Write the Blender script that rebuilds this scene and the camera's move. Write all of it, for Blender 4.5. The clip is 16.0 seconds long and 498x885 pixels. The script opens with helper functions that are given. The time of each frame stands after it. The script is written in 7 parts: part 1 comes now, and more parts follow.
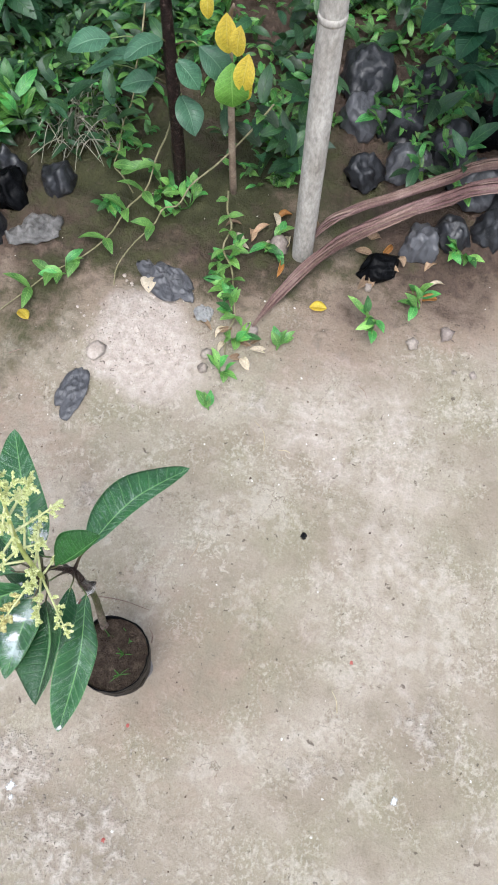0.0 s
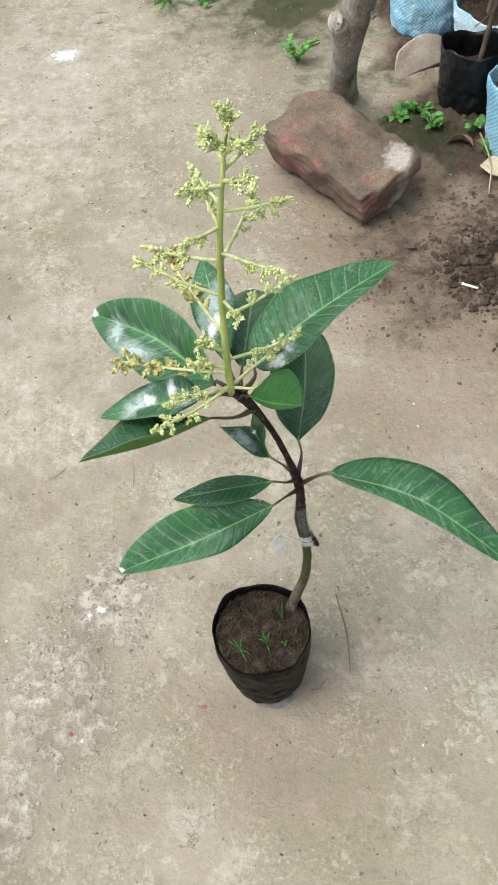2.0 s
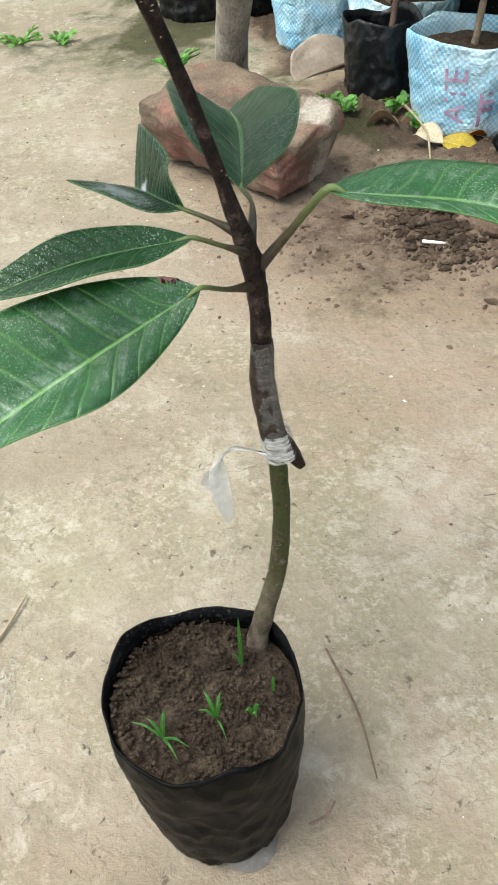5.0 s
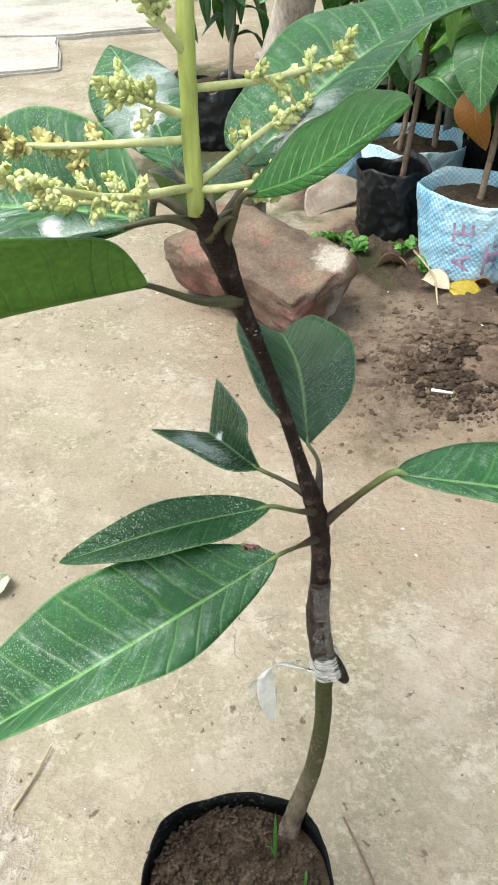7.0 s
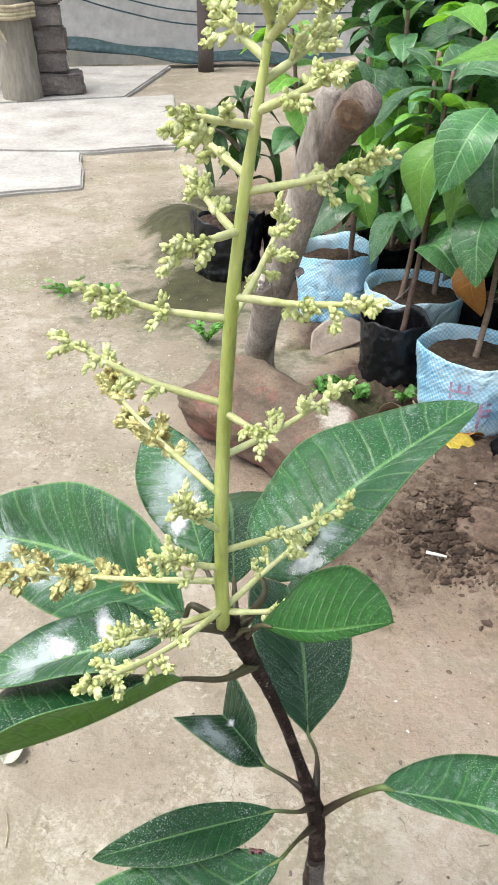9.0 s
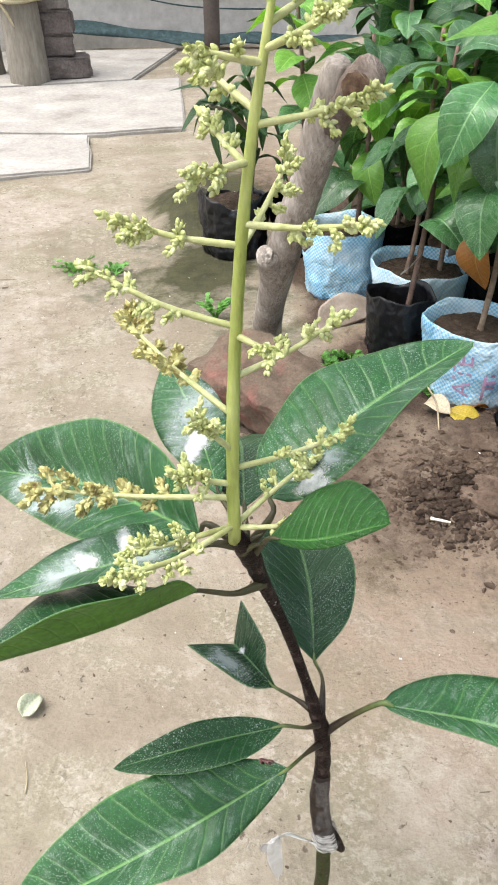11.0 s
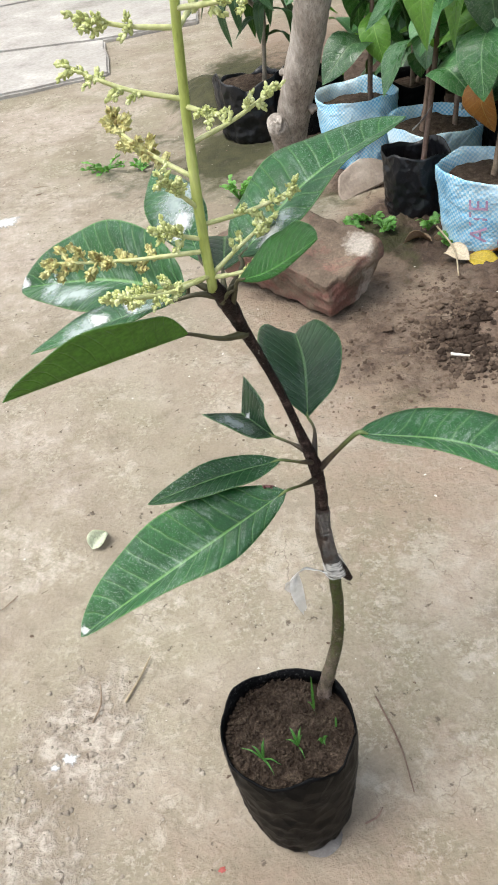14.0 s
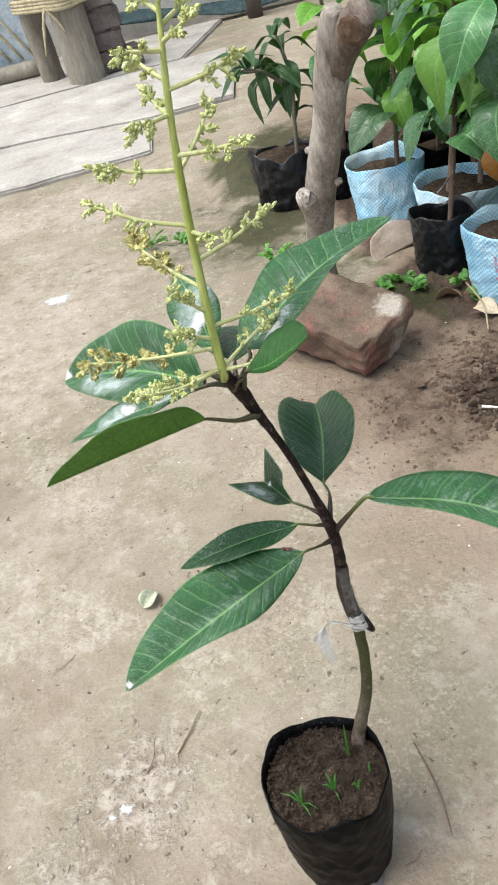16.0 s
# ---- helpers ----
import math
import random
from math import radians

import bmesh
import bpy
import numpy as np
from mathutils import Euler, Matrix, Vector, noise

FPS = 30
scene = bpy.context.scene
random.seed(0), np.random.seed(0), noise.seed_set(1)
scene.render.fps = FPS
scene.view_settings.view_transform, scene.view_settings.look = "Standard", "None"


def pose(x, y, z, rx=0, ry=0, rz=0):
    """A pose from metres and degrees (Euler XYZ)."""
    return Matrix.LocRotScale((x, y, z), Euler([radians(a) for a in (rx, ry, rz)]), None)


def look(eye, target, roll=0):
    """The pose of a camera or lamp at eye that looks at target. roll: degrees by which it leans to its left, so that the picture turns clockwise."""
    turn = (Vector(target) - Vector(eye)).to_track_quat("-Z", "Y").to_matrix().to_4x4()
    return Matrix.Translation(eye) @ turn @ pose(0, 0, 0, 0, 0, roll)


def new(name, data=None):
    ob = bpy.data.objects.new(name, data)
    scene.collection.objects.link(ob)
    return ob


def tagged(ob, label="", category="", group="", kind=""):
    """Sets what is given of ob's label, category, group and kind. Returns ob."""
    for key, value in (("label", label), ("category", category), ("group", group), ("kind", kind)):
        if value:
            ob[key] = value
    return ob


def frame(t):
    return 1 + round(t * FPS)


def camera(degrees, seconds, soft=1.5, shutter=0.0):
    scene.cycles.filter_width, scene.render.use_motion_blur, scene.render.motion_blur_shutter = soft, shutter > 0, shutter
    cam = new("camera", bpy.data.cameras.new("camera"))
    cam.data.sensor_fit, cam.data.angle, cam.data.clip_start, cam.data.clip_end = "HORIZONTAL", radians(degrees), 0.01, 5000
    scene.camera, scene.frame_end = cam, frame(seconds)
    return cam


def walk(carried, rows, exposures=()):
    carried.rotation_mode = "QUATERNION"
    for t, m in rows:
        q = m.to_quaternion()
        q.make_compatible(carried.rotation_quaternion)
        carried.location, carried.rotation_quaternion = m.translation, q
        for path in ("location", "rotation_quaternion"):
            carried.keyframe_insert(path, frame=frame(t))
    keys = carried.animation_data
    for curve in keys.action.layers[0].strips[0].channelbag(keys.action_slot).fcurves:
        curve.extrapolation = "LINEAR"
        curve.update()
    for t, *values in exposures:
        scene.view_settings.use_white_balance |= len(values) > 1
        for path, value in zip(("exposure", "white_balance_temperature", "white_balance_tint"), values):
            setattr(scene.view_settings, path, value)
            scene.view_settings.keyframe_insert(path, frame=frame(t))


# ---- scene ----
cam = camera(32.5, 16.0, 1.8)

PATH = [
    (0, (-0.011, -0.499, 1.237), (0.781, -0.277, -0.586), 3.1),
    (0.2, (0.044, -0.527, 1.213), (0.686, -0.198, -0.653), 5.1),
    (0.5, (0.096, -0.507, 1.219), (0.484, 0.023, -0.67), -4.1),
    (1, (0.114, -0.536, 1.162), (0.31, 0.157, -0.704), 0.1),
    (1.5, (0.167, -0.652, 1.132), (0.135, 0.347, -0.601), -5.8),
    (2, (0.166, -0.63, 0.907), (0.088, 0.534, -0.718), -6.5),
    (2.5, (0.153, -0.599, 0.746), (-0.026, 0.693, -0.77), -9.7),
    (3, (0.168, -0.617, 0.688), (0.06, 0.834, -0.684), -7.0),
    (3.5, (0.144, -0.576, 0.558), (0.133, 0.9, -0.791), -3.1),
    (3.7, (0.157, -0.532, 0.513), (0.234, 0.94, -0.84), -3.1),
    (5.8, (0.130, -0.508, 0.478), (0.353, 1.006, -0.811), -3.8),
    (6, (0.130, -0.497, 0.484), (0.374, 1.031, -0.784), -3.4),
    (6.5, (0.120, -0.498, 0.523), (0.376, 1.054, -0.712), -3.3),
    (7, (0.113, -0.500, 0.552), (0.349, 1.082, -0.650), -1.1),
    (7.5, (0.105, -0.493, 0.579), (0.325, 1.111, -0.595), 0.5),
    (8, (0.101, -0.487, 0.628), (0.318, 1.132, -0.526), 0.6),
    (8.5, (0.108, -0.484, 0.662), (0.341, 1.161, -0.452), 0.9),
    (8.7, (0.111, -0.485, 0.674), (0.357, 1.176, -0.413), 0.6),
    (10.8, (0.094, -0.507, 0.681), (0.333, 1.173, -0.378), 0.4),
    (11, (0.105, -0.519, 0.671), (0.331, 1.135, -0.43), -0.0),
    (11.5, (0.102, -0.555, 0.658), (0.357, 1.076, -0.471), -1.4),
    (12, (0.098, -0.584, 0.645), (0.354, 1.037, -0.499), -2.5),
    (12.5, (0.086, -0.613, 0.647), (0.186, 0.981, -0.557), -5.9),
    (13, (0.095, -0.62, 0.648), (0.182, 0.964, -0.571), -6.3),
    (13.5, (0.119, -0.618, 0.64), (0.192, 0.937, -0.616), -7.4),
    (14, (0.126, -0.636, 0.659), (0.183, 0.92, -0.597), -9.0),
    (14.5, (0.129, -0.664, 0.686), (0.127, 0.918, -0.537), -11.5),
    (15, (0.136, -0.671, 0.69), (0.099, 0.947, -0.484), -12.2),
    (15.5, (0.153, -0.675, 0.695), (0.124, 0.962, -0.454), -12.9),
    (16, (0.152, -0.676, 0.698), (0.097, 0.966, -0.443), -13.9),
]
walk(cam, [(t, look(eye, target, roll)) for t, eye, target, roll in PATH],
     exposures=((0, 1.2, 5950, 9), (0.8, 1.16, 6250, 8), (1.5, 1.12, 6300, 2), (2.5, 1.13, 6400, 1), (3.5, 1.28, 6450, 2), (6, 1.42, 6700, 0), (7, 1.52, 6600, 1), (8, 1.46, 6400, 4), (11, 1.40, 6550, 8), (11.7, 1.42, 6600, 7), (12.8, 1.28, 6550, 7), (16, 1.22, 6450, 6)))

# ---------------------------------------------------------------- world and light
world = bpy.data.worlds.new("world")
scene.world = world
world.use_nodes = True
wn = world.node_tree.nodes
sky = wn.new("ShaderNodeTexSky")
sky.sky_type, sky.sun_disc = "NISHITA", False
sky.sun_elevation, sky.sun_rotation = radians(67), radians(255)
sky.air_density, sky.dust_density, sky.ozone_density = 1.0, 4.0, 1.0
wn["Background"].inputs["Strength"].default_value = 0.13
veil = wn.new("ShaderNodeHueSaturation")  # thin cloud takes most of the blue out
veil.inputs["Saturation"].default_value = 0.45
world.node_tree.links.new(sky.outputs["Color"], veil.inputs["Color"])
world.node_tree.links.new(veil.outputs["Color"], wn["Background"].inputs["Color"])

sun = new("sun", bpy.data.lights.new("sun", "SUN"))
sun.data.energy, sun.data.angle, sun.data.color = 1.1, radians(35), (1.0, 0.95, 0.88)
sun.matrix_world = look((-2.2, -0.6, 5.5), (0, 0, 0))

rng = random.Random(7)



# ---------------------------------------------------------------- helpers
def part(name, bm, material, parent=None, label=""):
    """Links a bmesh or mesh as one object, under a thing or a part; its shape is given in world places."""
    if isinstance(bm, bpy.types.Mesh):
        me = bm
    else:
        me = bpy.data.meshes.new(name)
        bm.to_mesh(me)
        bm.free()
    for m in material if isinstance(material, (list, tuple)) else [material]:
        me.materials.append(m)
    ob = new(name, me)
    if parent is not None:
        ob.parent = parent
        ob.matrix_parent_inverse = root_of(parent).inverted()
    if label:
        tagged(ob, label)
    return ob


PLACES = {}


def root_of(ob):
    return PLACES.get(ob.name, Matrix.Identity(4))


def thing(name, at, label, category, group="", kind=""):
    ob = new(name)
    ob.empty_display_size = 0.05
    ob.matrix_basis = Matrix.Translation(at)
    PLACES[ob.name] = Matrix.Translation(at)
    return tagged(ob, label, category, group, kind)


def mesh_of(name, verts, faces, uvs=None, smooth=True):
    me = bpy.data.meshes.new(name)
    me.from_pydata([tuple(v) for v in verts], [], [tuple(f) for f in faces])
    if uvs is not None:
        layer = me.uv_layers.new(name="UVMap")
        uvs = np.asarray(uvs, dtype=np.float32)
        idx = np.zeros(len(me.loops), dtype=np.int32)
        me.loops.foreach_get("vertex_index", idx)
        layer.data.foreach_set("uv", uvs[idx].ravel())
    if smooth:
        me.polygons.foreach_set("use_smooth", [True] * len(me.polygons))
    me.update()
    return me


def hnoise(x, y, s, z=0.0):
    return noise.noise(Vector((x * s, y * s, z)))


def catmull(pts, n):
    """n + 1 points on a smooth curve through pts."""
    p = [np.array(q, float) for q in pts]
    p = [2 * p[0] - p[1]] + p + [2 * p[-1] - p[-2]]
    out = []
    segs = len(p) - 3
    for i in range(n + 1):
        f = i / n * segs
        k = min(int(f), segs - 1)
        t = f - k
        a, b, c, d = p[k], p[k + 1], p[k + 2], p[k + 3]
        out.append(0.5 * ((2 * b) + (c - a) * t + (2 * a - 5 * b + 4 * c - d) * t * t + (3 * b - a - 3 * c + d) * t ** 3))
    return out


def tube_data(pts, radii, sides=8, wob=0.0, seed=0, cap=True):
    """Verts, faces of a tube along pts; radii per point."""
    r = random.Random(seed)
    pts = [Vector(p) for p in pts]
    verts, faces, uvs = [], [], []
    t0 = (pts[1] - pts[0]).normalized()
    ref = Vector((1, 0, 0)) if abs(t0.x) < 0.8 else Vector((0, 1, 0))
    nrm = (ref - ref.dot(t0) * t0).normalized()
    n = len(pts)
    for i, p in enumerate(pts):
        t = (pts[min(i + 1, n - 1)] - pts[max(i - 1, 0)]).normalized()
        nrm = (nrm - nrm.dot(t) * t).normalized()
        bi = t.cross(nrm)
        for k in range(sides):
            a = 2 * math.pi * k / sides
            rr = radii[i] * (1 + wob * r.uniform(-1, 1))
            verts.append(tuple(p + (nrm * math.cos(a) + bi * math.sin(a)) * rr))
            uvs.append((k / sides, i / (n - 1)))
    for i in range(n - 1):
        for k in range(sides):
            k2 = (k + 1) % sides
            faces.append((i * sides + k, i * sides + k2, (i + 1) * sides + k2, (i + 1) * sides + k))
    if cap:
        faces.append(tuple(range(sides - 1, -1, -1)))
        faces.append(tuple((n - 1) * sides + k for k in range(sides)))
    return verts, faces, uvs


def tube(name, pts, radii, material, parent=None, sides=8, wob=0.0, seed=0, label="", steps=None):
    if steps:
        f = [i / steps * (len(radii) - 1) for i in range(steps + 1)]
        radii = [radii[min(int(q), len(radii) - 2)] * (1 - (q - min(int(q), len(radii) - 2))) + radii[min(int(q), len(radii) - 2) + 1] * (q - min(int(q), len(radii) - 2)) for q in f]
        pts = catmull(pts, steps)
    v, f, u = tube_data(pts, radii, sides, wob, seed)
    return part(name, mesh_of(name, v, f, u), material, parent, label)


class Heap:
    """Gathers pieces of geometry for one mesh."""

    def __init__(self):
        self.v, self.f, self.u, self.n = [], [], [], 0

    def add(self, v, f, u=None):
        v = np.asarray(v, float)
        self.v.append(v)
        self.u.append(np.asarray(u, float) if u is not None else np.zeros((len(v), 2)))
        self.f.extend(tuple(i + self.n for i in q) for q in f)
        self.n += len(v)

    def mesh(self, name, smooth=True):
        return mesh_of(name, np.concatenate(self.v), self.f, np.concatenate(self.u), smooth)


# ---------------------------------------------------------------- materials
def material(name):
    m = bpy.data.materials.new(name)
    m.use_nodes = True
    return m, m.node_tree, m.node_tree.nodes["Principled BSDF"]


def nd(nt, kind, **values):
    n = nt.nodes.new("ShaderNode" + kind)
    for k, v in values.items():
        if k == "op":
            n.operation = v
        elif k == "data":
            n.data_type = v
        elif k == "blend":
            n.blend_type = v
    return n


def lk(nt, a, b):
    nt.links.new(a, b)


def coords(nt, kind="Object"):
    return nd(nt, "TexCoord").outputs[kind]


def tnoise(nt, co, scale, detail=4.0, rough=0.55, dist=0.0):
    n = nd(nt, "TexNoise")
    lk(nt, co, n.inputs["Vector"])
    n.inputs["Scale"].default_value, n.inputs["Detail"].default_value = scale, detail
    n.inputs["Roughness"].default_value, n.inputs["Distortion"].default_value = rough, dist
    return n.outputs["Fac"]


def ramp(nt, fac, stops):
    r = nd(nt, "ValToRGB")
    lk(nt, fac, r.inputs["Fac"])
    els = r.color_ramp.elements
    while len(els) < len(stops):
        els.new(0.5)
    for e, (p, c) in zip(els, stops):
        e.position = p
        e.color = (*c, 1) if not isinstance(c, (int, float)) else (c, c, c, 1)
    return r.outputs["Color"]


def mixc(nt, fac, a, b, blend="MIX"):
    m = nd(nt, "Mix", data="RGBA", blend=blend)
    if isinstance(fac, (int, float)):
        m.inputs[0].default_value = fac
    else:
        lk(nt, fac, m.inputs[0])
    for sock, val in ((m.inputs[6], a), (m.inputs[7], b)):
        if isinstance(val, tuple):
            sock.default_value = (*val, 1)
        else:
            lk(nt, val, sock)
    return m.outputs[2]


def mth(nt, op, a, b=None, clamp=False):
    m = nd(nt, "Math", op=op)
    m.use_clamp = clamp
    for sock, val in ((m.inputs[0], a), (m.inputs[1], b)):
        if val is None:
            continue
        if isinstance(val, (int, float)):
            sock.default_value = val
        else:
            lk(nt, val, sock)
    return m.outputs[0]


def bump(nt, bsdf, height, strength=0.3, dist=0.002):
    b = nd(nt, "Bump")
    b.inputs["Strength"].default_value, b.inputs["Distance"].default_value = strength, dist
    lk(nt, height, b.inputs["Height"])
    lk(nt, b.outputs["Normal"], bsdf.inputs["Normal"])


def surf(name, cols, scale=20.0, fine=150.0, rough=0.7, amount=0.35, bumps=0.3, dist=0.001, spec=0.4, vary=0.0, stretch=None):
    """An everyday surface: three colours by a broad noise, a fine grain, and relief."""
    m, nt, b = material(name)
    co = coords(nt)
    if stretch:
        mp = nd(nt, "Mapping")
        mp.inputs["Scale"].default_value = stretch
        lk(nt, co, mp.inputs["Vector"])
        co = mp.outputs["Vector"]
    big = tnoise(nt, co, scale, 5, 0.6)
    small = tnoise(nt, co, fine, 4, 0.65)
    k = len(cols)
    c = ramp(nt, big, [(0.3 + 0.4 * i / max(1, k - 1), col) for i, col in enumerate(cols)])
    g = ramp(nt, small, [(0.25, 1 - amount), (0.75, 1 + amount * 0.4)])
    c = mixc(nt, 1.0, c, g, "MULTIPLY")
    if vary:
        inf = nd(nt, "ObjectInfo")
        hs = nd(nt, "HueSaturation")
        lk(nt, c, hs.inputs["Color"])
        lk(nt, mth(nt, "ADD", mth(nt, "MULTIPLY", inf.outputs["Random"], 2 * vary), 1 - vary), hs.inputs["Value"])
        lk(nt, mth(nt, "ADD", mth(nt, "MULTIPLY", inf.outputs["Random"], 0.04), 0.48), hs.inputs["Hue"])
        c = hs.outputs["Color"]
    lk(nt, c, b.inputs["Base Color"])
    b.inputs["Roughness"].default_value, b.inputs["Specular IOR Level"].default_value = rough, spec
    bump(nt, b, mth(nt, "ADD", mth(nt, "MULTIPLY", big, 0.6), small), bumps, dist)
    return m


def leaf_material(name, dark, light, vein, rough=0.35, white=0.0, lines=13.0, glow=0.25, speck=0.0, vary=0.15, spec=0.5, slant=1.5, pucker=0.0, veins=0.42, island=False):
    """Leaf skin: midrib and side veins by the leaf's own UV, white dried spray, specks, light shining through."""
    m, nt, b = material(name)
    uv = nd(nt, "UVMap").outputs["UV"]
    co = coords(nt)
    sp = nd(nt, "SeparateXYZ")
    lk(nt, uv, sp.inputs[0])
    u, v = sp.outputs[0], sp.outputs[1]
    a = mth(nt, "MULTIPLY", mth(nt, "ABSOLUTE", mth(nt, "SUBTRACT", u, 0.5)), 2.0)
    wob = tnoise(nt, co, 30, 2)
    t = mth(nt, "ADD", mth(nt, "SUBTRACT", mth(nt, "MULTIPLY", v, lines), mth(nt, "MULTIPLY", a, slant)), mth(nt, "MULTIPLY", wob, 0.9))
    tri = mth(nt, "MULTIPLY", mth(nt, "ABSOLUTE", mth(nt, "SUBTRACT", mth(nt, "FRACT", t), 0.5)), 2.0)
    side = mth(nt, "MULTIPLY", ramp(nt, tri, [(0.0, 1.0), (0.06, 0.55), (0.22, 0.0)]), ramp(nt, tnoise(nt, co, 55, 3), [(0.36, 0.65), (0.6, 1.0)]))
    rib = ramp(nt, a, [(0.018, 1.0), (0.052, 0.0)])
    body = ramp(nt, tnoise(nt, co, 35, 5, 0.6), [(0.3, dark), (0.72, light)])
    body = mixc(nt, 1.0, body, ramp(nt, tnoise(nt, co, 420, 3), [(0.3, 0.72), (0.7, 1.15)]), "MULTIPLY")
    c = mixc(nt, mth(nt, "MULTIPLY", side, veins), body, vein)
    c = mixc(nt, mth(nt, "MULTIPLY", rib, 0.7), c, vein)
    c = mixc(nt, ramp(nt, a, [(0.965, 0.0), (0.985, 0.45)]), c, vein)
    if island:
        each = nd(nt, "NewGeometry").outputs["Random Per Island"]
    else:
        each = nd(nt, "ObjectInfo").outputs["Random"]
    hs = nd(nt, "HueSaturation")
    lk(nt, c, hs.inputs["Color"])
    lk(nt, mth(nt, "ADD", mth(nt, "MULTIPLY", each, 2 * vary), 1 - vary), hs.inputs["Value"])
    if island:
        lk(nt, mth(nt, "ADD", mth(nt, "MULTIPLY", mth(nt, "FRACT", mth(nt, "MULTIPLY", each, 7.3)), 0.06), 0.465), hs.inputs["Hue"])
    c = hs.outputs["Color"]
    if speck:
        s = ramp(nt, tnoise(nt, co, 1300, 4, 0.68), [(0.55, 0.0), (0.66, 0.7)])
        s = mth(nt, "MULTIPLY", s, ramp(nt, tnoise(nt, co, 30, 3), [(0.36, 0.12 * speck), (0.58, speck)]))
        c = mixc(nt, s, c, (0.62, 0.68, 0.66))
    if white:
        # runs of dried spray between the side veins
        cb = nd(nt, "CombineXYZ")
        lk(nt, mth(nt, "MULTIPLY", t, 1.7), cb.inputs[0])
        lk(nt, mth(nt, "MULTIPLY", u, 3.0), cb.inputs[1])
        runs = ramp(nt, tnoise(nt, cb.outputs[0], 1.0, 5, 0.6), [(0.52, 0.0), (0.74, 1.0)])
        fine = ramp(nt, tnoise(nt, co, 330, 4, 0.7), [(0.36, 0.0), (0.60, 1.0)])
        w = mth(nt, "MULTIPLY", mth(nt, "MULTIPLY", runs, fine), white)
        w = mth(nt, "MULTIPLY", w, ramp(nt, a, [(0.05, 1.0), (0.95, 0.5)]))
        c = mixc(nt, ramp(nt, tnoise(nt, co, 22, 4, 0.65), [(0.36, 0.03), (0.68, 0.10)]), c, (0.24, 0.38, 0.29))
        c = mixc(nt, w, c, (0.55, 0.62, 0.60))
    lk(nt, c, b.inputs["Base Color"])
    lk(nt, ramp(nt, tnoise(nt, co, 60, 3), [(0.3, rough * 0.8), (0.75, min(1, rough * 1.4))]), b.inputs["Roughness"])
    b.inputs["Specular IOR Level"].default_value = spec
    h = mth(nt, "SUBTRACT", mth(nt, "MULTIPLY", tnoise(nt, co, 260, 3), 0.35), mth(nt, "ADD", mth(nt, "MULTIPLY", side, 0.5), mth(nt, "MULTIPLY", rib, 0.7)))
    if pucker:
        h = mth(nt, "ADD", h, mth(nt, "MULTIPLY", mth(nt, "POWER", tri, 0.6), pucker))
    bump(nt, b, h, 0.5, 0.0020)
    if glow:
        tr = nd(nt, "BsdfTranslucent")
        lk(nt, mixc(nt, 1.0, c, (1.7, 1.7, 0.6), "MULTIPLY"), tr.inputs["Color"])
        mx = nd(nt, "MixShader")
        mx.inputs[0].default_value = glow
        lk(nt, b.outputs[0], mx.inputs[1])
        lk(nt, tr.outputs[0], mx.inputs[2])
        lk(nt, mx.outputs[0], nt.nodes["Material Output"].inputs["Surface"])
    return m


LEAF = leaf_material("mango_leaf", (0.006, 0.038, 0.010), (0.017, 0.070, 0.020), (0.14, 0.27, 0.10), 0.36, 0.0, 14, 0.06, 0.75, 0.14, 0.30, 1.5, 0.16, 0.24)
LEAF_SPRAYED = leaf_material("sprayed_mango_leaf", (0.006, 0.048, 0.010), (0.021, 0.108, 0.022), (0.17, 0.34, 0.11), 0.38, 0.42, 14, 0.06, 0.6, 0.08, 0.26, 1.2, 0.30, 0.40)
LEAF_PLAIN = leaf_material("clean_mango_leaf", (0.010, 0.056, 0.009), (0.025, 0.105, 0.017), (0.10, 0.24, 0.07), 0.42, 0.0, 14, 0.10, 0.2, 0.05, 0.25, 1.5, 0.10, 0.25)
LEAF_BACK = leaf_material("mango_leaf_back", (0.075, 0.20, 0.022), (0.105, 0.255, 0.032), (0.19, 0.34, 0.08), 0.45, 0.0, 15, 0.22, 0.0, 0.06, 0.4, 1.5, 0.0, 0.16)
# strong pale specks paint a sky sheen onto the sapling leaves
LEAF_B = leaf_material("sapling_leaf", (0.018, 0.080, 0.026), (0.058, 0.175, 0.052), (0.18, 0.33, 0.15), 0.30, 0.0, 10, 0.22, 0.9, 0.5)
LEAF_Y = leaf_material("young_leaf", (0.11, 0.28, 0.04), (0.18, 0.39, 0.07), (0.34, 0.56, 0.16), 0.32, 0.0, 9, 0.35, 0.0, 0.25)
LEAF_W = leaf_material("weed_leaf", (0.022, 0.095, 0.022), (0.130, 0.340, 0.075), (0.22, 0.42, 0.12), 0.36, 0.0, 7, 0.25, 0.0, 0.6, island=True)
LEAF_D = leaf_material("shrub_leaf", (0.012, 0.046, 0.017), (0.030, 0.090, 0.029), (0.08, 0.16, 0.05), 0.4, 0.0, 7, 0.15, 0.0, 0.5, island=True)
# shrub leaf greens darkened, shade put into the colour
LEAF_SHADE = leaf_material("shaded_shrub_leaf", (0.004, 0.020, 0.009), (0.012, 0.046, 0.019), (0.03, 0.08, 0.03), 0.5, 0.0, 7, 0.08, 0.0, 0.4, 0.15, island=True)
LEAF_TEAL = leaf_material("grey_green_leaf", (0.035, 0.10, 0.055), (0.065, 0.16, 0.09), (0.14, 0.26, 0.16), 0.38, 0.0, 8, 0.2, 0.0, 0.25)
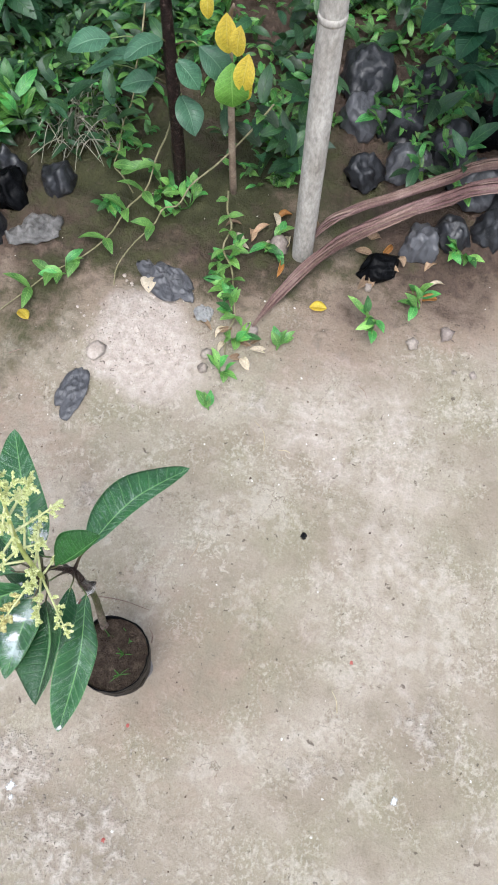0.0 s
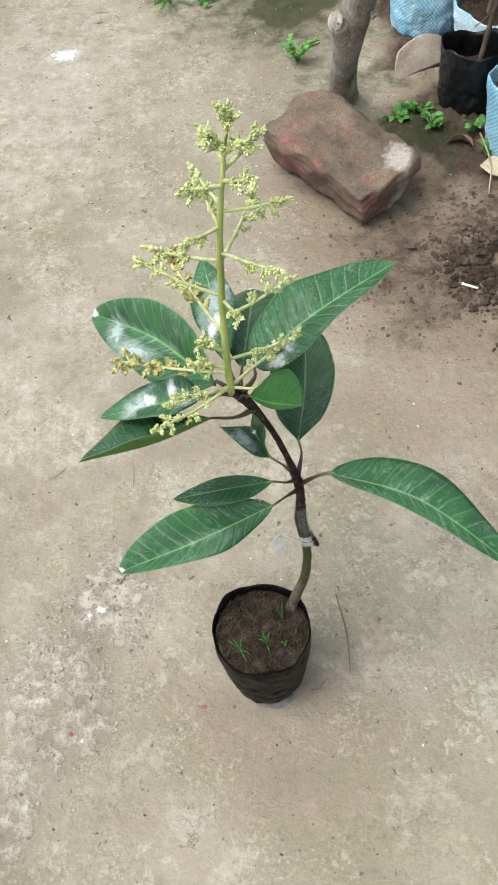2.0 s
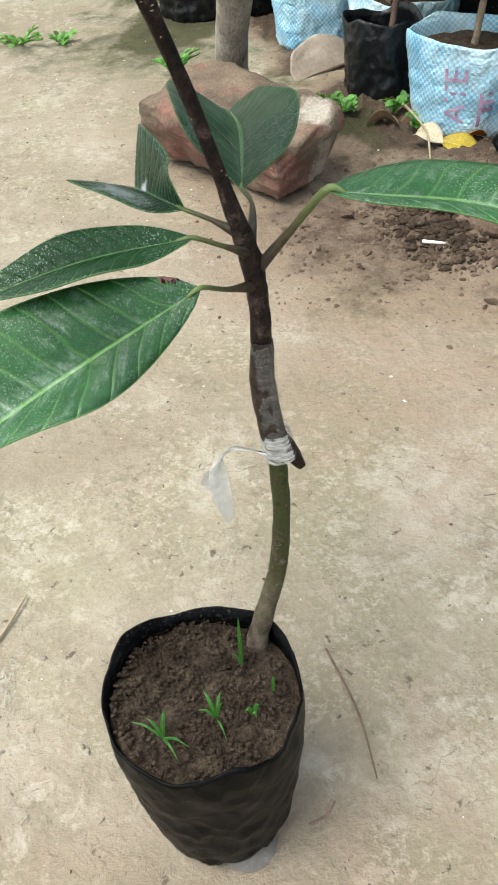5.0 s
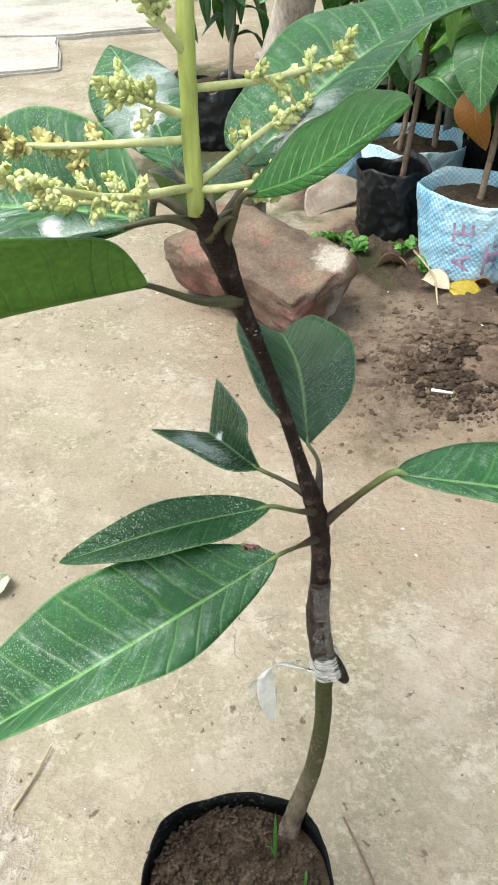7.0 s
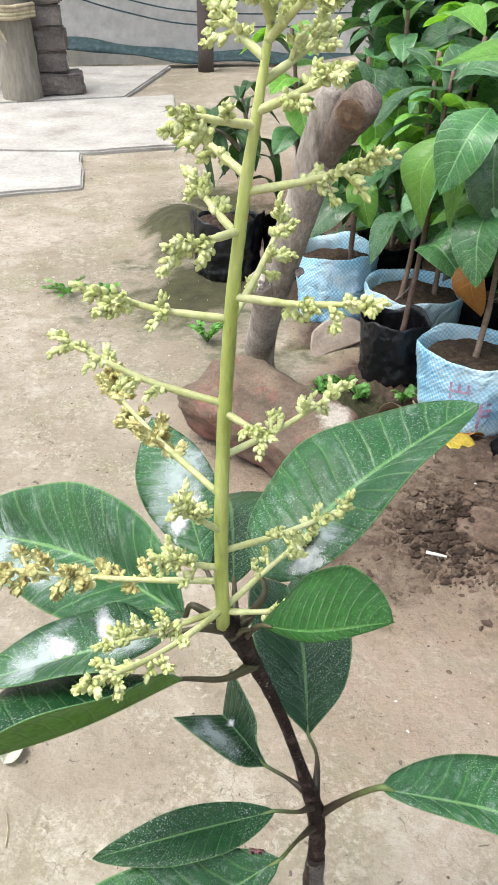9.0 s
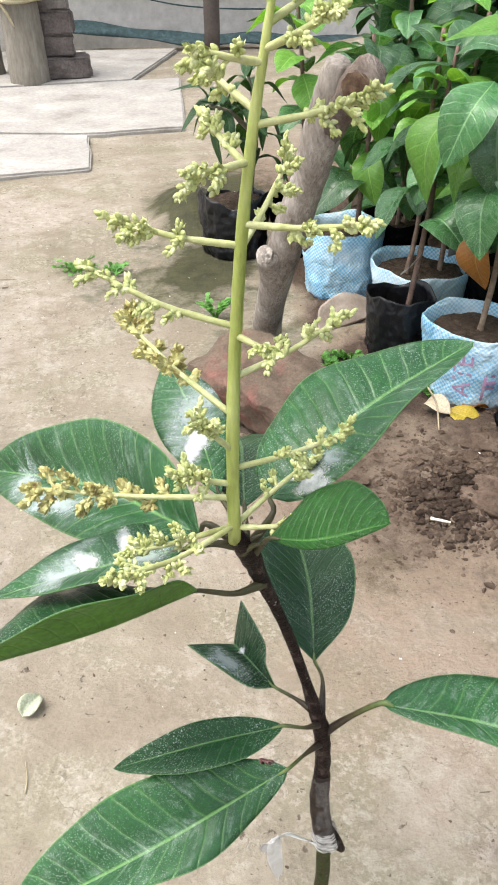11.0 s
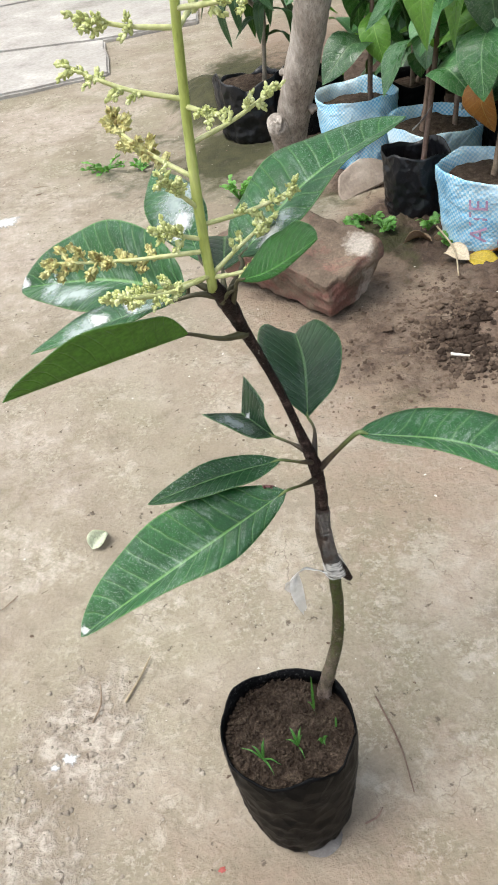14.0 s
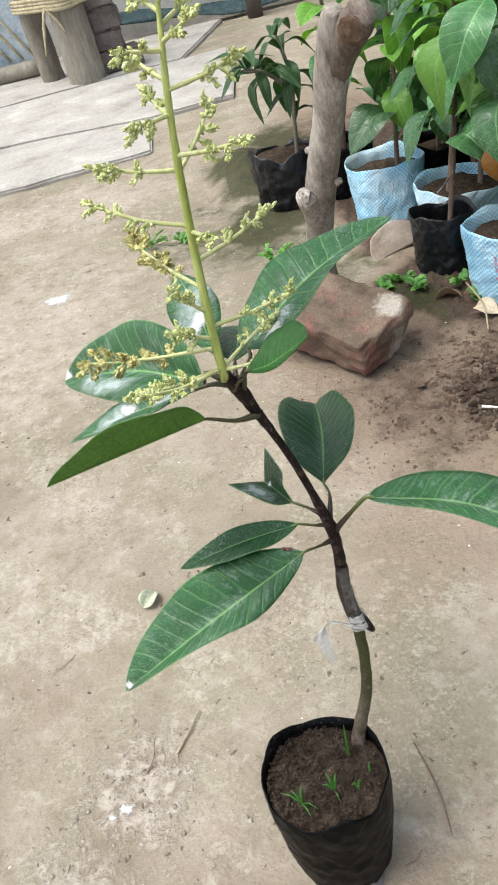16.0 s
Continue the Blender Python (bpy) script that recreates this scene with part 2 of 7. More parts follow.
LEAF_SEED = leaf_material("seedling_leaf", (0.085, 0.25, 0.05), (0.17, 0.38, 0.09), (0.22, 0.40, 0.14), 0.45, 0.0, 6, 0.3, 0.0, 0.3)
LEAF_YEL = leaf_material("yellow_leaf", (0.46, 0.32, 0.02), (0.62, 0.50, 0.06), (0.62, 0.52, 0.16), 0.5, 0.0, 9, 0.3, 0.0, 0.1)
LEAF_OR = leaf_material("orange_leaf", (0.26, 0.10, 0.02), (0.36, 0.16, 0.035), (0.4, 0.25, 0.08), 0.5, 0.0, 9, 0.25, 0.0, 0.1)
LEAF_DRY = leaf_material("dry_leaf", (0.24, 0.15, 0.09), (0.40, 0.28, 0.18), (0.45, 0.34, 0.22), 0.7, 0.0, 9, 0.15, 0.0, 0.4)
LEAF_PALE = leaf_material("pale_dry_leaf", (0.50, 0.42, 0.32), (0.62, 0.54, 0.42), (0.6, 0.54, 0.42), 0.65, 0.0, 9, 0.2, 0.0, 0.1)
LEAF_GREY = leaf_material("faded_leaf", (0.46, 0.50, 0.38), (0.60, 0.63, 0.50), (0.62, 0.62, 0.52), 0.6, 0.0, 8, 0.2, 0.0, 0.1)
BARK = surf("young_bark", [(0.005, 0.0026, 0.0024), (0.012, 0.006, 0.005), (0.026, 0.014, 0.012), (0.11, 0.075, 0.065)], 150, 420, 0.5, 0.6, 1.0, 0.0022, 0.18)
UNION = surf("graft_bark", [(0.012, 0.007, 0.006), (0.032, 0.020, 0.016), (0.09, 0.064, 0.053)], 120, 420, 0.5, 0.5, 0.8, 0.0015, 0.22)
def root_bark():
    """Green bark above, pinkish-brown cork near the soil, pale lichen spots."""
    m, nt, b = material("rootstock_bark")
    co = coords(nt)
    sp = nd(nt, "SeparateXYZ")
    lk(nt, nd(nt, "UVMap").outputs["UV"], sp.inputs[0])
    green = ramp(nt, tnoise(nt, co, 140, 6, 0.7), [(0.3, (0.020, 0.026, 0.007)), (0.46, (0.068, 0.083, 0.020)), (0.56, (0.060, 0.050, 0.024)), (0.70, (0.17, 0.15, 0.09))])
    cork = ramp(nt, tnoise(nt, co, 110, 5, 0.7), [(0.36, (0.045, 0.030, 0.022)), (0.64, (0.27, 0.205, 0.170))])
    t = mth(nt, "ADD", sp.outputs[1], mth(nt, "MULTIPLY", mth(nt, "SUBTRACT", tnoise(nt, co, 60, 4), 0.5), 0.5))
    c = mixc(nt, ramp(nt, t, [(0.28, 0.0), (0.62, 1.0)]), cork, green)
    c = mixc(nt, ramp(nt, tnoise(nt, co, 330, 3), [(0.66, 0.0), (0.72, 0.7)]), c, (0.30, 0.29, 0.24))
    lk(nt, c, b.inputs["Base Color"])
    b.inputs["Roughness"].default_value, b.inputs["Specular IOR Level"].default_value = 0.6, 0.3
    bump(nt, b, tnoise(nt, co, 220, 6, 0.75), 1.0, 0.0035)
    return m


ROOTBARK = root_bark()
def stalk_material():
    """A leaf stalk, dark bark at the stem that turns green towards the blade."""
    m, nt, b = material("leaf_stalk")
    uv = coords(nt, "UV")
    sp = nd(nt, "SeparateXYZ")
    lk(nt, uv, sp.inputs["Vector"])
    n = tnoise(nt, coords(nt), 260, 4, 0.6)
    k = mth(nt, "ADD", sp.outputs["Y"], mth(nt, "MULTIPLY", mth(nt, "SUBTRACT", n, 0.5), 0.5))
    c = ramp(nt, k, [(0.10, (0.020, 0.012, 0.009)), (0.30, (0.050, 0.036, 0.016)), (0.58, (0.090, 0.115, 0.036)), (0.85, (0.15, 0.21, 0.07))])
    lk(nt, c, b.inputs["Base Color"])
    b.inputs["Roughness"].default_value = 0.5
    bump(nt, b, n, 0.4, 0.0005)
    return m


PETIOLE = stalk_material()
PETIOLE_DARK = surf("dark_petiole", [(0.035, 0.030, 0.016), (0.06, 0.055, 0.026), (0.08, 0.075, 0.035)], 80, 400, 0.5, 0.3, 0.3, 0.0004)
AXIS = surf("flower_axis", [(0.085, 0.085, 0.025), (0.31, 0.36, 0.085), (0.39, 0.44, 0.13), (0.50, 0.53, 0.22)], 90, 320, 0.5, 0.35, 0.5, 0.0008, 0.4, 0.0, (1, 1, 0.22))
AXIS_PALE = surf("flower_branch", [(0.35, 0.37, 0.14), (0.46, 0.48, 0.22), (0.56, 0.57, 0.32)], 90, 320, 0.5, 0.3, 0.5, 0.0006)
BUD = surf("flower_bud", [(0.33, 0.37, 0.11), (0.51, 0.55, 0.23), (0.72, 0.74, 0.45)], 330, 1100, 0.65, 0.35, 0.6, 0.0006)
BUD_OLD = surf("faded_flower", [(0.28, 0.19, 0.07), (0.54, 0.51, 0.21), (0.67, 0.65, 0.37)], 260, 900, 0.65, 0.35, 0.5, 0.0005)
SOIL = surf("potting_soil", [(0.047, 0.033, 0.025), (0.082, 0.059, 0.044), (0.145, 0.108, 0.082)], 110, 480, 0.95, 0.6, 1.0, 0.004, 0.1)
STUMP = surf("weathered_trunk", [(0.12, 0.098, 0.082), (0.31, 0.270, 0.235), (0.40, 0.355, 0.315), (0.56, 0.51, 0.465)], 30, 210, 0.85, 0.45, 1.0, 0.005, 0.2, 0.0, (1, 1, 0.38))
# browner, darker copy of the trunk bark; mostly shade put into the colour
STUMP_SHADED = surf("shaded_trunk", [(0.09, 0.068, 0.055), (0.19, 0.150, 0.125), (0.34, 0.29, 0.25)], 30, 210, 0.85, 0.45, 1.0, 0.005, 0.2, 0.0, (1, 1, 0.38))
CUTWOOD = surf("sawn_wood", [(0.06, 0.035, 0.022), (0.11, 0.07, 0.045), (0.20, 0.14, 0.10)], 60, 300, 0.85, 0.4, 0.5, 0.002, 0.2)
PALEBARK = surf("pale_bark", [(0.20, 0.17, 0.13), (0.30, 0.26, 0.21), (0.36, 0.33, 0.28)], 30, 200, 0.8, 0.35, 0.5, 0.001, 0.2)
TWIG = surf("sapling_bark", [(0.13, 0.085, 0.065), (0.21, 0.145, 0.11), (0.28, 0.22, 0.17)], 40, 260, 0.75, 0.4, 0.5, 0.0008, 0.3, 0.25)
STRAW = surf("straw", [(0.28, 0.23, 0.145), (0.40, 0.335, 0.225), (0.50, 0.44, 0.32)], 40, 200, 0.8, 0.3, 0.4, 0.0008, 0.2, 0.2)
VINE = surf("vine_stem", [(0.13, 0.13, 0.06), (0.21, 0.19, 0.10), (0.30, 0.26, 0.16)], 60, 260, 0.7, 0.35, 0.4, 0.0006)
DRYGRASS = surf("dry_grass", [(0.18, 0.18, 0.13), (0.28, 0.27, 0.20), (0.36, 0.34, 0.27)], 40, 260, 0.8, 0.3, 0.3, 0.0006)
BAMBOO = surf("grey_bamboo", [(0.20, 0.178, 0.150), (0.36, 0.330, 0.292), (0.43, 0.40, 0.36), (0.56, 0.53, 0.485)], 24, 190, 0.8, 0.45, 0.6, 0.0015, 0.2, 0.0, (1, 1, 0.42))
FROND = surf("dry_frond", [(0.10, 0.056, 0.048), (0.18, 0.110, 0.096), (0.27, 0.18, 0.16)], 14, 320, 0.75, 0.4, 0.5, 0.001, 0.25, 0.2)
POST = surf("old_post", [(0.15, 0.135, 0.110), (0.25, 0.225, 0.185), (0.34, 0.31, 0.265)], 9, 90, 0.8, 0.35, 0.5, 0.002, 0.2, 0.0, (1, 1, 0.25))
POLE = surf("dark_pole", [(0.075, 0.06, 0.055), (0.11, 0.09, 0.08)], 12, 90, 0.7, 0.3, 0.4, 0.001)
OLDBRICK = surf("grimy_brick", [(0.11, 0.095, 0.085), (0.19, 0.165, 0.150), (0.27, 0.24, 0.215)], 14, 120, 0.9, 0.4, 0.7, 0.003, 0.2, 0.15)
PLASTER = surf("mud_plaster_wall", [(0.50, 0.48, 0.46), (0.60, 0.58, 0.56), (0.68, 0.66, 0.63)], 2.2, 30, 0.9, 0.25, 0.5, 0.004, 0.2)
NETTING = surf("teal_netting", [(0.012, 0.026, 0.030), (0.03, 0.062, 0.070), (0.07, 0.12, 0.13)], 45, 260, 0.7, 0.4, 0.5, 0.001)
BLUE_SHEET = surf("blue_sheet", [(0.25, 0.33, 0.42), (0.45, 0.52, 0.58), (0.6, 0.64, 0.66)], 9, 100, 0.5, 0.3, 0.4, 0.002)

STONE = surf("stone", [(0.20, 0.165, 0.14), (0.29, 0.245, 0.21), (0.36, 0.31, 0.27)], 30, 240, 0.9, 0.35, 0.6, 0.001, 0.2, 0.2)
CLAY = surf("mud_sherd", [(0.070, 0.047, 0.035), (0.118, 0.083, 0.063), (0.19, 0.142, 0.110)], 30, 170, 0.92, 0.5, 0.9, 0.004, 0.15)
PALE_SHERD = surf("pale_sherd", [(0.24, 0.19, 0.155), (0.33, 0.272, 0.23), (0.42, 0.36, 0.31)], 22, 180, 0.8, 0.25, 0.4, 0.001, 0.25)
SANDLUMP = surf("sand_lumps", [(0.33, 0.27, 0.23), (0.42, 0.36, 0.31), (0.50, 0.435, 0.385)], 40, 220, 0.95, 0.3, 0.6, 0.001, 0.15)
CLOD = surf("earth_clods", [(0.050, 0.034, 0.025), (0.115, 0.082, 0.061), (0.215, 0.168, 0.130)], 20, 260, 0.95, 0.4, 0.7, 0.001, 0.15)
# dark brown dug earth, deepened to paint the shade between crumbs
DUG_SHADED = surf("shaded_dug_earth", [(0.026, 0.017, 0.012), (0.060, 0.041, 0.030), (0.125, 0.092, 0.070)], 26, 240, 0.9, 0.45, 0.8, 0.0015, 0.2)
CHALK = surf("lime_splash", [(0.58, 0.55, 0.50), (0.72, 0.69, 0.64)], 60, 300, 0.9, 0.2, 0.4, 0.0005, 0.2)
def smear_material(name="dried_spray", most=0.85, col=(0.80, 0.82, 0.82, 1)):
    """Dried white spray that thins out to nothing at its edge."""
    m, nt, b = material(name)
    co = coords(nt)
    b.inputs["Base Color"].default_value = col
    b.inputs["Roughness"].default_value = 0.7
    sp = nd(nt, "SeparateXYZ")
    lk(nt, nd(nt, "UVMap").outputs["UV"], sp.inputs[0])
    f = mth(nt, "ADD", sp.outputs[0], mth(nt, "MULTIPLY", mth(nt, "SUBTRACT", tnoise(nt, co, 150, 6, 0.7), 0.5), 1.5))
    lk(nt, ramp(nt, f, [(0.15, most), (0.9, 0.0)]), b.inputs["Alpha"])
    return m


SMEAR = smear_material()
SMEAR_THIN = smear_material("thin_dried_spray", 0.5, (0.58, 0.66, 0.66, 1))
CONCRETE = surf("concrete_slab", [(0.27, 0.25, 0.228), (0.37, 0.350, 0.326), (0.40, 0.38, 0.356), (0.50, 0.48, 0.455)], 7.0, 90, 0.88, 0.25, 0.6, 0.003, 0.2)
GREY_FILM = surf("grey_plastic_film", [(0.06, 0.056, 0.053), (0.11, 0.104, 0.098), (0.18, 0.168, 0.158)], 35, 160, 0.45, 0.35, 0.8, 0.003)
SCRAP = surf("torn_white_plastic", [(0.15, 0.15, 0.15), (0.24, 0.24, 0.235), (0.33, 0.32, 0.31)], 35, 160, 0.45, 0.2, 0.6, 0.002)
RED_BIT = surf("red_petal", [(0.30, 0.06, 0.05), (0.36, 0.10, 0.08)], 60, 300, 0.6, 0.2, 0.3, 0.001)


def film_material(name, dark, dust, rough=0.32, wrinkle=1.0, spec=0.5, caked=0.85):
    """Black nursery film: glossy, crumpled, with dried earth on it."""
    m, nt, b = material(name)
    co = coords(nt)
    mp = nd(nt, "Mapping")
    mp.inputs["Scale"].default_value = (1, 1, 0.8)
    lk(nt, co, mp.inputs["Vector"])
    d = tnoise(nt, mp.outputs["Vector"], 38, 7, 0.68, 0.5)
    f = tnoise(nt, co, 300, 3)
    dirt = ramp(nt, d, [(0.57, 0.0), (0.74, caked)])
    fleck = mth(nt, "MULTIPLY", ramp(nt, tnoise(nt, co, 420, 5, 0.7, 0.4), [(0.55, 0.0), (0.70, 0.32)]), ramp(nt, tnoise(nt, co, 26, 3), [(0.40, 0.1), (0.60, 1.0)]))
    c = mixc(nt, mth(nt, "MULTIPLY", dirt, mth(nt, "ADD", f, 0.15)), dark, dust)
    c = mixc(nt, fleck, c, dust)
    lk(nt, c, b.inputs["Base Color"])
    lk(nt, mth(nt, "ADD", mth(nt, "MULTIPLY", dirt, 0.45), rough), b.inputs["Roughness"])
    b.inputs["Specular IOR Level"].default_value = spec
    def ridge(scale, warp, detail=2.0):
        return mth(nt, "ABSOLUTE", mth(nt, "SUBTRACT", tnoise(nt, mp.outputs["Vector"], scale, detail, 0.5, warp), 0.5))

    vo = nd(nt, "TexVoronoi")
    vo.feature = "F1"
    vo.inputs["Scale"].default_value = 75
    lk(nt, mp.outputs["Vector"], vo.inputs["Vector"])
    h = mth(nt, "ADD", mth(nt, "MULTIPLY", ridge(15, 0.2, 1.0), 2.2), mth(nt, "ADD", mth(nt, "MULTIPLY", ridge(38, 0.2, 1.0), 0.8), mth(nt, "MULTIPLY", vo.outputs["Distance"], 0.55)))
    bump(nt, b, h, min(1.0, 0.36 * wrinkle), 0.005)
    return m


FILM = film_material("black_film", (0.0016, 0.0017, 0.0022), (0.15, 0.147, 0.145), 0.42, 1.7, 0.08, 0.08)
FILM_SLACK = film_material("slack_black_film", (0.006, 0.0066, 0.009), (0.12, 0.122, 0.13), 0.34, 2.2, 0.40, 0.35)
FILM_GREY = film_material("dusty_black_film", (0.018, 0.0185, 0.021), (0.19, 0.182, 0.175), 0.38, 2.2, 0.40, 0.6)


def woven_material():
    """Blue and white woven sacking: tapes over and under, dusty towards creases of its own."""
    m, nt, b = material("woven_sack")
    uv = nd(nt, "UVMap").outputs["UV"]
    ck = nd(nt, "TexChecker")
    ck.inputs["Scale"].default_value = 120
    mp = nd(nt, "Mapping")
    mp.inputs["Rotation"].default_value = (0, 0, 0.08)
    lk(nt, uv, mp.inputs["Vector"])
    lk(nt, mp.outputs["Vector"], ck.inputs["Vector"])
    co = coords(nt)
    big = tnoise(nt, co, 12, 4, 0.6, 0.4)
    blue = ramp(nt, big, [(0.35, (0.12, 0.42, 0.72)), (0.65, (0.27, 0.61, 0.83))])
    pale = ramp(nt, big, [(0.35, (0.36, 0.62, 0.80)), (0.65, (0.66, 0.80, 0.87))])
    c = mixc(nt, ck.outputs["Fac"], blue, pale)
    patch = ramp(nt, tnoise(nt, co, 9, 3, 0.5), [(0.46, 0.0), (0.64, 0.55)])
    c = mixc(nt, patch, c, (0.76, 0.83, 0.86))
    dirt = ramp(nt, tnoise(nt, co, 26, 6, 0.7), [(0.56, 0.0), (0.80, 0.5)])
    c = mixc(nt, dirt, c, (0.34, 0.31, 0.28))
    lk(nt, c, b.inputs["Base Color"])
    b.inputs["Roughness"].default_value = 0.42
    h = mth(nt, "ADD", mth(nt, "MULTIPLY", ck.outputs["Fac"], 0.12), mth(nt, "MULTIPLY", tnoise(nt, co, 30, 5, 0.6, 1.4), 1.8))
    bump(nt, b, h, 0.8, 0.006)
    return m


FILM_HEM = film_material("earthy_film", (0.13, 0.12, 0.115), (0.40, 0.37, 0.35), 0.5, 1.2, 0.3)
SPOT = surf("rust_spot", [(0.14, 0.045, 0.045), (0.24, 0.11, 0.11), (0.42, 0.30, 0.30)], 300, 900, 0.7, 0.3, 0.3, 0.0003)
WOVEN = woven_material()
FILM_PALE = film_material("weathered_film", (0.066, 0.066, 0.072), (0.23, 0.222, 0.215), 0.40, 2.6, 0.4, 0.7)


def tape_material(name="clear_graft_tape", thin=0.12, dense=0.5, flat=5, grain=130):
    m, nt, b = material(name)
    co = coords(nt)
    b.inputs["Base Color"].default_value = (0.80, 0.79, 0.78, 1)
    b.inputs["Roughness"].default_value = 0.2
    mp = nd(nt, "Mapping")
    mp.inputs["Scale"].default_value = (1, 1, flat)
    lk(nt, co, mp.inputs["Vector"])
    n = tnoise(nt, mp.outputs["Vector"], grain, 3, 0.6)
    bump(nt, b, n, 0.6, 0.0012)
    lk(nt, ramp(nt, n, [(0.35, thin), (0.65, dense)]), b.inputs["Alpha"])
    return m


TAPE = tape_material("clear_graft_tape", 0.03, 0.15)
TAPE_BAND = tape_material("gathered_tape", 0.22, 0.80)
TAPE_TAIL = tape_material("cloudy_tape", 0.62, 0.92, 1, 90)


def brick_material():
    """Old burnt brick: mud skin, bare red clay where it wore off, one smear of lime."""
    m, nt, b = material("old_red_brick")
    co = coords(nt)
    mud = ramp(nt, tnoise(nt, co, 22, 6, 0.65), [(0.3, (0.062, 0.043, 0.030)), (0.7, (0.195, 0.145, 0.105))])
    red = ramp(nt, tnoise(nt, co, 45, 5), [(0.3, (0.120, 0.042, 0.036)), (0.7, (0.250, 0.108, 0.088))])
    sel = ramp(nt, tnoise(nt, co, 13, 6, 0.72, 0.3), [(0.47, 0.0), (0.60, 0.8)])
    c = mixc(nt, sel, mud, red)
    gm = nd(nt, "NewGeometry")
    px = nd(nt, "SeparateXYZ")
    lk(nt, gm.outputs["Position"], px.inputs[0])
    dx = mth(nt, "DIVIDE", mth(nt, "SUBTRACT", px.outputs[0], 0.366), 0.026)
    dy = mth(nt, "DIVIDE", mth(nt, "SUBTRACT", px.outputs[1], 0.472), 0.032)
    r = mth(nt, "ADD", mth(nt, "ADD", mth(nt, "MULTIPLY", dx, dx), mth(nt, "MULTIPLY", dy, dy)), mth(nt, "MULTIPLY", tnoise(nt, co, 60, 4, 0.7), 2.2))
    lime = ramp(nt, mth(nt, "MULTIPLY", r, 0.4), [(0.50, 1.0), (0.78, 0.0)])
    c = mixc(nt, mth(nt, "MULTIPLY", lime, 0.6), c, (0.50, 0.46, 0.41))
    g = ramp(nt, tnoise(nt, co, 260, 4), [(0.3, 0.72), (0.7, 1.15)])
    c = mixc(nt, 1.0, c, g, "MULTIPLY")
    lk(nt, c, b.inputs["Base Color"])
    b.inputs["Roughness"].default_value = 0.92
    bump(nt, b, mth(nt, "ADD", tnoise(nt, co, 60, 6, 0.7), mth(nt, "MULTIPLY", tnoise(nt, co, 300, 3), 0.5)), 0.8, 0.004)
    return m


BRICK = brick_material()


def nd_vec(nt, co, scale):
    """A wandering vector, to break up straight lines."""
    n = nd(nt, "TexNoise")
    lk(nt, co, n.inputs["Vector"])
    n.inputs["Scale"].default_value, n.inputs["Detail"].default_value = scale, 4
    return n.outputs["Color"]


def ground_material():
    """Trodden earth: worn pale skin, brown soil, damp mud, algae, dry sand, crumbling lime crust; the zones are real soils."""
    m, nt, b = material("trodden_earth")
    co = coords(nt)
    at = nd(nt, "Attribute")
    at.attribute_name = "soils"
    sp = nd(nt, "SeparateColor")
    lk(nt, at.outputs["Color"], sp.inputs[0])
    mud, moss, sand, crust = sp.outputs[0], sp.outputs[1], sp.outputs[2], at.outputs["Alpha"]
    n1 = tnoise(nt, co, 4.2, 5, 0.55, 0.2)
    n2 = tnoise(nt, co, 24, 7, 0.68, 0.2)
    n3 = tnoise(nt, co, 260, 4, 0.7)
    n4 = tnoise(nt, co, 75, 5, 0.66, 0.2)
    n5 = tnoise(nt, co, 9, 6, 0.6, 0.3)

    def around(share, noise_in, amount):
        return mth(nt, "ADD", share, mth(nt, "MULTIPLY", mth(nt, "SUBTRACT", noise_in, 0.5), amount))

    c = ramp(nt, n1, [(0.34, (0.240, 0.204, 0.156)), (0.5, (0.290, 0.249, 0.196)), (0.66, (0.345, 0.300, 0.245))])
    # algae-green film in broad patches, brown bare soil in others
    c = mixc(nt, ramp(nt, tnoise(nt, co, 5.5, 5, 0.6), [(0.44, 0.0), (0.64, 0.65)]), c, (0.218, 0.200, 0.132))
    c = mixc(nt, ramp(nt, n5, [(0.36, 0.45), (0.50, 0.0)]), c, (0.215, 0.172, 0.128))
    c = mixc(nt, ramp(nt, n2, [(0.34, 0.42), (0.47, 0.0)]), c, (0.172, 0.142, 0.104))
    c = mixc(nt, ramp(nt, n2, [(0.56, 0.0), (0.72, 0.55)]), c, (0.405, 0.360, 0.300))
    # gritty patches
    gr = mth(nt, "MULTIPLY", ramp(nt, tnoise(nt, co, 130, 5, 0.75), [(0.50, 0.0), (0.60, 1.0)]), ramp(nt, tnoise(nt, co, 11, 4, 0.6), [(0.48, 0.0), (0.62, 0.55)]))
    c = mixc(nt, gr, c, (0.43, 0.39, 0.33))
    gd = mth(nt, "MULTIPLY", ramp(nt, tnoise(nt, co, 105, 5, 0.72), [(0.40, 1.0), (0.48, 0.0)]), ramp(nt, tnoise(nt, co, 14, 4, 0.6), [(0.50, 0.0), (0.64, 0.6)]))
    c = mixc(nt, gd, c, (0.155, 0.125, 0.095))
    # pale crust that crumbles, dense where the lime lies
    cr = mth(nt, "MULTIPLY", ramp(nt, around(n5, n4, 0.55), [(0.56, 0.0), (0.66, 0.55)]), 0.8)
    c = mixc(nt, cr, c, (0.45, 0.405, 0.345))
    ck = ramp(nt, around(around(crust, n2, 1.5), n4, 1.1), [(0.58, 0.0), (0.95, 0.75)])
    c = mixc(nt, ck, c, ramp(nt, n4, [(0.35, (0.23, 0.188, 0.152)), (0.6, (0.47, 0.42, 0.365))]))
    # hard-edged scuffs of bare pale earth, and hairline cracks
    sc = mth(nt, "MULTIPLY", ramp(nt, tnoise(nt, co, 46, 7, 0.74, 0.6), [(0.545, 0.0), (0.585, 1.0)]), ramp(nt, tnoise(nt, co, 7, 4, 0.6, 0.4), [(0.50, 0.0), (0.60, 0.6)]))
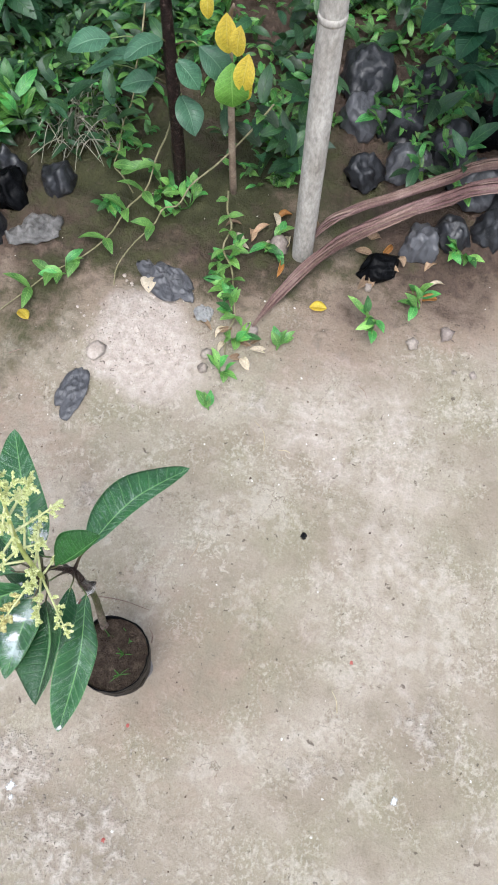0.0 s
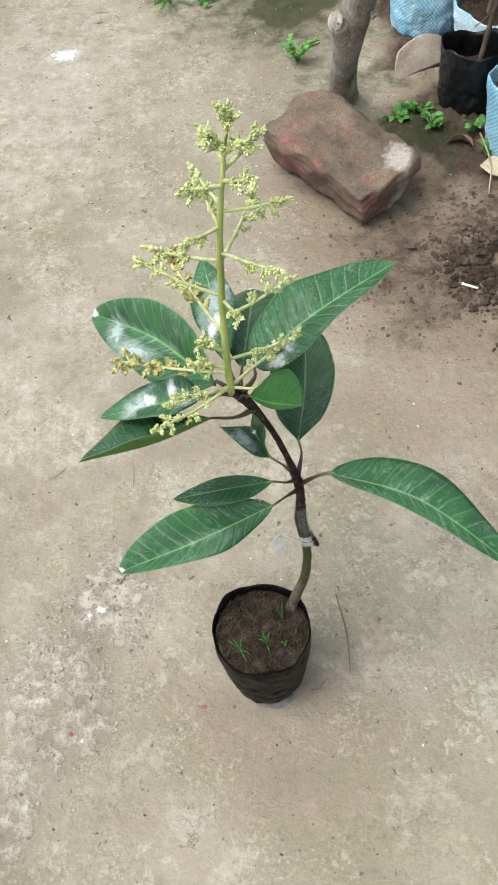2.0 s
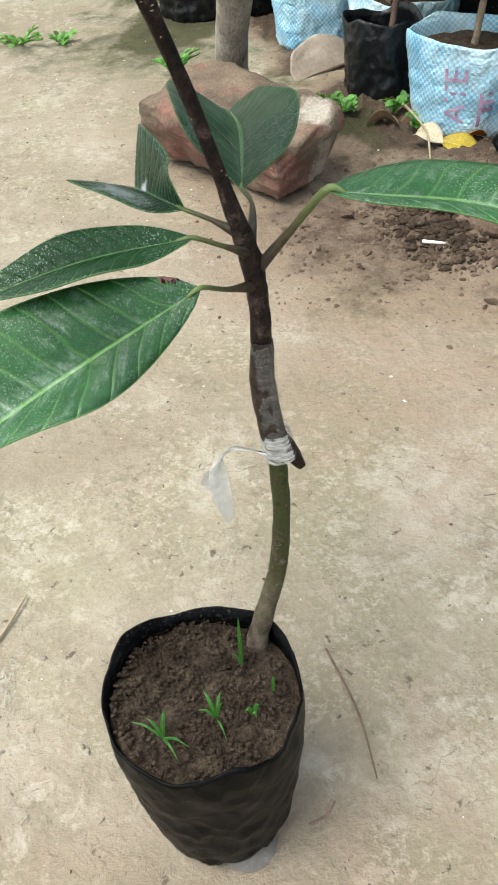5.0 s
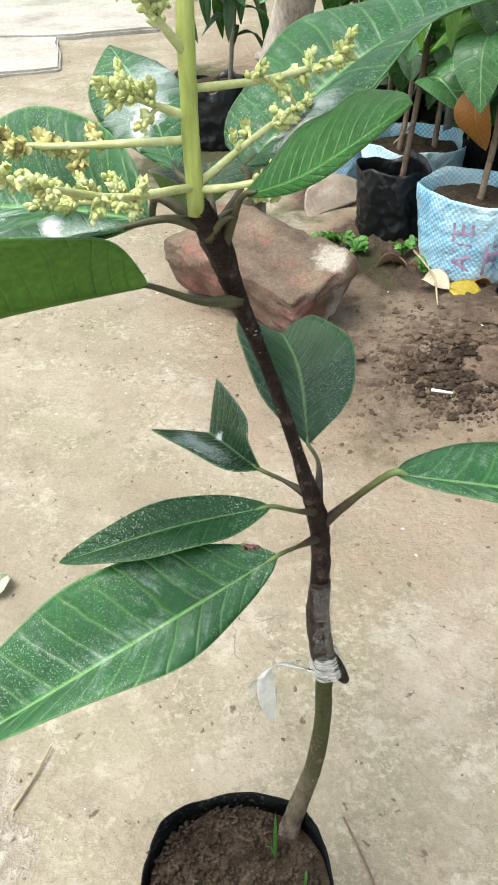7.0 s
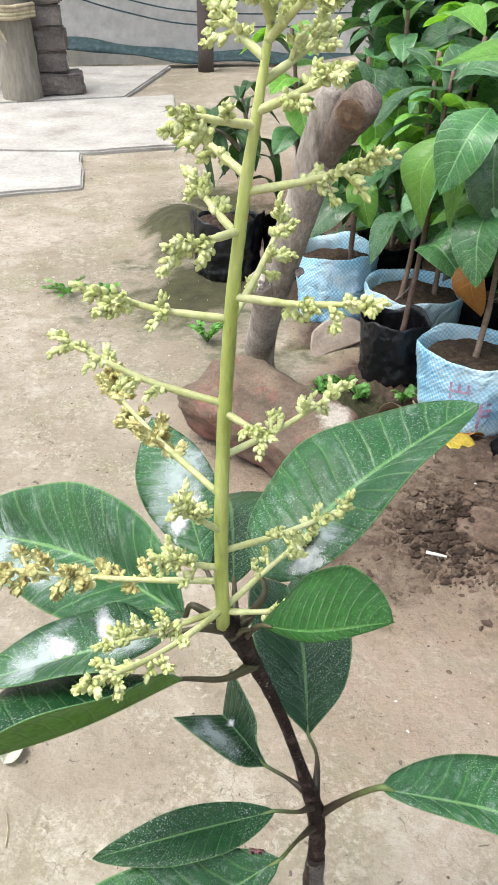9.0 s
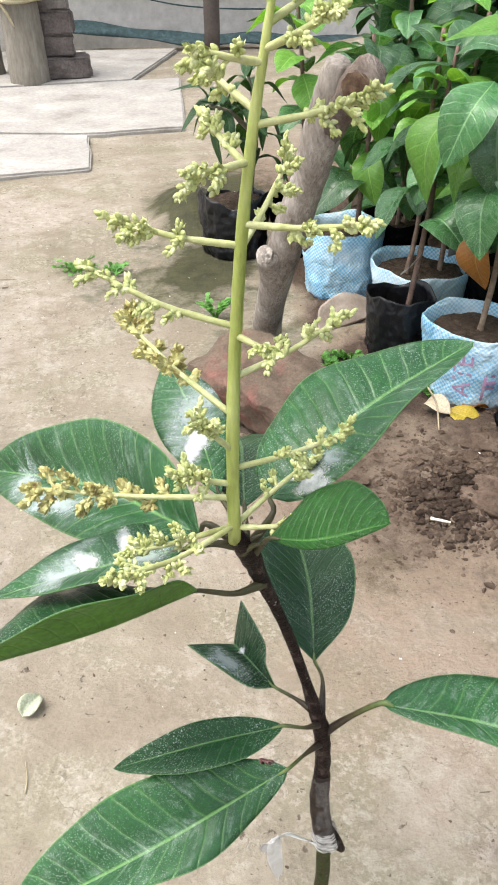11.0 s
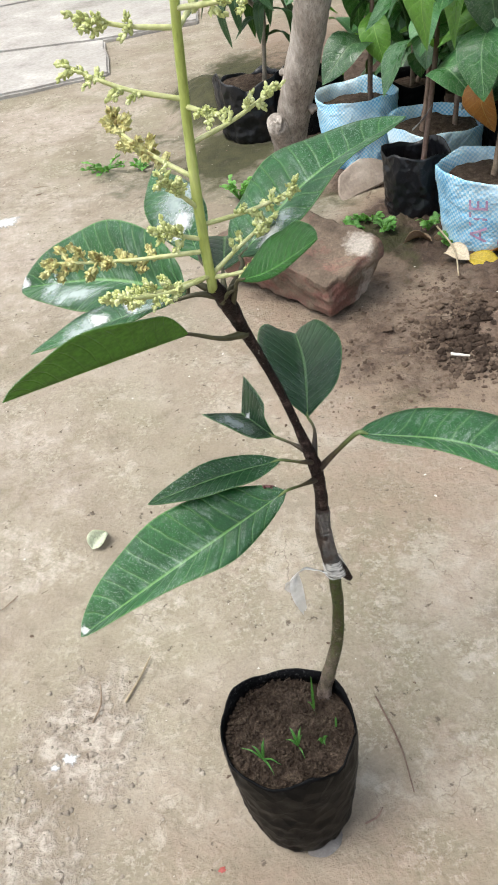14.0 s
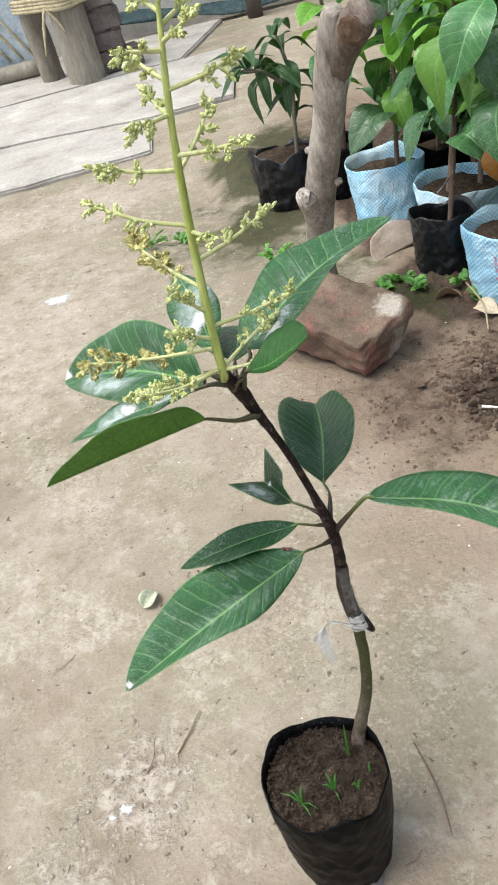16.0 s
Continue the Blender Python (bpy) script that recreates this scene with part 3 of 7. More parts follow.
    c = mixc(nt, sc, c, (0.435, 0.385, 0.325))
    cv = nd(nt, "TexVoronoi")
    cv.feature = "DISTANCE_TO_EDGE"
    cv.inputs["Scale"].default_value = 26
    lk(nt, mixc(nt, 0.045, co, nd_vec(nt, co, 40)), cv.inputs["Vector"])
    hair = mth(nt, "MULTIPLY", ramp(nt, cv.outputs["Distance"], [(0.004, 1.0), (0.022, 0.0)]), ramp(nt, tnoise(nt, co, 8.5, 4, 0.6), [(0.56, 0.0), (0.66, 0.6)]))
    c = mixc(nt, hair, c, (0.10, 0.078, 0.056))
    soft = around(mud, n2, 0.9)
    c = mixc(nt, ramp(nt, soft, [(0.10, 0.0), (0.42, 0.70), (0.80, 0.70)]), c, ramp(nt, n2, [(0.3, (0.152, 0.103, 0.073)), (0.7, (0.265, 0.194, 0.147))]))
    c = mixc(nt, ramp(nt, soft, [(0.42, 0.0), (0.72, 0.95)]), c, ramp(nt, n4, [(0.3, (0.036, 0.023, 0.017)), (0.7, (0.095, 0.064, 0.047))]))
    ms = around(around(moss, n2, 1.5), n5, 1.0)
    c = mixc(nt, ramp(nt, ms, [(0.25, 0.0), (0.75, 0.93)]), c, ramp(nt, n2, [(0.3, (0.014, 0.018, 0.006)), (0.7, (0.062, 0.062, 0.025))]))
    sd = around(sand, n2, 0.9)
    c = mixc(nt, ramp(nt, sd, [(0.3, 0.0), (0.7, 0.92)]), c, ramp(nt, n4, [(0.3, (0.31, 0.258, 0.218)), (0.7, (0.50, 0.44, 0.39))]))
    # dark pits and crumbs
    c = mixc(nt, ramp(nt, tnoise(nt, co, 90, 3, 0.6, 0.5), [(0.29, 0.8), (0.34, 0.0)]), c, (0.075, 0.058, 0.044))
    c = mixc(nt, 1.0, c, ramp(nt, n3, [(0.25, 0.83), (0.75, 1.05)]), "MULTIPLY")
    lk(nt, c, b.inputs["Base Color"])
    lk(nt, mth(nt, "SUBTRACT", 0.9, mth(nt, "MULTIPLY", mud, 0.15)), b.inputs["Roughness"])
    b.inputs["Specular IOR Level"].default_value = 0.25
    h = mth(nt, "ADD", mth(nt, "ADD", n2, mth(nt, "MULTIPLY", n4, 0.5)), mth(nt, "MULTIPLY", n3, 0.22))
    wild = mth(nt, "ADD", mth(nt, "MULTIPLY", ck, 0.9), mth(nt, "MULTIPLY", mud, 1.3))
    h = mth(nt, "ADD", h, mth(nt, "MULTIPLY", wild, n4))
    bump(nt, b, h, 0.72, 0.007)
    return m


GROUND = ground_material()


# ---------------------------------------------------------------- ground
def blob(x, y, cx, cy, rx, ry, soft=1.0):
    d = math.hypot((x - cx) / rx, (y - cy) / ry)
    return max(0.0, min(1.0, (1.25 - d) / (0.9 * soft)))


def soils(x, y):
    """Shares of mud, moss and sand at a place, as the yard has them."""
    w = 0.05 * hnoise(x, y, 6.0, 3.1) + 0.02 * hnoise(x, y, 19.0, 1.7)
    x, y = x + w, y + 0.6 * w
    mud = max(0.95 * blob(x, y, 0.62, 0.30, 0.20, 0.22), 1.0 * blob(x, y, 0.54, 0.165, 0.06, 0.045), 1.0 * blob(x, y, 0.50, 0.35, 0.085, 0.10), 0.75 * blob(x, y, 0.375, 0.365, 0.035, 0.05), 0.7 * blob(x, y, 0.345, 0.295, 0.03, 0.025), 0.60 * blob(x, y, 0.41, 0.34, 0.26, 0.26), 0.32 * blob(x, y, 0.38, 0.06, 0.22, 0.20), 0.62 * blob(x, y, 0.40, 0.57, 0.28, 0.18), 1.0 * blob(x, y, 0.50, 0.66, 0.12, 0.18), 1.0 * blob(x, y, 0.72, 0.58, 0.30, 0.40),
              1.0 * blob(x, y, 0.90, 0.06, 0.22, 0.30), 0.95 * blob(x, y, 0.93, 0.10, 0.30, 0.45), 0.42 * blob(x, y, 0.78, -0.38, 0.15, 0.10), 0.9 * blob(x, y, 0.88, -0.20, 0.16, 0.22), 0.55 * blob(x, y, 0.86, -0.45, 0.20, 0.14), 0.9 * blob(x, y, 1.05, -0.55, 0.26, 0.30), 0.45 * blob(x, y, 0.50, 0.20, 0.22, 0.16), 0.6 * blob(x, y, 0.72, 0.09, 0.20, 0.10), 0.5 * blob(x, y, 0.86, -0.01, 0.14, 0.12), 0.24 * blob(x, y, 0.15, -0.36, 0.20, 0.20), 0.17 * blob(x, y, 0.28, 0.02, 0.18, 0.22))
    far = max(0.0, min(1.0, (2.3 - math.hypot(x - 1.2, y - 0.2)) / 0.9))
    if x > 0.9:
        mud = max(mud, min(1.0, (x - 0.9) / 0.15) * far)
    if y > 0.85 and x > 0.36:
        mud = max(mud, 0.85 * far * min(1.0, (x - 0.36) / 0.06))
    moss = max(0.5 * blob(x, y, 0.15, 1.08, 0.18, 0.24), 0.45 * blob(x, y, 0.30, 0.82, 0.2, 0.12), 1.35 * blob(x, y, 0.225, 1.49, 0.11, 0.28, 1.3), 0.55 * blob(x, y, 0.19, 1.30, 0.13, 0.38, 1.6), 1.0 * blob(x, y, 0.25, 1.14, 0.12, 0.18), 0.9 * blob(x, y, 0.36, 1.72, 0.12, 0.2), 0.5 * blob(x, y, 0.70, 0.05, 0.13, 0.09), 0.7 * blob(x, y, 0.82, -0.03, 0.16, 0.13), 0.65 * blob(x, y, 0.70, 0.09, 0.12, 0.08), 0.8 * blob(x, y, 1.0, -0.05, 0.3, 0.5), 0.45 * blob(x, y, 0.34, 0.19, 0.07, 0.05), 0.7 * blob(x, y, 0.43, 0.66, 0.10, 0.10), 0.5 * blob(x, y, 0.30, 1.0, 0.16, 0.12), 0.5 * blob(x, y, 0.66, 0.08, 0.22, 0.10), 0.42 * blob(x, y, 0.52, 0.10, 0.10, 0.08),
               0.4 * blob(x, y, 0.05, 1.10, 0.10, 0.08), 0.5 * blob(x, y, 0.46, 0.58, 0.05, 0.12))
    sand = max(1.1 * blob(x, y, 0.625, -0.125, 0.10, 0.11), 0.45 * blob(x, y, 0.60, -0.50, 0.20, 0.25), 0.5 * blob(x, y, -0.25, 1.55, 0.45, 0.25), 0.46 * blob(x, y, -0.25, 0.85, 0.30, 0.60), 0.40 * blob(x, y, -0.16, 0.15, 0.18, 0.35), 0.36 * blob(x, y, 0.36, -0.62, 0.30, 0.22))
    crust = max(0.8 * blob(x, y, -0.10, -0.31, 0.10, 0.15), 0.95 * blob(x, y, -0.045, -0.19, 0.095, 0.09), 0.8 * blob(x, y, -0.14, -0.43, 0.09, 0.09), 0.75 * blob(x, y, 0.07, -0.60, 0.05, 0.07),
                0.75 * blob(x, y, 0.21, -0.71, 0.07, 0.05), 0.6 * blob(x, y, 0.61, -0.32, 0.08, 0.05), 0.5 * blob(x, y, -0.05, 0.72, 0.12, 0.10), 0.45 * blob(x, y, -0.45, 0.30, 0.22, 0.25), 0.85 * blob(x, y, 0.377, -0.126, 0.03, 0.028))
    return mud, moss, sand, crust


def ground_height(x, y):
    h = 0.004 * hnoise(x, y, 3.0) + 0.0022 * hnoise(x, y, 11.0, 2.0) + 0.0012 * hnoise(x, y, 31.0, 5.0)
    near = blob(x, y, 0.14, -0.29, 0.16, 0.16)
    h *= 1 - near
    mud, _, sandy, crusty = soils(x, y)
    mud = mud * mud
    h += (0.003 * abs(hnoise(x, y, 60.0, 8.0)) + 0.002 * hnoise(x, y, 120.0, 1.0)) * min(1.0, crusty + sandy) * (1 - near)
    rough = 0.012 * hnoise(x, y, 22.0, 9.0) + 0.013 * abs(hnoise(x, y, 48.0, 4.0)) + 0.007 * hnoise(x, y, 110.0, 6.0)
    h += rough * mud
    h += 0.012 * blob(x, y, 0.60, 0.40, 0.16, 0.14) + 0.010 * blob(x, y, 0.66, -0.06, 0.11, 0.13)
    if x > 0.9:
        h += 0.05 * min(1.0, (x - 0.9) / 0.5)
    h += 0.045 * blob(x, y, 0.235, 1.48, 0.085, 0.20) * (1 + 0.5 * hnoise(x, y, 14.0, 2.0))
    return h


def spaced(lo, hi, step, reach, fa, fb, fine):
    mid = list(np.arange(lo, fa, step)) + list(np.arange(fa, fb, fine)) + list(np.arange(fb, hi + step * 0.5, step))
    out, s = [], step
    p = hi
    while p < reach:
        s *= 1.35
        p += s
        out.append(p)
    left, s = [], step
    p = lo
    while p > -reach:
        s *= 1.35
        p -= s
        left.append(p)
    return left[::-1] + mid + out


def make_ground():
    xs, ys = spaced(-0.6, 1.45, 0.009, 400, 0.40, 0.78, 0.004), spaced(-0.9, 1.9, 0.009, 400, 0.20, 0.54, 0.004)
    nx, ny = len(xs), len(ys)
    verts, cols = [], []
    for y in ys:
        for x in xs:
            verts.append((x, y, ground_height(x, y)))
            cols.append(soils(x, y))
    faces = [(j * nx + i, j * nx + i + 1, (j + 1) * nx + i + 1, (j + 1) * nx + i) for j in range(ny - 1) for i in range(nx - 1)]
    me = mesh_of("ground", verts, faces)
    at = me.attributes.new("soils", "FLOAT_COLOR", "POINT")
    at.data.foreach_set("color", np.array(cols, dtype=np.float32).ravel())
    ob = part("ground", me, GROUND)
    return tagged(ob, "trodden grey-brown earth yard with pale scuffs and damp mud", "ground", kind="structure")


make_ground()

from mathutils.bvhtree import BVHTree


# ---------------------------------------------------------------- leaves
def unit(v):
    n = np.linalg.norm(v)
    return v / n if n > 1e-9 else v


def width_at(s, full=0.42, pt=1.15, power=0.80):
    """Lance-shaped outline, 1 at its widest."""
    if s <= 0 or s >= 1:
        return 0.0
    return (math.sin(math.pi * s ** (math.log(0.5) / math.log(full)))) ** power * (1 - 0.12 * s ** 4 * pt)


def leaf_mesh(name, base, mid, tip, left, right, full=0.45, arch=0.08, wave=0.045, nv=30, nu=5, seed=0, edges=None, thick=0.0005, power=0.80):
    """A leaf blade: its midrib runs through base, mid and tip; left and right are its edges beside mid.
    edges: instead, two curves that end in lobes of their own (a leaf cut off at its end)."""
    r = random.Random(seed)
    b, m, t = (np.array(p, float) for p in (base, mid, tip))
    rib = catmull([b, m, t], nv)
    sides = []
    if edges is None:
        for e in (left, right):
            v = np.array(e, float) - m
            curve = []
            for i, p in enumerate(rib):
                s = i / nv
                tg = unit(rib[min(i + 1, nv)] - rib[max(i - 1, 0)])
                vv = v - v.dot(tg) * tg
                vv = unit(vv) * np.linalg.norm(v)
                curve.append(p + vv * width_at(s, full, 1.15, power) / width_at(0.5, full, 1.15, power))
            sides.append(curve)
    else:
        sides = [catmull([b, *e], nv) for e in edges]
    face_up = sum(np.cross(sides[1][i] - sides[0][i], rib[min(i + 1, nv)] - rib[max(i - 1, 0)])[2] for i in range(nv + 1))
    if face_up < 0:
        sides = sides[::-1]
    verts, uvs, faces = [], [], []
    cols = 2 * nu + 1
    ph = r.uniform(0, 6)
    for i in range(nv + 1):
        p, el, er = rib[i], sides[0][i], sides[1][i]
        up = np.cross(er - p, unit(rib[min(i + 1, nv)] - rib[max(i - 1, 0)]))
        up2 = np.cross(unit(rib[min(i + 1, nv)] - rib[max(i - 1, 0)]), el - p)
        nrm = unit(up + up2) if np.linalg.norm(up + up2) > 1e-9 else np.array((0, 0, 1.0))
        wl, wr = np.linalg.norm(el - p), np.linalg.norm(er - p)
        for k in range(cols):
            f = (k - nu) / nu
            e, w = (el, wl) if f < 0 else (er, wr)
            a = abs(f)
            q = p + (e - p) * a
            q = q + nrm * w * (arch * math.sin(math.pi * a) + wave * a * a * math.sin(i * 0.5 + ph + (2 if f < 0 else 0)))
            verts.append(q)
            uvs.append((0.5 + 0.5 * f, i / nv))
    for i in range(nv):
        for k in range(cols - 1):
            faces.append((i * cols + k, i * cols + k + 1, (i + 1) * cols + k + 1, (i + 1) * cols + k))
    n0 = len(verts)
    if thick:
        me = mesh_of(name + "_t", verts, faces)
        nr = np.zeros(len(me.vertices) * 3, dtype=np.float32)
        me.vertices.foreach_get("normal", nr)
        nr = nr.reshape(-1, 3)
        bpy.data.meshes.remove(me)
        verts = list(verts) + [v - n * thick for v, n in zip(verts, nr)]
        uvs = uvs + uvs
        faces = faces + [tuple(n0 + q for q in reversed(f)) for f in faces]
        rim = [i * cols for i in range(nv + 1)] + [nv * cols + k for k in range(1, cols)] + [i * cols + cols - 1 for i in range(nv - 1, -1, -1)] + [k for k in range(cols - 2, 0, -1)]
        for a, c in zip(rim, rim[1:] + rim[:1]):
            faces.append((a, c, n0 + c, n0 + a))
    me = mesh_of(name, verts, faces, uvs)
    if thick:
        h = (len(faces) - (2 * (nv + cols - 1))) // 2
        idx = [0] * h + [1] * h + [0] * (len(faces) - 2 * h)
        me.polygons.foreach_set("material_index", idx)
    return me


# ---------------------------------------------------------------- bags of soil
def bag_mesh(name, cx, cy, r_top, r_base, height, seed, lean=(0, 0), wrinkle=0.06, lip=0.006, z0=0.0, rings=22, sides=56, squash=1.0, turn=0.0, thick=0.0012, fold=0.0, crumple=0.0, ears=0.0, ear_turn=-0.42):
    """A filled film bag: gathered base, creased sides, a slack rim with an inner face."""
    verts, faces, uvs = [], [], []

    def ring(z, rr, k, amp):
        f = z / height
        for s in range(sides):
            a = 2 * math.pi * s / sides
            ca, sa = math.cos(a), math.sin(a)
            w = hnoise(ca * 2.2 + seed * 3.7, sa * 2.2, 1.0, f * 2.5) * 0.6 + hnoise(ca * 5 + seed, sa * 5, 1.0, f * 5.0) * 0.4
            w += 0.15 * hnoise(ca * 1.3 + seed, sa * 1.3, 1.0, f * 11.0)
            w += 0.30 * (0.5 - abs(hnoise(ca * 3.1 + seed * 2, sa * 3.1, 1.0, f * 4.0 + 30)) * 2.4)
            rad = rr * (1 + amp * w)
            if ears:
                rad += ears * abs(math.cos(a - ear_turn)) ** 9 * max(0.0, (f - 0.35) / 0.65) ** 1.4
            if crumple:
                cr = 1 - 2.2 * abs(hnoise(a * 2.6 + f * 3 + seed, f * 5 - a, 1.0, 3.3)) + 0.7 * (1 - 2.2 * abs(hnoise(a * 6.0 - f * 4, f * 11 + a, 1.0, 9.1)))
                rad += crumple * cr * (0.35 + 0.9 * (1 - f)) * max(0.0, min(1.0, math.sin(a / 2) * 6))
            zz = z0 + z + (lip * hnoise(ca * 1.6 + seed * 9, sa * 1.6, 1.0, 7.7) * 2.2 * max(0, f - 0.75) * 4 if f > 0.75 else 0)
            ex, ey = rad * ca, rad * sa * squash
            verts.append((cx + ex * math.cos(turn) - ey * math.sin(turn) + lean[0] * f, cy + ex * math.sin(turn) + ey * math.cos(turn) + lean[1] * f, zz))
            uvs.append((s / sides, f * height / (2 * math.pi * r_top)))

    zs = [(0.0, 0.86), (0.02, 0.95), (0.06, 0.99)] + [(0.06 + 0.94 * (i / (rings - 3)), 1.0) for i in range(1, rings - 2)]
    for f, k in zs:
        rr = (r_base + (r_top - r_base) * min(1, f * 1.15) ** 0.8) * k * (1 + 0.03 * math.sin(f * 3.1))
        ring(f * height, rr, 0, wrinkle * (0.6 + 0.6 * (1 - f)) + (0.02 if f > 0.9 else 0))
    outer = len(zs)
    for f in (1.0, 0.9, 0.72):
        ring(f * height, (r_base + (r_top - r_base) * min(1, f * 1.15) ** 0.8) * (1 + 0.03 * math.sin(f * 3.1)) - thick * (1 if f == 1.0 else 2), 0, wrinkle * (0.6 + 0.6 * (1 - f)) + (0.02 if f > 0.9 else 0))
    total = outer + 3
    for i in range(total - 1):
        for s in range(sides):
            s2 = (s + 1) % sides
            faces.append((i * sides + s, i * sides + s2, (i + 1) * sides + s2, (i + 1) * sides + s))
    faces.append(tuple(range(sides - 1, -1, -1)))
    return mesh_of(name, verts, faces, uvs)


def crumpled_mesh(at, r, h, seed, turn=0.0, long=1.0):
    """A small slumped film bag: creased all over, its gathered top poking up."""
    bm = bmesh.new()
    bmesh.ops.create_icosphere(bm, subdivisions=4, radius=1.0)
    z0 = ground_height(at[0], at[1])
    c, sn = math.cos(turn), math.sin(turn)
    r0 = random.Random(seed * 7 + 1)
    # flat panels of film that meet in sharp creases, over a slack body
    planes = []
    for q in range(26):
        n = Vector((r0.gauss(0, 1), r0.gauss(0, 1), r0.gauss(0.2, 1))).normalized()
        planes.append((n, r0.uniform(0.74, 1.02)))
    off = Vector((seed * 3.1, seed * 1.7, 0))
    for v in bm.verts:
        d = v.co.copy()
        k = min([1.12] + [hh / max(0.05, d.dot(n)) for n, hh in planes])
        k *= 1 + 0.22 * (0.45 - abs(noise.noise(d * 1.5 + off)) * 2) + 0.07 * (0.45 - abs(noise.noise(d * 4.5 + off)) * 2)
        k += 0.30 * max(0.0, noise.noise(d * 1.5 - off)) * max(0.0, d.z)
        x, y, z = d.x * k * r * long, d.y * k * r, max(-0.2, d.z) * k * h
        v.co = Vector((at[0] + x * c - y * sn, at[1] + x * sn + y * c, z0 + max(-0.003, z)))
    for f in bm.faces:
        f.smooth = True
    return bm


def soil_mesh(name, cx, cy, z, r, seed, squash=1.0, rough=0.004, rings=14, sides=40):
    verts, faces = [(cx, cy, z + rough * 0.6)], []
    for i in range(1, rings + 1):
        for s in range(sides):
            a = 2 * math.pi * s / sides
            rr = r * i / rings
            x, y = cx + rr * math.cos(a), cy + rr * math.sin(a) * squash
            verts.append((x, y, z + rough * (1.0 * hnoise(x, y, 55, seed) + 0.8 * abs(hnoise(x, y, 120, seed + 3))) - 0.004 * (i / rings) ** 3))
    for s in range(sides):
        faces.append((0, 1 + s, 1 + (s + 1) % sides))
    for i in range(rings - 1):
        for s in range(sides):
            a, b = 1 + i * sides + s, 1 + i * sides + (s + 1) % sides
            faces.append((a, a + sides, b + sides, b))
    return mesh_of(name, verts, faces)


def clod_shape(r, seed, n=1):
    bm = bmesh.new()
    bmesh.ops.create_icosphere(bm, subdivisions=n, radius=r)
    for v in bm.verts:
        d = v.co * (1.6 / r) + Vector((seed * 5.1, seed, 0))
        k = 1 + 0.55 * noise.noise(d) + 0.35 * noise.noise(d * 2.3)
        v.co = Vector((v.co.x * k, v.co.y * k * 0.85, v.co.z * k * 0.75))
    vs = [tuple(v.co) for v in bm.verts]
    fs = [tuple(v.index for v in f.verts) for f in bm.faces]
    bm.free()
    return np.array(vs), fs


CLODS = [clod_shape(1.0, k, 1 + k % 2) for k in range(5)]


# ---------------------------------------------------------------- the grafted mango plant in its bag
PX, PY = 0.133, -0.288
plant = thing("potted_mango_plant", (PX, PY, 0), "young grafted mango plant in bloom in a black film bag", "potted plant")

bag = part("bag", bag_mesh("bag", PX + 0.003, PY - 0.003, 0.0480, 0.0350, 0.122, 3, (-0.001, 0.001), 0.034, 0.007, rings=34, sides=96, crumple=0.0013, squash=0.98), FILM, plant, "black nursery film bag, dusty with dried earth")
# the folded hem of the bag's base, pale with dried earth
for a0, a1, ln, h0 in ((-1.60, -0.70, 0.009, 0.013),):
    v, f = [], []
    for i in range(15):
        a = a0 + (a1 - a0) * i / 14
        for q in range(4):
            out = 0.0340 + (ln * q / 3) * math.sin(math.pi * (0.04 + 0.92 * i / 14)) ** 0.6 + 0.0012 * hnoise(a * 9, q, 1.0, 2.0)
            z = h0 * (1 - q / 3) ** 1.4 + 0.0012 + 0.0016 * hnoise(a * 14, q * 0.7, 1.0, 5.0) * (q > 0)
            v.append((PX + 0.001 + out * math.cos(a), PY - 0.003 + out * math.sin(a), max(0.0008, z)))
    for i in range(14):
        for q in range(3):
            f.append((i * 4 + q, i * 4 + q + 1, i * 4 + 5 + q, i * 4 + 4 + q))
    part("bag_hem", mesh_of("bag_hem", v, f), FILM_HEM, bag, "dusty grey folded hem of the bag")
soil = part("soil", soil_mesh("soil", PX + 0.002, PY - 0.002, 0.1120, 0.0465, 2.0, 0.97, 0.0035, 30, 90), SOIL, plant, "dark crumbly potting soil")
hp = Heap()
for k in range(3000):
    a, rr, s = rng.uniform(0, 6.283), 0.0435 * math.sqrt(rng.random()), 0.0003 + 0.0014 * rng.random() ** 4
    v, f = CLODS[k % 5]
    hp.add(v * s + (PX + rr * math.cos(a), PY - 0.002 + rr * math.sin(a), 0.1135), f)
tagged(part("loose_soil", hp.mesh("loose_soil"), SOIL, soil), kind="stuff")

ROOT = [(0.1645, -0.2665, 0.096), (0.1655, -0.2660, 0.113), (0.1700, -0.2635, 0.130), (0.1795, -0.2585, 0.160), (0.1825, -0.258, 0.200), (0.1815, -0.258, 0.238)]
tube("rootstock", ROOT, [0.0060, 0.0056, 0.0050, 0.0044, 0.0040, 0.0040], ROOTBARK, plant, 14, 0.07, 1, "green-brown rootstock stem", 26)
tube("graft_union", [(0.1815, -0.258, 0.232), (0.1800, -0.258, 0.250), (0.1775, -0.2575, 0.272), (0.1785, -0.257, 0.292)], [0.0044, 0.0054, 0.0052, 0.0043], UNION, plant, 14, 0.05, 5, "dark graft union bound with clear tape", 14)
tube("snag", [(0.1815, -0.258, 0.246), (0.1865, -0.2585, 0.236), (0.1920, -0.259, 0.2255)], [0.0040, 0.0040, 0.0022], BARK, plant, 10, 0.06, 2, "cut-off dark snag of the rootstock", 10)
SCION = [(0.178, -0.257, 0.284), (0.1782, -0.256, 0.305), (0.1765, -0.254, 0.325), (0.170, -0.250, 0.350), (0.161, -0.249, 0.382), (0.1525, -0.251, 0.408), (0.146, -0.254, 0.426), (0.140, -0.260, 0.446), (0.1345, -0.266, 0.460)]
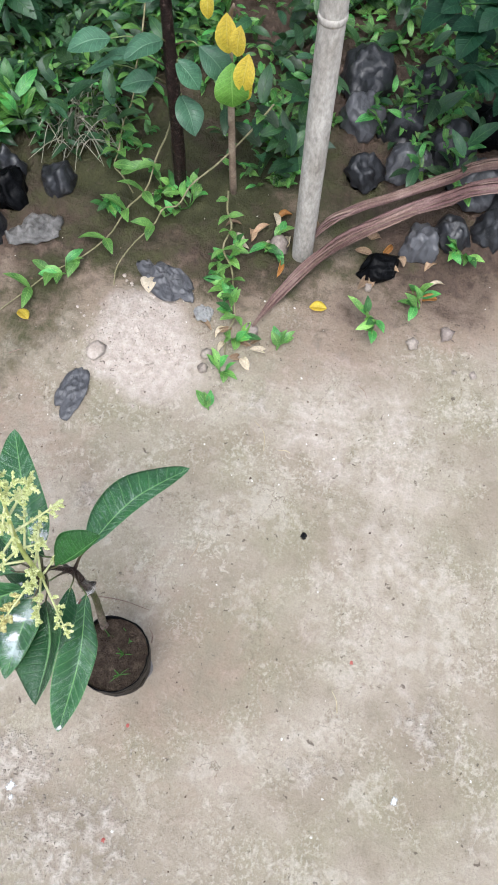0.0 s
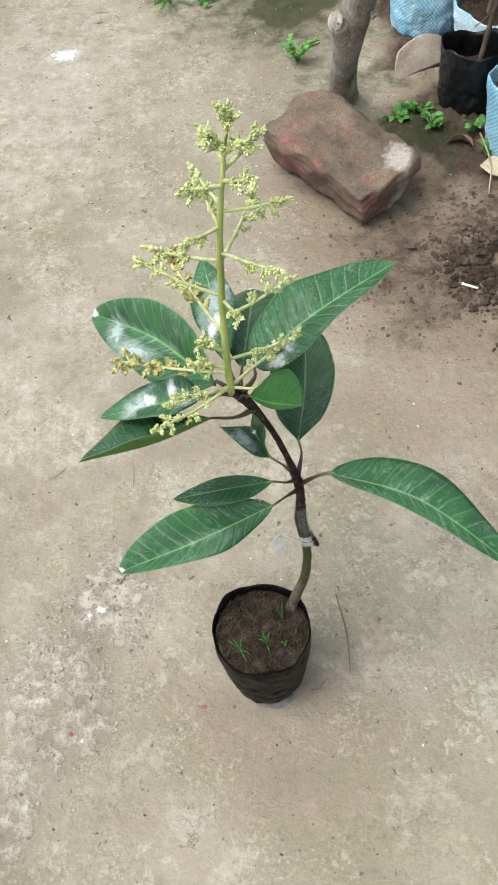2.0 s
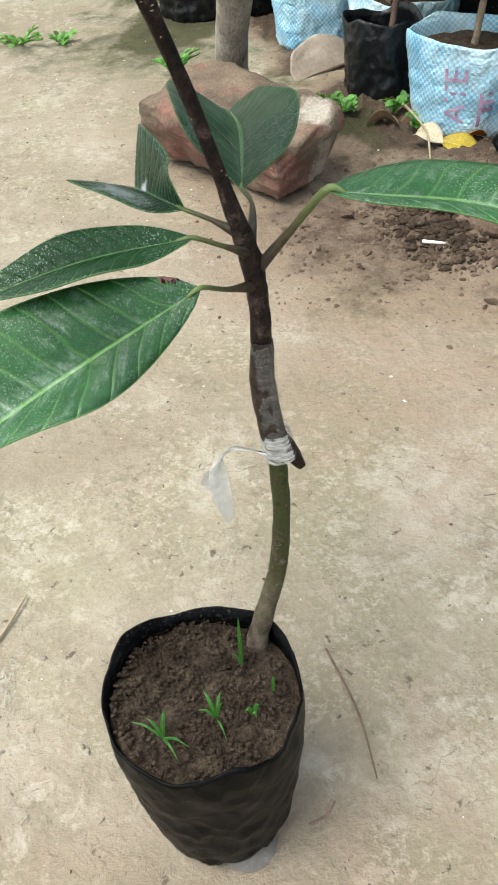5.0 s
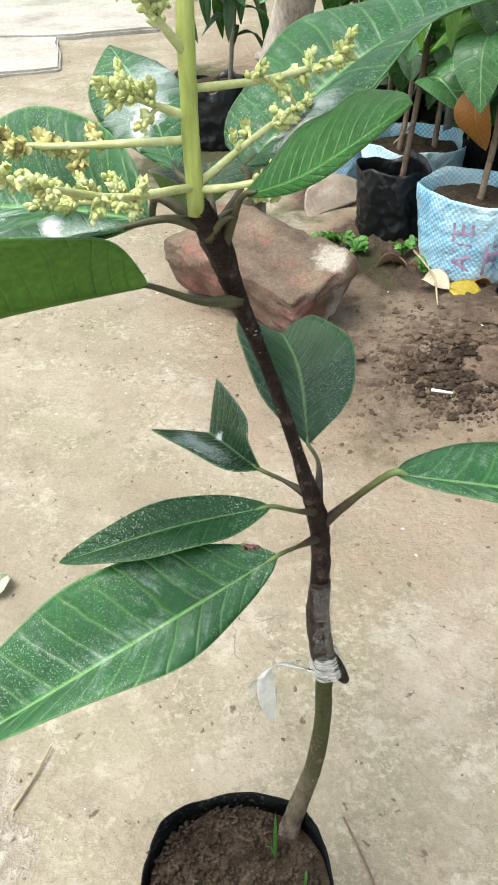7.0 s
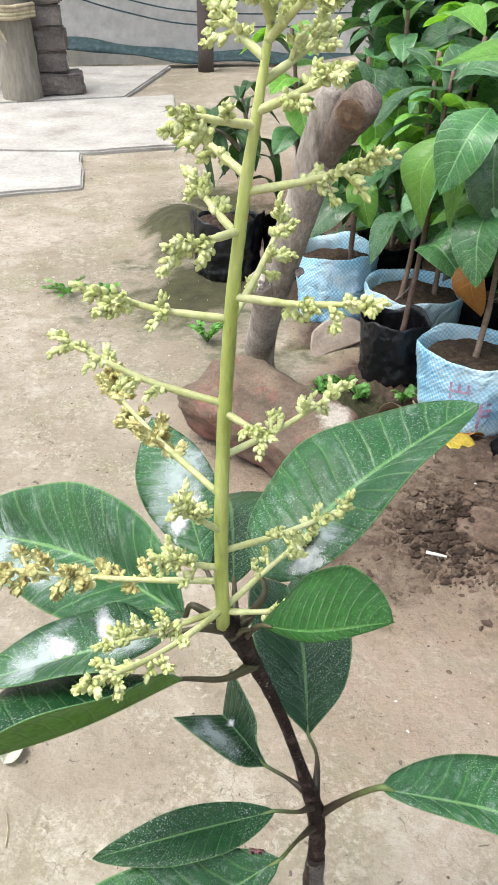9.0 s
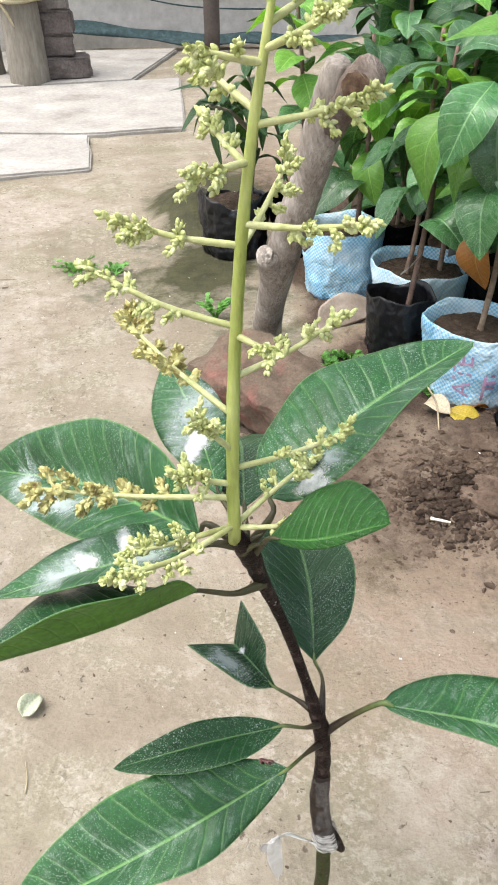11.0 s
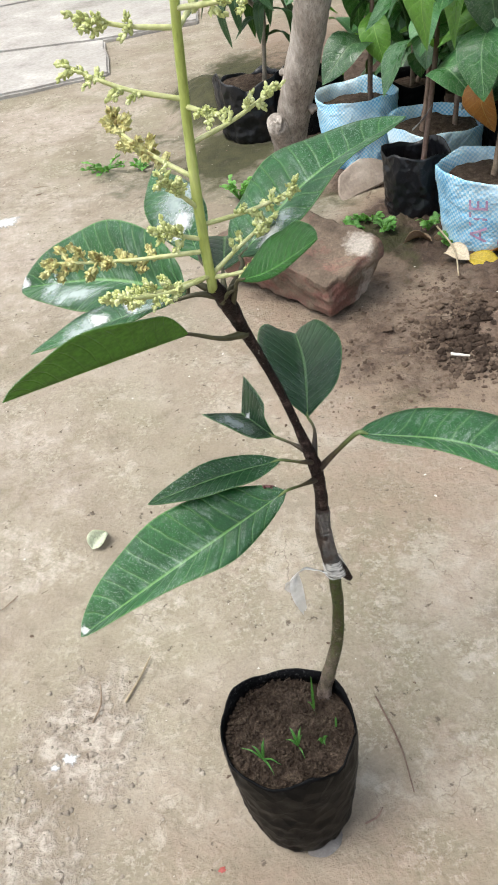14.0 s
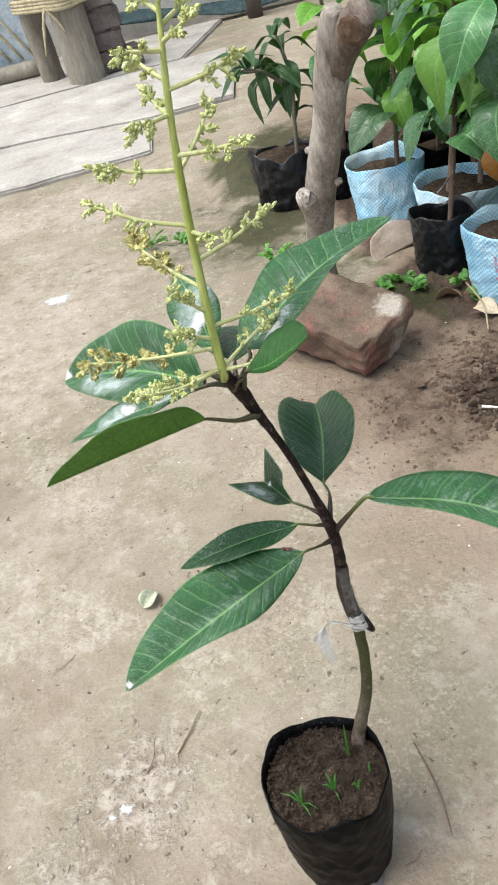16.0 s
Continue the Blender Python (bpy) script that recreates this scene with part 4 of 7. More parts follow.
scion = tube("scion", SCION, [0.0039, 0.0039, 0.0042, 0.0027, 0.00235, 0.0026, 0.0033, 0.0045, 0.0036], BARK, plant, 14, 0.10, 3, "dark brown scion stem", 44)
# leaf scars on the scion
hp = Heap()
pts = catmull(SCION, 120)
for k in range(60):
    i = rng.randint(30, 116)
    p = pts[i]
    a = rng.uniform(0, 6.283)
    rad = 0.0023
    c = p + np.array((math.cos(a) * rad, math.sin(a) * rad, 0))
    v, f = CLODS[k % 5]
    q = 0.2 + 0.6 * rng.random() ** 2
    hp.add(v * (0.0010 * q, 0.0010 * q, 0.0007 * q) + c, f)
part("leaf_scars", hp.mesh("leaf_scars"), PALEBARK, scion, "small pale leaf scars")

# tape round the union, wound in turns, with a loose tail
per = 16
tape = None
for z0, z1, rr, n in ((0.236, 0.290, 0.0056, 7), (0.2335, 0.2465, 0.0070, 6)):
    hp = Heap()
    w = (z1 - z0) / n * 0.50
    for q in range(n * per):
        f0, f1 = q / (n * per), (q + 1) / (n * per)
        quad = []
        for f in (f0, f1):
            a = f * n * 2 * math.pi
            z = z0 + (z1 - z0) * f
            cx, cy = 0.1785 + 0.0045 * max(0.0, (0.268 - z) / 0.034), -0.2577
            rad = rr * (1.12 - 0.25 * f) + 0.0004 * math.sin(a * 5)
            quad.append((cx + rad * math.cos(a), cy + rad * math.sin(a), z - w + 0.0008 * math.sin(a)))
            quad.append((cx + rad * math.cos(a), cy + rad * math.sin(a), z + w))
        hp.add(quad, [(0, 2, 3, 1)])
    if tape is None:
        tape = part("graft_tape", hp.mesh("graft_tape"), TAPE, plant, "clear plastic grafting tape")
    else:
        part("tape_band", hp.mesh("tape_band"), TAPE_BAND, tape, "whitish gathered band of the tape")
tail = catmull([(0.178, -0.2625, 0.2375), (0.170, -0.258, 0.2385), (0.1628, -0.253, 0.2359), (0.1570, -0.247, 0.2220), (0.1572, -0.246, 0.2060), (0.1607, -0.2479, 0.1874)], 24)
v, f, u = [], [], []
for i, p in enumerate(tail):
    s = i / 24
    w = 0.0008 + 0.0046 * math.sin(math.pi * min(1.0, max(0.0, (s - 0.52) / 0.48) * 0.90)) ** 0.9
    tw = -0.5 + s * 1.4
    d = np.array((math.cos(tw), math.sin(tw) * 0.7, 0.35 * math.sin(tw * 1.6)))
    for k in (-1, -0.33, 0.33, 1):
        v.append(p + d * w * k + np.array((0, 0.0012 * math.sin(k * 4 + s * 9), 0)))
        u.append((k, s))
for i in range(24):
    for k in range(3):
        f.append((i * 4 + k, i * 4 + k + 1, i * 4 + 5 + k, i * 4 + 4 + k))
part("tape_tail", mesh_of("tape_tail", v, f, u), TAPE_TAIL, tape, "loose end of the clear tape")
# the second, shorter loop of the tail
v, f, u = [], [], []
loop = catmull([(0.1590, -0.2495, 0.2270), (0.1550, -0.2440, 0.2175), (0.1535, -0.2410, 0.2090), (0.1545, -0.2405, 0.2020)], 14)
for i, p in enumerate(loop):
    w = 0.0008 + 0.0046 * math.sin(math.pi * 0.86 * i / 14) ** 1.1
    for k in (-1, -0.33, 0.33, 1):
        v.append(p + np.array((0.9, 0.3, 0.25)) * w * k + np.array((0, 0.0010 * math.sin(k * 4 + i), 0)))
        u.append((k, i / 14))
for i in range(14):
    for k in range(3):
        f.append((i * 4 + k, i * 4 + k + 1, i * 4 + 5 + k, i * 4 + 4 + k))
part("tape_loop", mesh_of("tape_loop", v, f, u), TAPE_TAIL, tape, "second short loop of the clear tape")


STEM_LINE = catmull(SCION, 120)


def hero_leaf(joint, base, mid, tip, left, right, seed, dark=False, edges=None, bend=None, label="", spray=False, thick_r=0.0013, skin=None, **kw):
    """One leaf of the mango with its stalk."""
    me = leaf_mesh("leaf", base, mid, tip, left, right, seed=seed, edges=edges, **kw)
    ob = part("leaf", me, [skin or (LEAF_SPRAYED if spray else LEAF), LEAF_BACK], plant, label)
    j, b = np.array(joint), np.array(base)
    core = min(STEM_LINE, key=lambda p: np.linalg.norm(p - j))
    j = core + 0.25 * (j - core)
    m = np.array(mid)
    k = bend if bend is not None else tuple((j + b) / 2 + np.array((0, 0, 0.003)))
    inner = b + unit(m - b) * 0.006
    tube("leaf_stalk", [tuple(j), tuple(k), tuple(b), tuple(inner)], [0.0025 if dark else 0.0024, thick_r * (0.95 if dark else 0.68), thick_r * 0.70, thick_r * 0.4], PETIOLE_DARK if dark else PETIOLE, ob, 8, 0.05, seed, "", 14)
    return ob


marked = "glossy dark green mango leaf with white spray marks"
leaf_a = hero_leaf((0.177, -0.257, 0.315), (0.156, -0.2805, 0.3329), (0.0908, -0.2948, 0.3057), (0.0197, -0.2927, 0.2568), (0.0827, -0.2766, 0.3276), (0.0756, -0.3007, 0.2979), 1, full=0.51, power=0.65, bend=(0.166, -0.267, 0.3225), spray=True, label=marked + ", white at its tip")
leaf_b = hero_leaf((0.175, -0.258, 0.329), (0.1562, -0.2644, 0.3423), (0.1188, -0.2685, 0.3413), (0.0765, -0.2685, 0.3309), (0.1163, -0.2616, 0.3485), (0.1126, -0.2831, 0.343), 2, full=0.50, power=0.76, bend=(0.167, -0.262, 0.336), label="narrow dark green mango leaf, slightly folded")
leaf_c = hero_leaf((0.173, -0.254, 0.335), (0.156, -0.240, 0.3405), (0.148, -0.221, 0.337), (0.140, -0.203, 0.334), None, None, 3, edges=[[(0.152, -0.236, 0.351), (0.1525, -0.222, 0.355), (0.1452, -0.192, 0.3545)], [(0.144, -0.238, 0.3405), (0.132, -0.228, 0.3425), (0.1155, -0.209, 0.3435)]], bend=(0.165, -0.246, 0.338), label="small torn mango leaf with two pointed lobes", arch=0.02, wave=0.02)
leaf_h = hero_leaf((0.180, -0.250, 0.330), (0.1792, -0.2233, 0.3373), (0.1885, -0.16, 0.333), (0.1924, -0.0981, 0.3191), None, None, 4, edges=[[(0.1629, -0.2055, 0.3517), (0.1592, -0.1703, 0.3581), (0.1637, -0.1301, 0.348), (0.1737, -0.1015, 0.3328), (0.178, -0.0929, 0.3229)], [(0.2024, -0.2007, 0.3434), (0.2134, -0.1659, 0.3468), (0.2132, -0.129, 0.3393), (0.208, -0.101, 0.3295), (0.1975, -0.0945, 0.3219)]], bend=(0.181, -0.235, 0.336), label="heart-shaped mango leaf with a notched end", arch=0.03, wave=0.02)
leaf_r = hero_leaf((0.181, -0.256, 0.322), (0.2005, -0.2675, 0.3545), (0.2686, -0.2908, 0.3440), (0.3435, -0.3281, 0.2947), (0.2795, -0.2637, 0.3468), (0.260, -0.2985, 0.3455), 5, full=0.49, power=0.62, bend=(0.190, -0.259, 0.337), thick_r=0.0021, spray=True, label="long arching dark green mango leaf")
leaf_u1 = hero_leaf((0.143, -0.258, 0.450), (0.1501, -0.25, 0.4647), (0.19, -0.2302, 0.4888), (0.2498, -0.1949, 0.4998), (0.1871, -0.2021, 0.4971), (0.2069, -0.2377, 0.4976), 6, full=0.40, power=0.62, dark=True, bend=(0.150, -0.259, 0.464), spray=True, label=marked + ", held upwards", arch=0.1)
leaf_u2 = hero_leaf((0.1415, -0.260, 0.442), (0.1457, -0.2759, 0.4656), (0.1603, -0.292, 0.4765), (0.1791, -0.3121, 0.498), (0.175, -0.2797, 0.4915), (0.159, -0.2930, 0.4735), 7, full=0.54, power=0.73, dark=True, bend=(0.1440, -0.2655, 0.453), label="small folded mango leaf", skin=LEAF_PLAIN)
leaf_u3 = hero_leaf((0.134, -0.263, 0.452), (0.1214, -0.2534, 0.4516), (0.0768, -0.1924, 0.4358), (0.0185, -0.1389, 0.4137), (0.085, -0.1884, 0.4662), (0.0512, -0.208, 0.4318), 8, full=0.41, power=0.64, dark=True, bend=(0.124, -0.257, 0.460), spray=True, label=marked + ", white at its tip", arch=0.12)
leaf_u4 = hero_leaf((0.134, -0.264, 0.451), (0.1138, -0.2662, 0.4557), (0.088, -0.2662, 0.4515), (0.0402, -0.268, 0.4417), (0.0722, -0.2491, 0.4479), (0.0787, -0.2798, 0.455), 9, full=0.49, power=0.73, dark=True, bend=(0.126, -0.266, 0.457), spray=True, label="mango leaf smeared with thick white spray")
leaf_u5 = hero_leaf((0.1475, -0.2575, 0.4225), (0.1184, -0.2732, 0.4403), (0.0797, -0.2961, 0.4464), (0.0287, -0.3029, 0.4398), (0.0640, -0.2600, 0.4360), (0.0835, -0.3087, 0.4724), 10, full=0.51, power=0.80, dark=True, bend=(0.134, -0.266, 0.430), label="mango leaf folded along its midrib, pale underside showing")
leaf_u6 = hero_leaf((0.136, -0.258, 0.455), (0.131, -0.243, 0.462), (0.124, -0.200, 0.474), (0.115, -0.157, 0.481), (0.1075, -0.197, 0.470), (0.139, -0.199, 0.474), 11, full=0.55, dark=True, spray=True, label=marked + ", held upright")
leaf_u8 = hero_leaf((0.139, -0.257, 0.450), (0.141, -0.242, 0.455), (0.148, -0.168, 0.438), (0.147, -0.100, 0.392), (0.125, -0.166, 0.437), (0.1715, -0.170, 0.440), 12, full=0.5, dark=True, label="dark green mango leaf with a white tip")

# white blots of dried spray that stand out
def blot(name, at, nrm, size, seed, leaf, label, turn=0.0, skin=None):
    """A patch of dried spray that lies on the leaf's own skin."""
    me = leaf.data
    tree = BVHTree.FromPolygons([v.co.copy() for v in me.vertices], [tuple(p.vertices) for p in me.polygons])
    n = Vector(nrm).normalized()
    q = n.to_track_quat("Z", "Y")
    v, u, f = [], [], []
    k, rings = 26, 6

    def lay(p):
        hit = tree.ray_cast(p + n * 0.03, -n, 0.06)
        if hit[0] is None:
            hit = tree.find_nearest(p)
        nn = hit[1] if hit[1].dot(n) > 0 else -hit[1]
        return tuple(hit[0] + nn * 0.0005)

    for rg in range(rings + 1):
        for i in range(k):
            a = 2 * math.pi * i / k
            rr = (1 + 0.5 * noise.noise(Vector((math.cos(a) * 1.6, math.sin(a) * 1.6, seed)))) * rg / rings
            x, y = math.cos(a) * size[0] * rr, math.sin(a) * size[1] * rr
            v.append(lay(Vector(at) + q @ Vector((x * math.cos(turn) - y * math.sin(turn), x * math.sin(turn) + y * math.cos(turn), 0))))
            u.append((rg / rings, i / k))
    for rg in range(rings):
        for i in range(k):
            i2 = (i + 1) % k
            f.append((rg * k + i, rg * k + i2, (rg + 1) * k + i2, (rg + 1) * k + i))
    return part(name, mesh_of(name, v, f, u), skin or SMEAR, leaf, label)


dried = "thick white dried spray"
thin = "greyish dried spray"


def on_leaf(leaf, across, along):
    """A place on a leaf's upper skin and its normal: across from -1 to 1, along from 0 at the stalk to 1 at the tip."""
    v = leaf.data.vertices[round(along * 30) * 11 + round(across * 5) + 5]
    return v.co.copy(), v.normal.copy()


for name, leaf, across, along, size, seed, turn, lab, skin in (
        ("white_tip", leaf_a, 0, 0.98, (0.0055, 0.0034), 1, 0.0, dried, None), ("white_tip", leaf_u3, 0, 0.97, (0.006, 0.005), 2, 0.0, dried, None), ("white_tip", leaf_u8, 0, 0.97, (0.006, 0.005), 3, 0.0, dried, None)):
    at, nrm = on_leaf(leaf, across, along)
    blot(name, at, (-0.2, -0.2, 1), size, seed, leaf, lab, turn, skin)
far = {}
for key, leaf in (("u1", leaf_u1), ("u3", leaf_u3), ("u4", leaf_u4), ("u6", leaf_u6)):
    far[key] = 1 if on_leaf(leaf, 1, 0.5)[0].y > on_leaf(leaf, -1, 0.5)[0].y else -1
for key, leaf, across, along, size, seed, turn, lab, skin in (
        ("u4", leaf_u4, 0.4, 0.42, (0.014, 0.0055), 4, 0.05, dried, None), ("u4", leaf_u4, 0.2, 0.62, (0.010, 0.005), 44, 0.05, dried, None), ("u4", leaf_u4, 0.0, 0.72, (0.024, 0.011), 14, 0.05, thin, SMEAR_THIN), ("u4", leaf_u4, -0.2, 0.30, (0.014, 0.010), 15, 0.0, thin, SMEAR_THIN),
        ("u3", leaf_u3, -0.6, 0.55, (0.012, 0.038), 20, -0.65, thin, SMEAR_THIN), ("u3", leaf_u3, -0.4, 0.75, (0.010, 0.022), 21, -0.65, thin, SMEAR_THIN), ("u6", leaf_u6, -0.2, 0.35, (0.007, 0.017), 5, 0.0, dried, None), ("u6", leaf_u6, 0.0, 0.55, (0.013, 0.034), 25, 0.0, thin, SMEAR_THIN),
        # u1's spray patches also paint the white sheen near its base
        ("u1", leaf_u1, -0.6, 0.17, (0.013, 0.007), 6, 0.62, dried, None), ("u1", leaf_u1, -0.4, 0.28, (0.016, 0.006), 27, 0.62, thin, SMEAR_THIN)):
    at, nrm = on_leaf(leaf, across * far[key], along)
    blot("white_smear", at, nrm if nrm.z > 0 else -nrm, size, seed, leaf, lab, turn, skin)
blot("white_smear", (0.143, -0.212, 0.339), (-0.2, -0.5, 1), (0.004, 0.003), 8, leaf_c, dried)
blot("white_smear", (0.134, -0.221, 0.3415), (-0.1, -0.4, 1), (0.019, 0.009), 18, leaf_c, thin, -0.6, SMEAR_THIN)
blot("brown_spot", (0.1465, -0.2745, 0.3320), (-0.1, -0.3, 1), (0.0036, 0.0024), 7, leaf_a, "reddish brown spot", 0.0, SPOT)

# inflorescence: a stout axis with side branches that carry bunches of buds
AX = [(0.1340, -0.267, 0.458), (0.1335, -0.2665, 0.49), (0.1345, -0.265, 0.53), (0.1370, -0.266, 0.575), (0.1400, -0.268, 0.6084), (0.1440, -0.269, 0.6363), (0.1475, -0.270, 0.6611)]
axis = tube("flower_axis", AX, [0.0025, 0.0024, 0.0022, 0.0020, 0.0017, 0.0013, 0.0008], AXIS, plant, 14, 0.07, 4, "stout yellow-green flower axis", 40)


def bud_shape(seed):
    """A small bud or open floret."""
    r = random.Random(seed)
    hp2 = Heap()
    bm = bmesh.new()
    bmesh.ops.create_icosphere(bm, subdivisions=2, radius=1.0)
    hp2.add(np.array([(v.co.x * (1 - 0.25 * v.co.z), v.co.y * (1 - 0.25 * v.co.z), v.co.z) for v in bm.verts]) * (0.00082, 0.00082, 0.00135), [tuple(v.index for v in f.verts) for f in bm.faces])
    bm.free()
    opened = seed % 3 == 0
    for k in range(5 if opened else 0):
        a = k * 2 * math.pi / 5 + r.uniform(-0.3, 0.3)
        d = np.array((math.cos(a), math.sin(a), 0.0))
        tipp = d * 0.0017 + np.array((0, 0, r.uniform(0.0006, 0.0022)))
        sd = np.array((-d[1], d[0], 0)) * 0.0009
        hp2.add([d * 0.0004 - (0, 0, 0.0008), d * 0.0013 + sd, tipp, d * 0.0013 - sd], [(0, 1, 2, 3)])
    return np.concatenate(hp2.v), hp2.f


BUDS = [bud_shape(k) for k in range(6)]


def branchlet(base, tip, n, seed, old=False, sag=0.0, fork=True, spread=0.006, start=0.5):
    """A side branch with its bunch of buds."""
    r = random.Random(seed)
    b, t = np.array(base), np.array(tip)
    ln = np.linalg.norm(t - b)
    m = (b + t) / 2 + np.array((0, 0, -sag * ln))
    pts2 = catmull([b, m, t], 16)
    ob = tube("flower_branch", [tuple(p) for p in pts2], [0.0012] * 6 + [0.0010] * 6 + [0.0008] * 5, AXIS_PALE, axis, 7, 0.04, seed)
    heap = Heap()
    twigs = [pts2]
    d = unit(t - b)
    knots = [(pts2[16], d, 1.3), (pts2[14], d, 1.0)]
    if fork:
        many = max(2, round(n / 7)) + (3 if old else 1)
        for k in range(many):
            i = min(15, int(16 * (start + (0.97 - start) * (k + r.uniform(0.1, 0.9)) / many)))
            side = unit(np.cross(d, np.array((r.uniform(-1, 1), r.uniform(-1, 1), r.uniform(-1, 1)))))
            e = pts2[i] + (side * 0.85 + d * 0.55) * (r.uniform(0.005, 0.009) if old else r.uniform(0.003, 0.0075))
            tw = catmull([pts2[i], (pts2[i] + e) / 2, e], 6)
            v, f, u = tube_data([tuple(p) for p in tw], [0.0007] * 7, 5)
            heap.add(v, f, u)
            knots.append((e, unit(e - pts2[i]), r.uniform(0.7, 1.25)))
    total = sum(k[2] for k in knots)
    for c, heading, share in knots:
        many = max(10, int(n * 2.9 * share / total))
        ln = 0.0052 + 0.00012 * many
        for k in range(many):
            q = (k + r.random()) / many
            off = unit(np.cross(heading, np.array((r.gauss(0, 1), r.gauss(0, 1), r.gauss(0, 1)))))
            v, f = BUDS[r.choice((0, 3, 0, 3, 1, 4) if old else (1, 2, 4, 5, 1, 2, 4, 5, 0))]
            turn3 = np.array(Vector(unit(off * (1.1 - 0.8 * q) + heading * 0.8)).to_track_quat("Z", "Y").to_matrix())
            heap.add((v * (r.uniform(0.9, 1.3) if old else r.uniform(0.8, 1.15) * (1.1 - 0.25 * q))) @ turn3.T + c + heading * ln * (q - 0.62) + off * (0.0021 - 0.0014 * q) * r.uniform(0.5, 1.1), f)
    part("flower_head", heap.mesh("flower_head", True), BUD_OLD if old else BUD, ob, "yellowed open florets" if old else "pale yellow-green flower buds")
    return ob


def ax_at(z):
    for a, c in zip(AX, AX[1:]):
        if a[2] <= z <= c[2]:
            k = (z - a[2]) / (c[2] - a[2])
            return tuple(a[i] + (c[i] - a[i]) * k for i in range(3))
    return AX[-1]


for z, tip, n, old, sag in (
        (0.479, (0.058, -0.249, 0.478), 84, True, 0.02), (0.466, (0.088, -0.318, 0.49), 40, False, 0.05), (0.466, (0.092, -0.283, 0.47), 52, False, 0.02),
        (0.492, (0.180, -0.251, 0.494), 36, False, 0.03), (0.466, (0.169, -0.248, 0.482), 30, False, -0.02), (0.465, (0.157, -0.274, 0.47), 12, False, 0.03),
        (0.5, (0.119, -0.278, 0.522), 44, False, 0.02), (0.485, (0.112, -0.272, 0.496), 46, False, 0.02), (0.514, (0.097, -0.200, 0.524), 70, True, 0.03), (0.548, (0.087, -0.248, 0.565), 34, False, 0.05),
        (0.529, (0.178, -0.247, 0.542), 36, False, 0.04), (0.545, (0.146, -0.281, 0.545), 16, False, 0.0), (0.576, (0.096, -0.262, 0.586), 32, False, 0.04), (0.602, (0.120, -0.282, 0.6036), 24, False, 0.02),
        (0.583, (0.171, -0.294, 0.591), 32, False, 0.03), (0.575, (0.159, -0.229, 0.594), 32, False, 0.03), (0.6, (0.128, -0.239, 0.61), 26, False, 0.02), (0.6164, (0.126, -0.249, 0.6275), 28, False, 0.02),
        (0.6124, (0.176, -0.274, 0.622), 34, False, 0.03), (0.6291, (0.124, -0.276, 0.6339), 22, False, 0.02), (0.6323, (0.160, -0.285, 0.6443), 26, False, 0.02), (0.6387, (0.165, -0.255, 0.6499), 24, False, 0.02),
        (0.6443, (0.134, -0.256, 0.6547), 24, False, 0.02), (0.6483, (0.155, -0.280, 0.6611), 22, False, 0.0), (0.6523, (0.140, -0.278, 0.6658), 24, False, 0.0), (0.6547, (0.150, -0.266, 0.6722), 30, False, 0.0)):
    branchlet(ax_at(z), tip, n, int(z * 1000) + n + int(tip[0] * 1000), old, sag, True, start=0.36 if n > 20 else 0.55)

# thin dry scales at the foot of the axis
for k, (d, ln) in enumerate((((0.5, -0.4, 0.55), 0.014), ((0.9, 0.1, 0.9), 0.012))):
    b = np.array((0.137, -0.264, 0.449))
    d = unit(np.array(d))
    tube("dry_stalk", [tuple(b), tuple(b + d * ln * 0.5 + (0, 0, 0.002)), tuple(b + d * ln)], [0.0017, 0.0010, 0.0004], PETIOLE_DARK, plant, 7, 0.05, k, "", 8)

SPROUT = leaf_material("sprout_leaf", (0.035, 0.13, 0.022), (0.065, 0.20, 0.035), (0.2, 0.42, 0.1), 0.4, 0.0, 5, 0.3, 0.0, 0.1)


# seedlings in the bag
def sprout(at, blades, seed):
    r = random.Random(seed)
    hp2 = Heap()
    for (dx, dy, dz, w) in blades:
        p0 = np.array(at)
        p2 = p0 + np.array((dx, dy, dz))
        p1 = (p0 + p2) / 2 + np.array((0, 0, 0.004))
        curve = catmull([p0, p1, p2], 8)
        sd = unit(np.cross(p2 - p0, np.array((0.3, -1, 0.5)))) * w * 0.5
        v, u, f = [], [], []
        for i, p in enumerate(curve):
            k = width_at(0.12 + 0.87 * i / 8, 0.4)
            v += [p - sd * k, p + np.array((0, 0, 0.0006)), p + sd * k]
            u += [(0.2, i / 8), (0.5, i / 8), (0.8, i / 8)]
        for i in range(8):
            f += [(i * 3, i * 3 + 1, i * 3 + 4, i * 3 + 3), (i * 3 + 1, i * 3 + 2, i * 3 + 5, i * 3 + 4)]
        hp2.add(v, f, u)
    return part("seedling", hp2.mesh("seedling"), SPROUT, plant, "small green weed seedling")


sprout((0.1555, -0.278, 0.112), [(0.001, 0.004, 0.036, 0.0022), (-0.004, 0.0, 0.012, 0.001), (0.0, -0.008, 0.004, 0.001)], 1)
sprout((0.139, -0.304, 0.112), [(-0.004, 0.008, 0.014, 0.0022), (0.004, 0.008, 0.011, 0.002), (-0.008, 0.002, 0.008, 0.0016), (0.004, 0.001, 0.012, 0.0018), (0.003, -0.012, 0.002, 0.0012)], 2)
sprout((0.113, -0.309, 0.113), [(0.003, 0.008, 0.012, 0.0024), (-0.006, 0.006, 0.010, 0.0018), (0.012, -0.009, 0.003, 0.0016), (0.006, -0.014, 0.002, 0.0014), (-0.014, 0.008, 0.006, 0.0014)], 3)
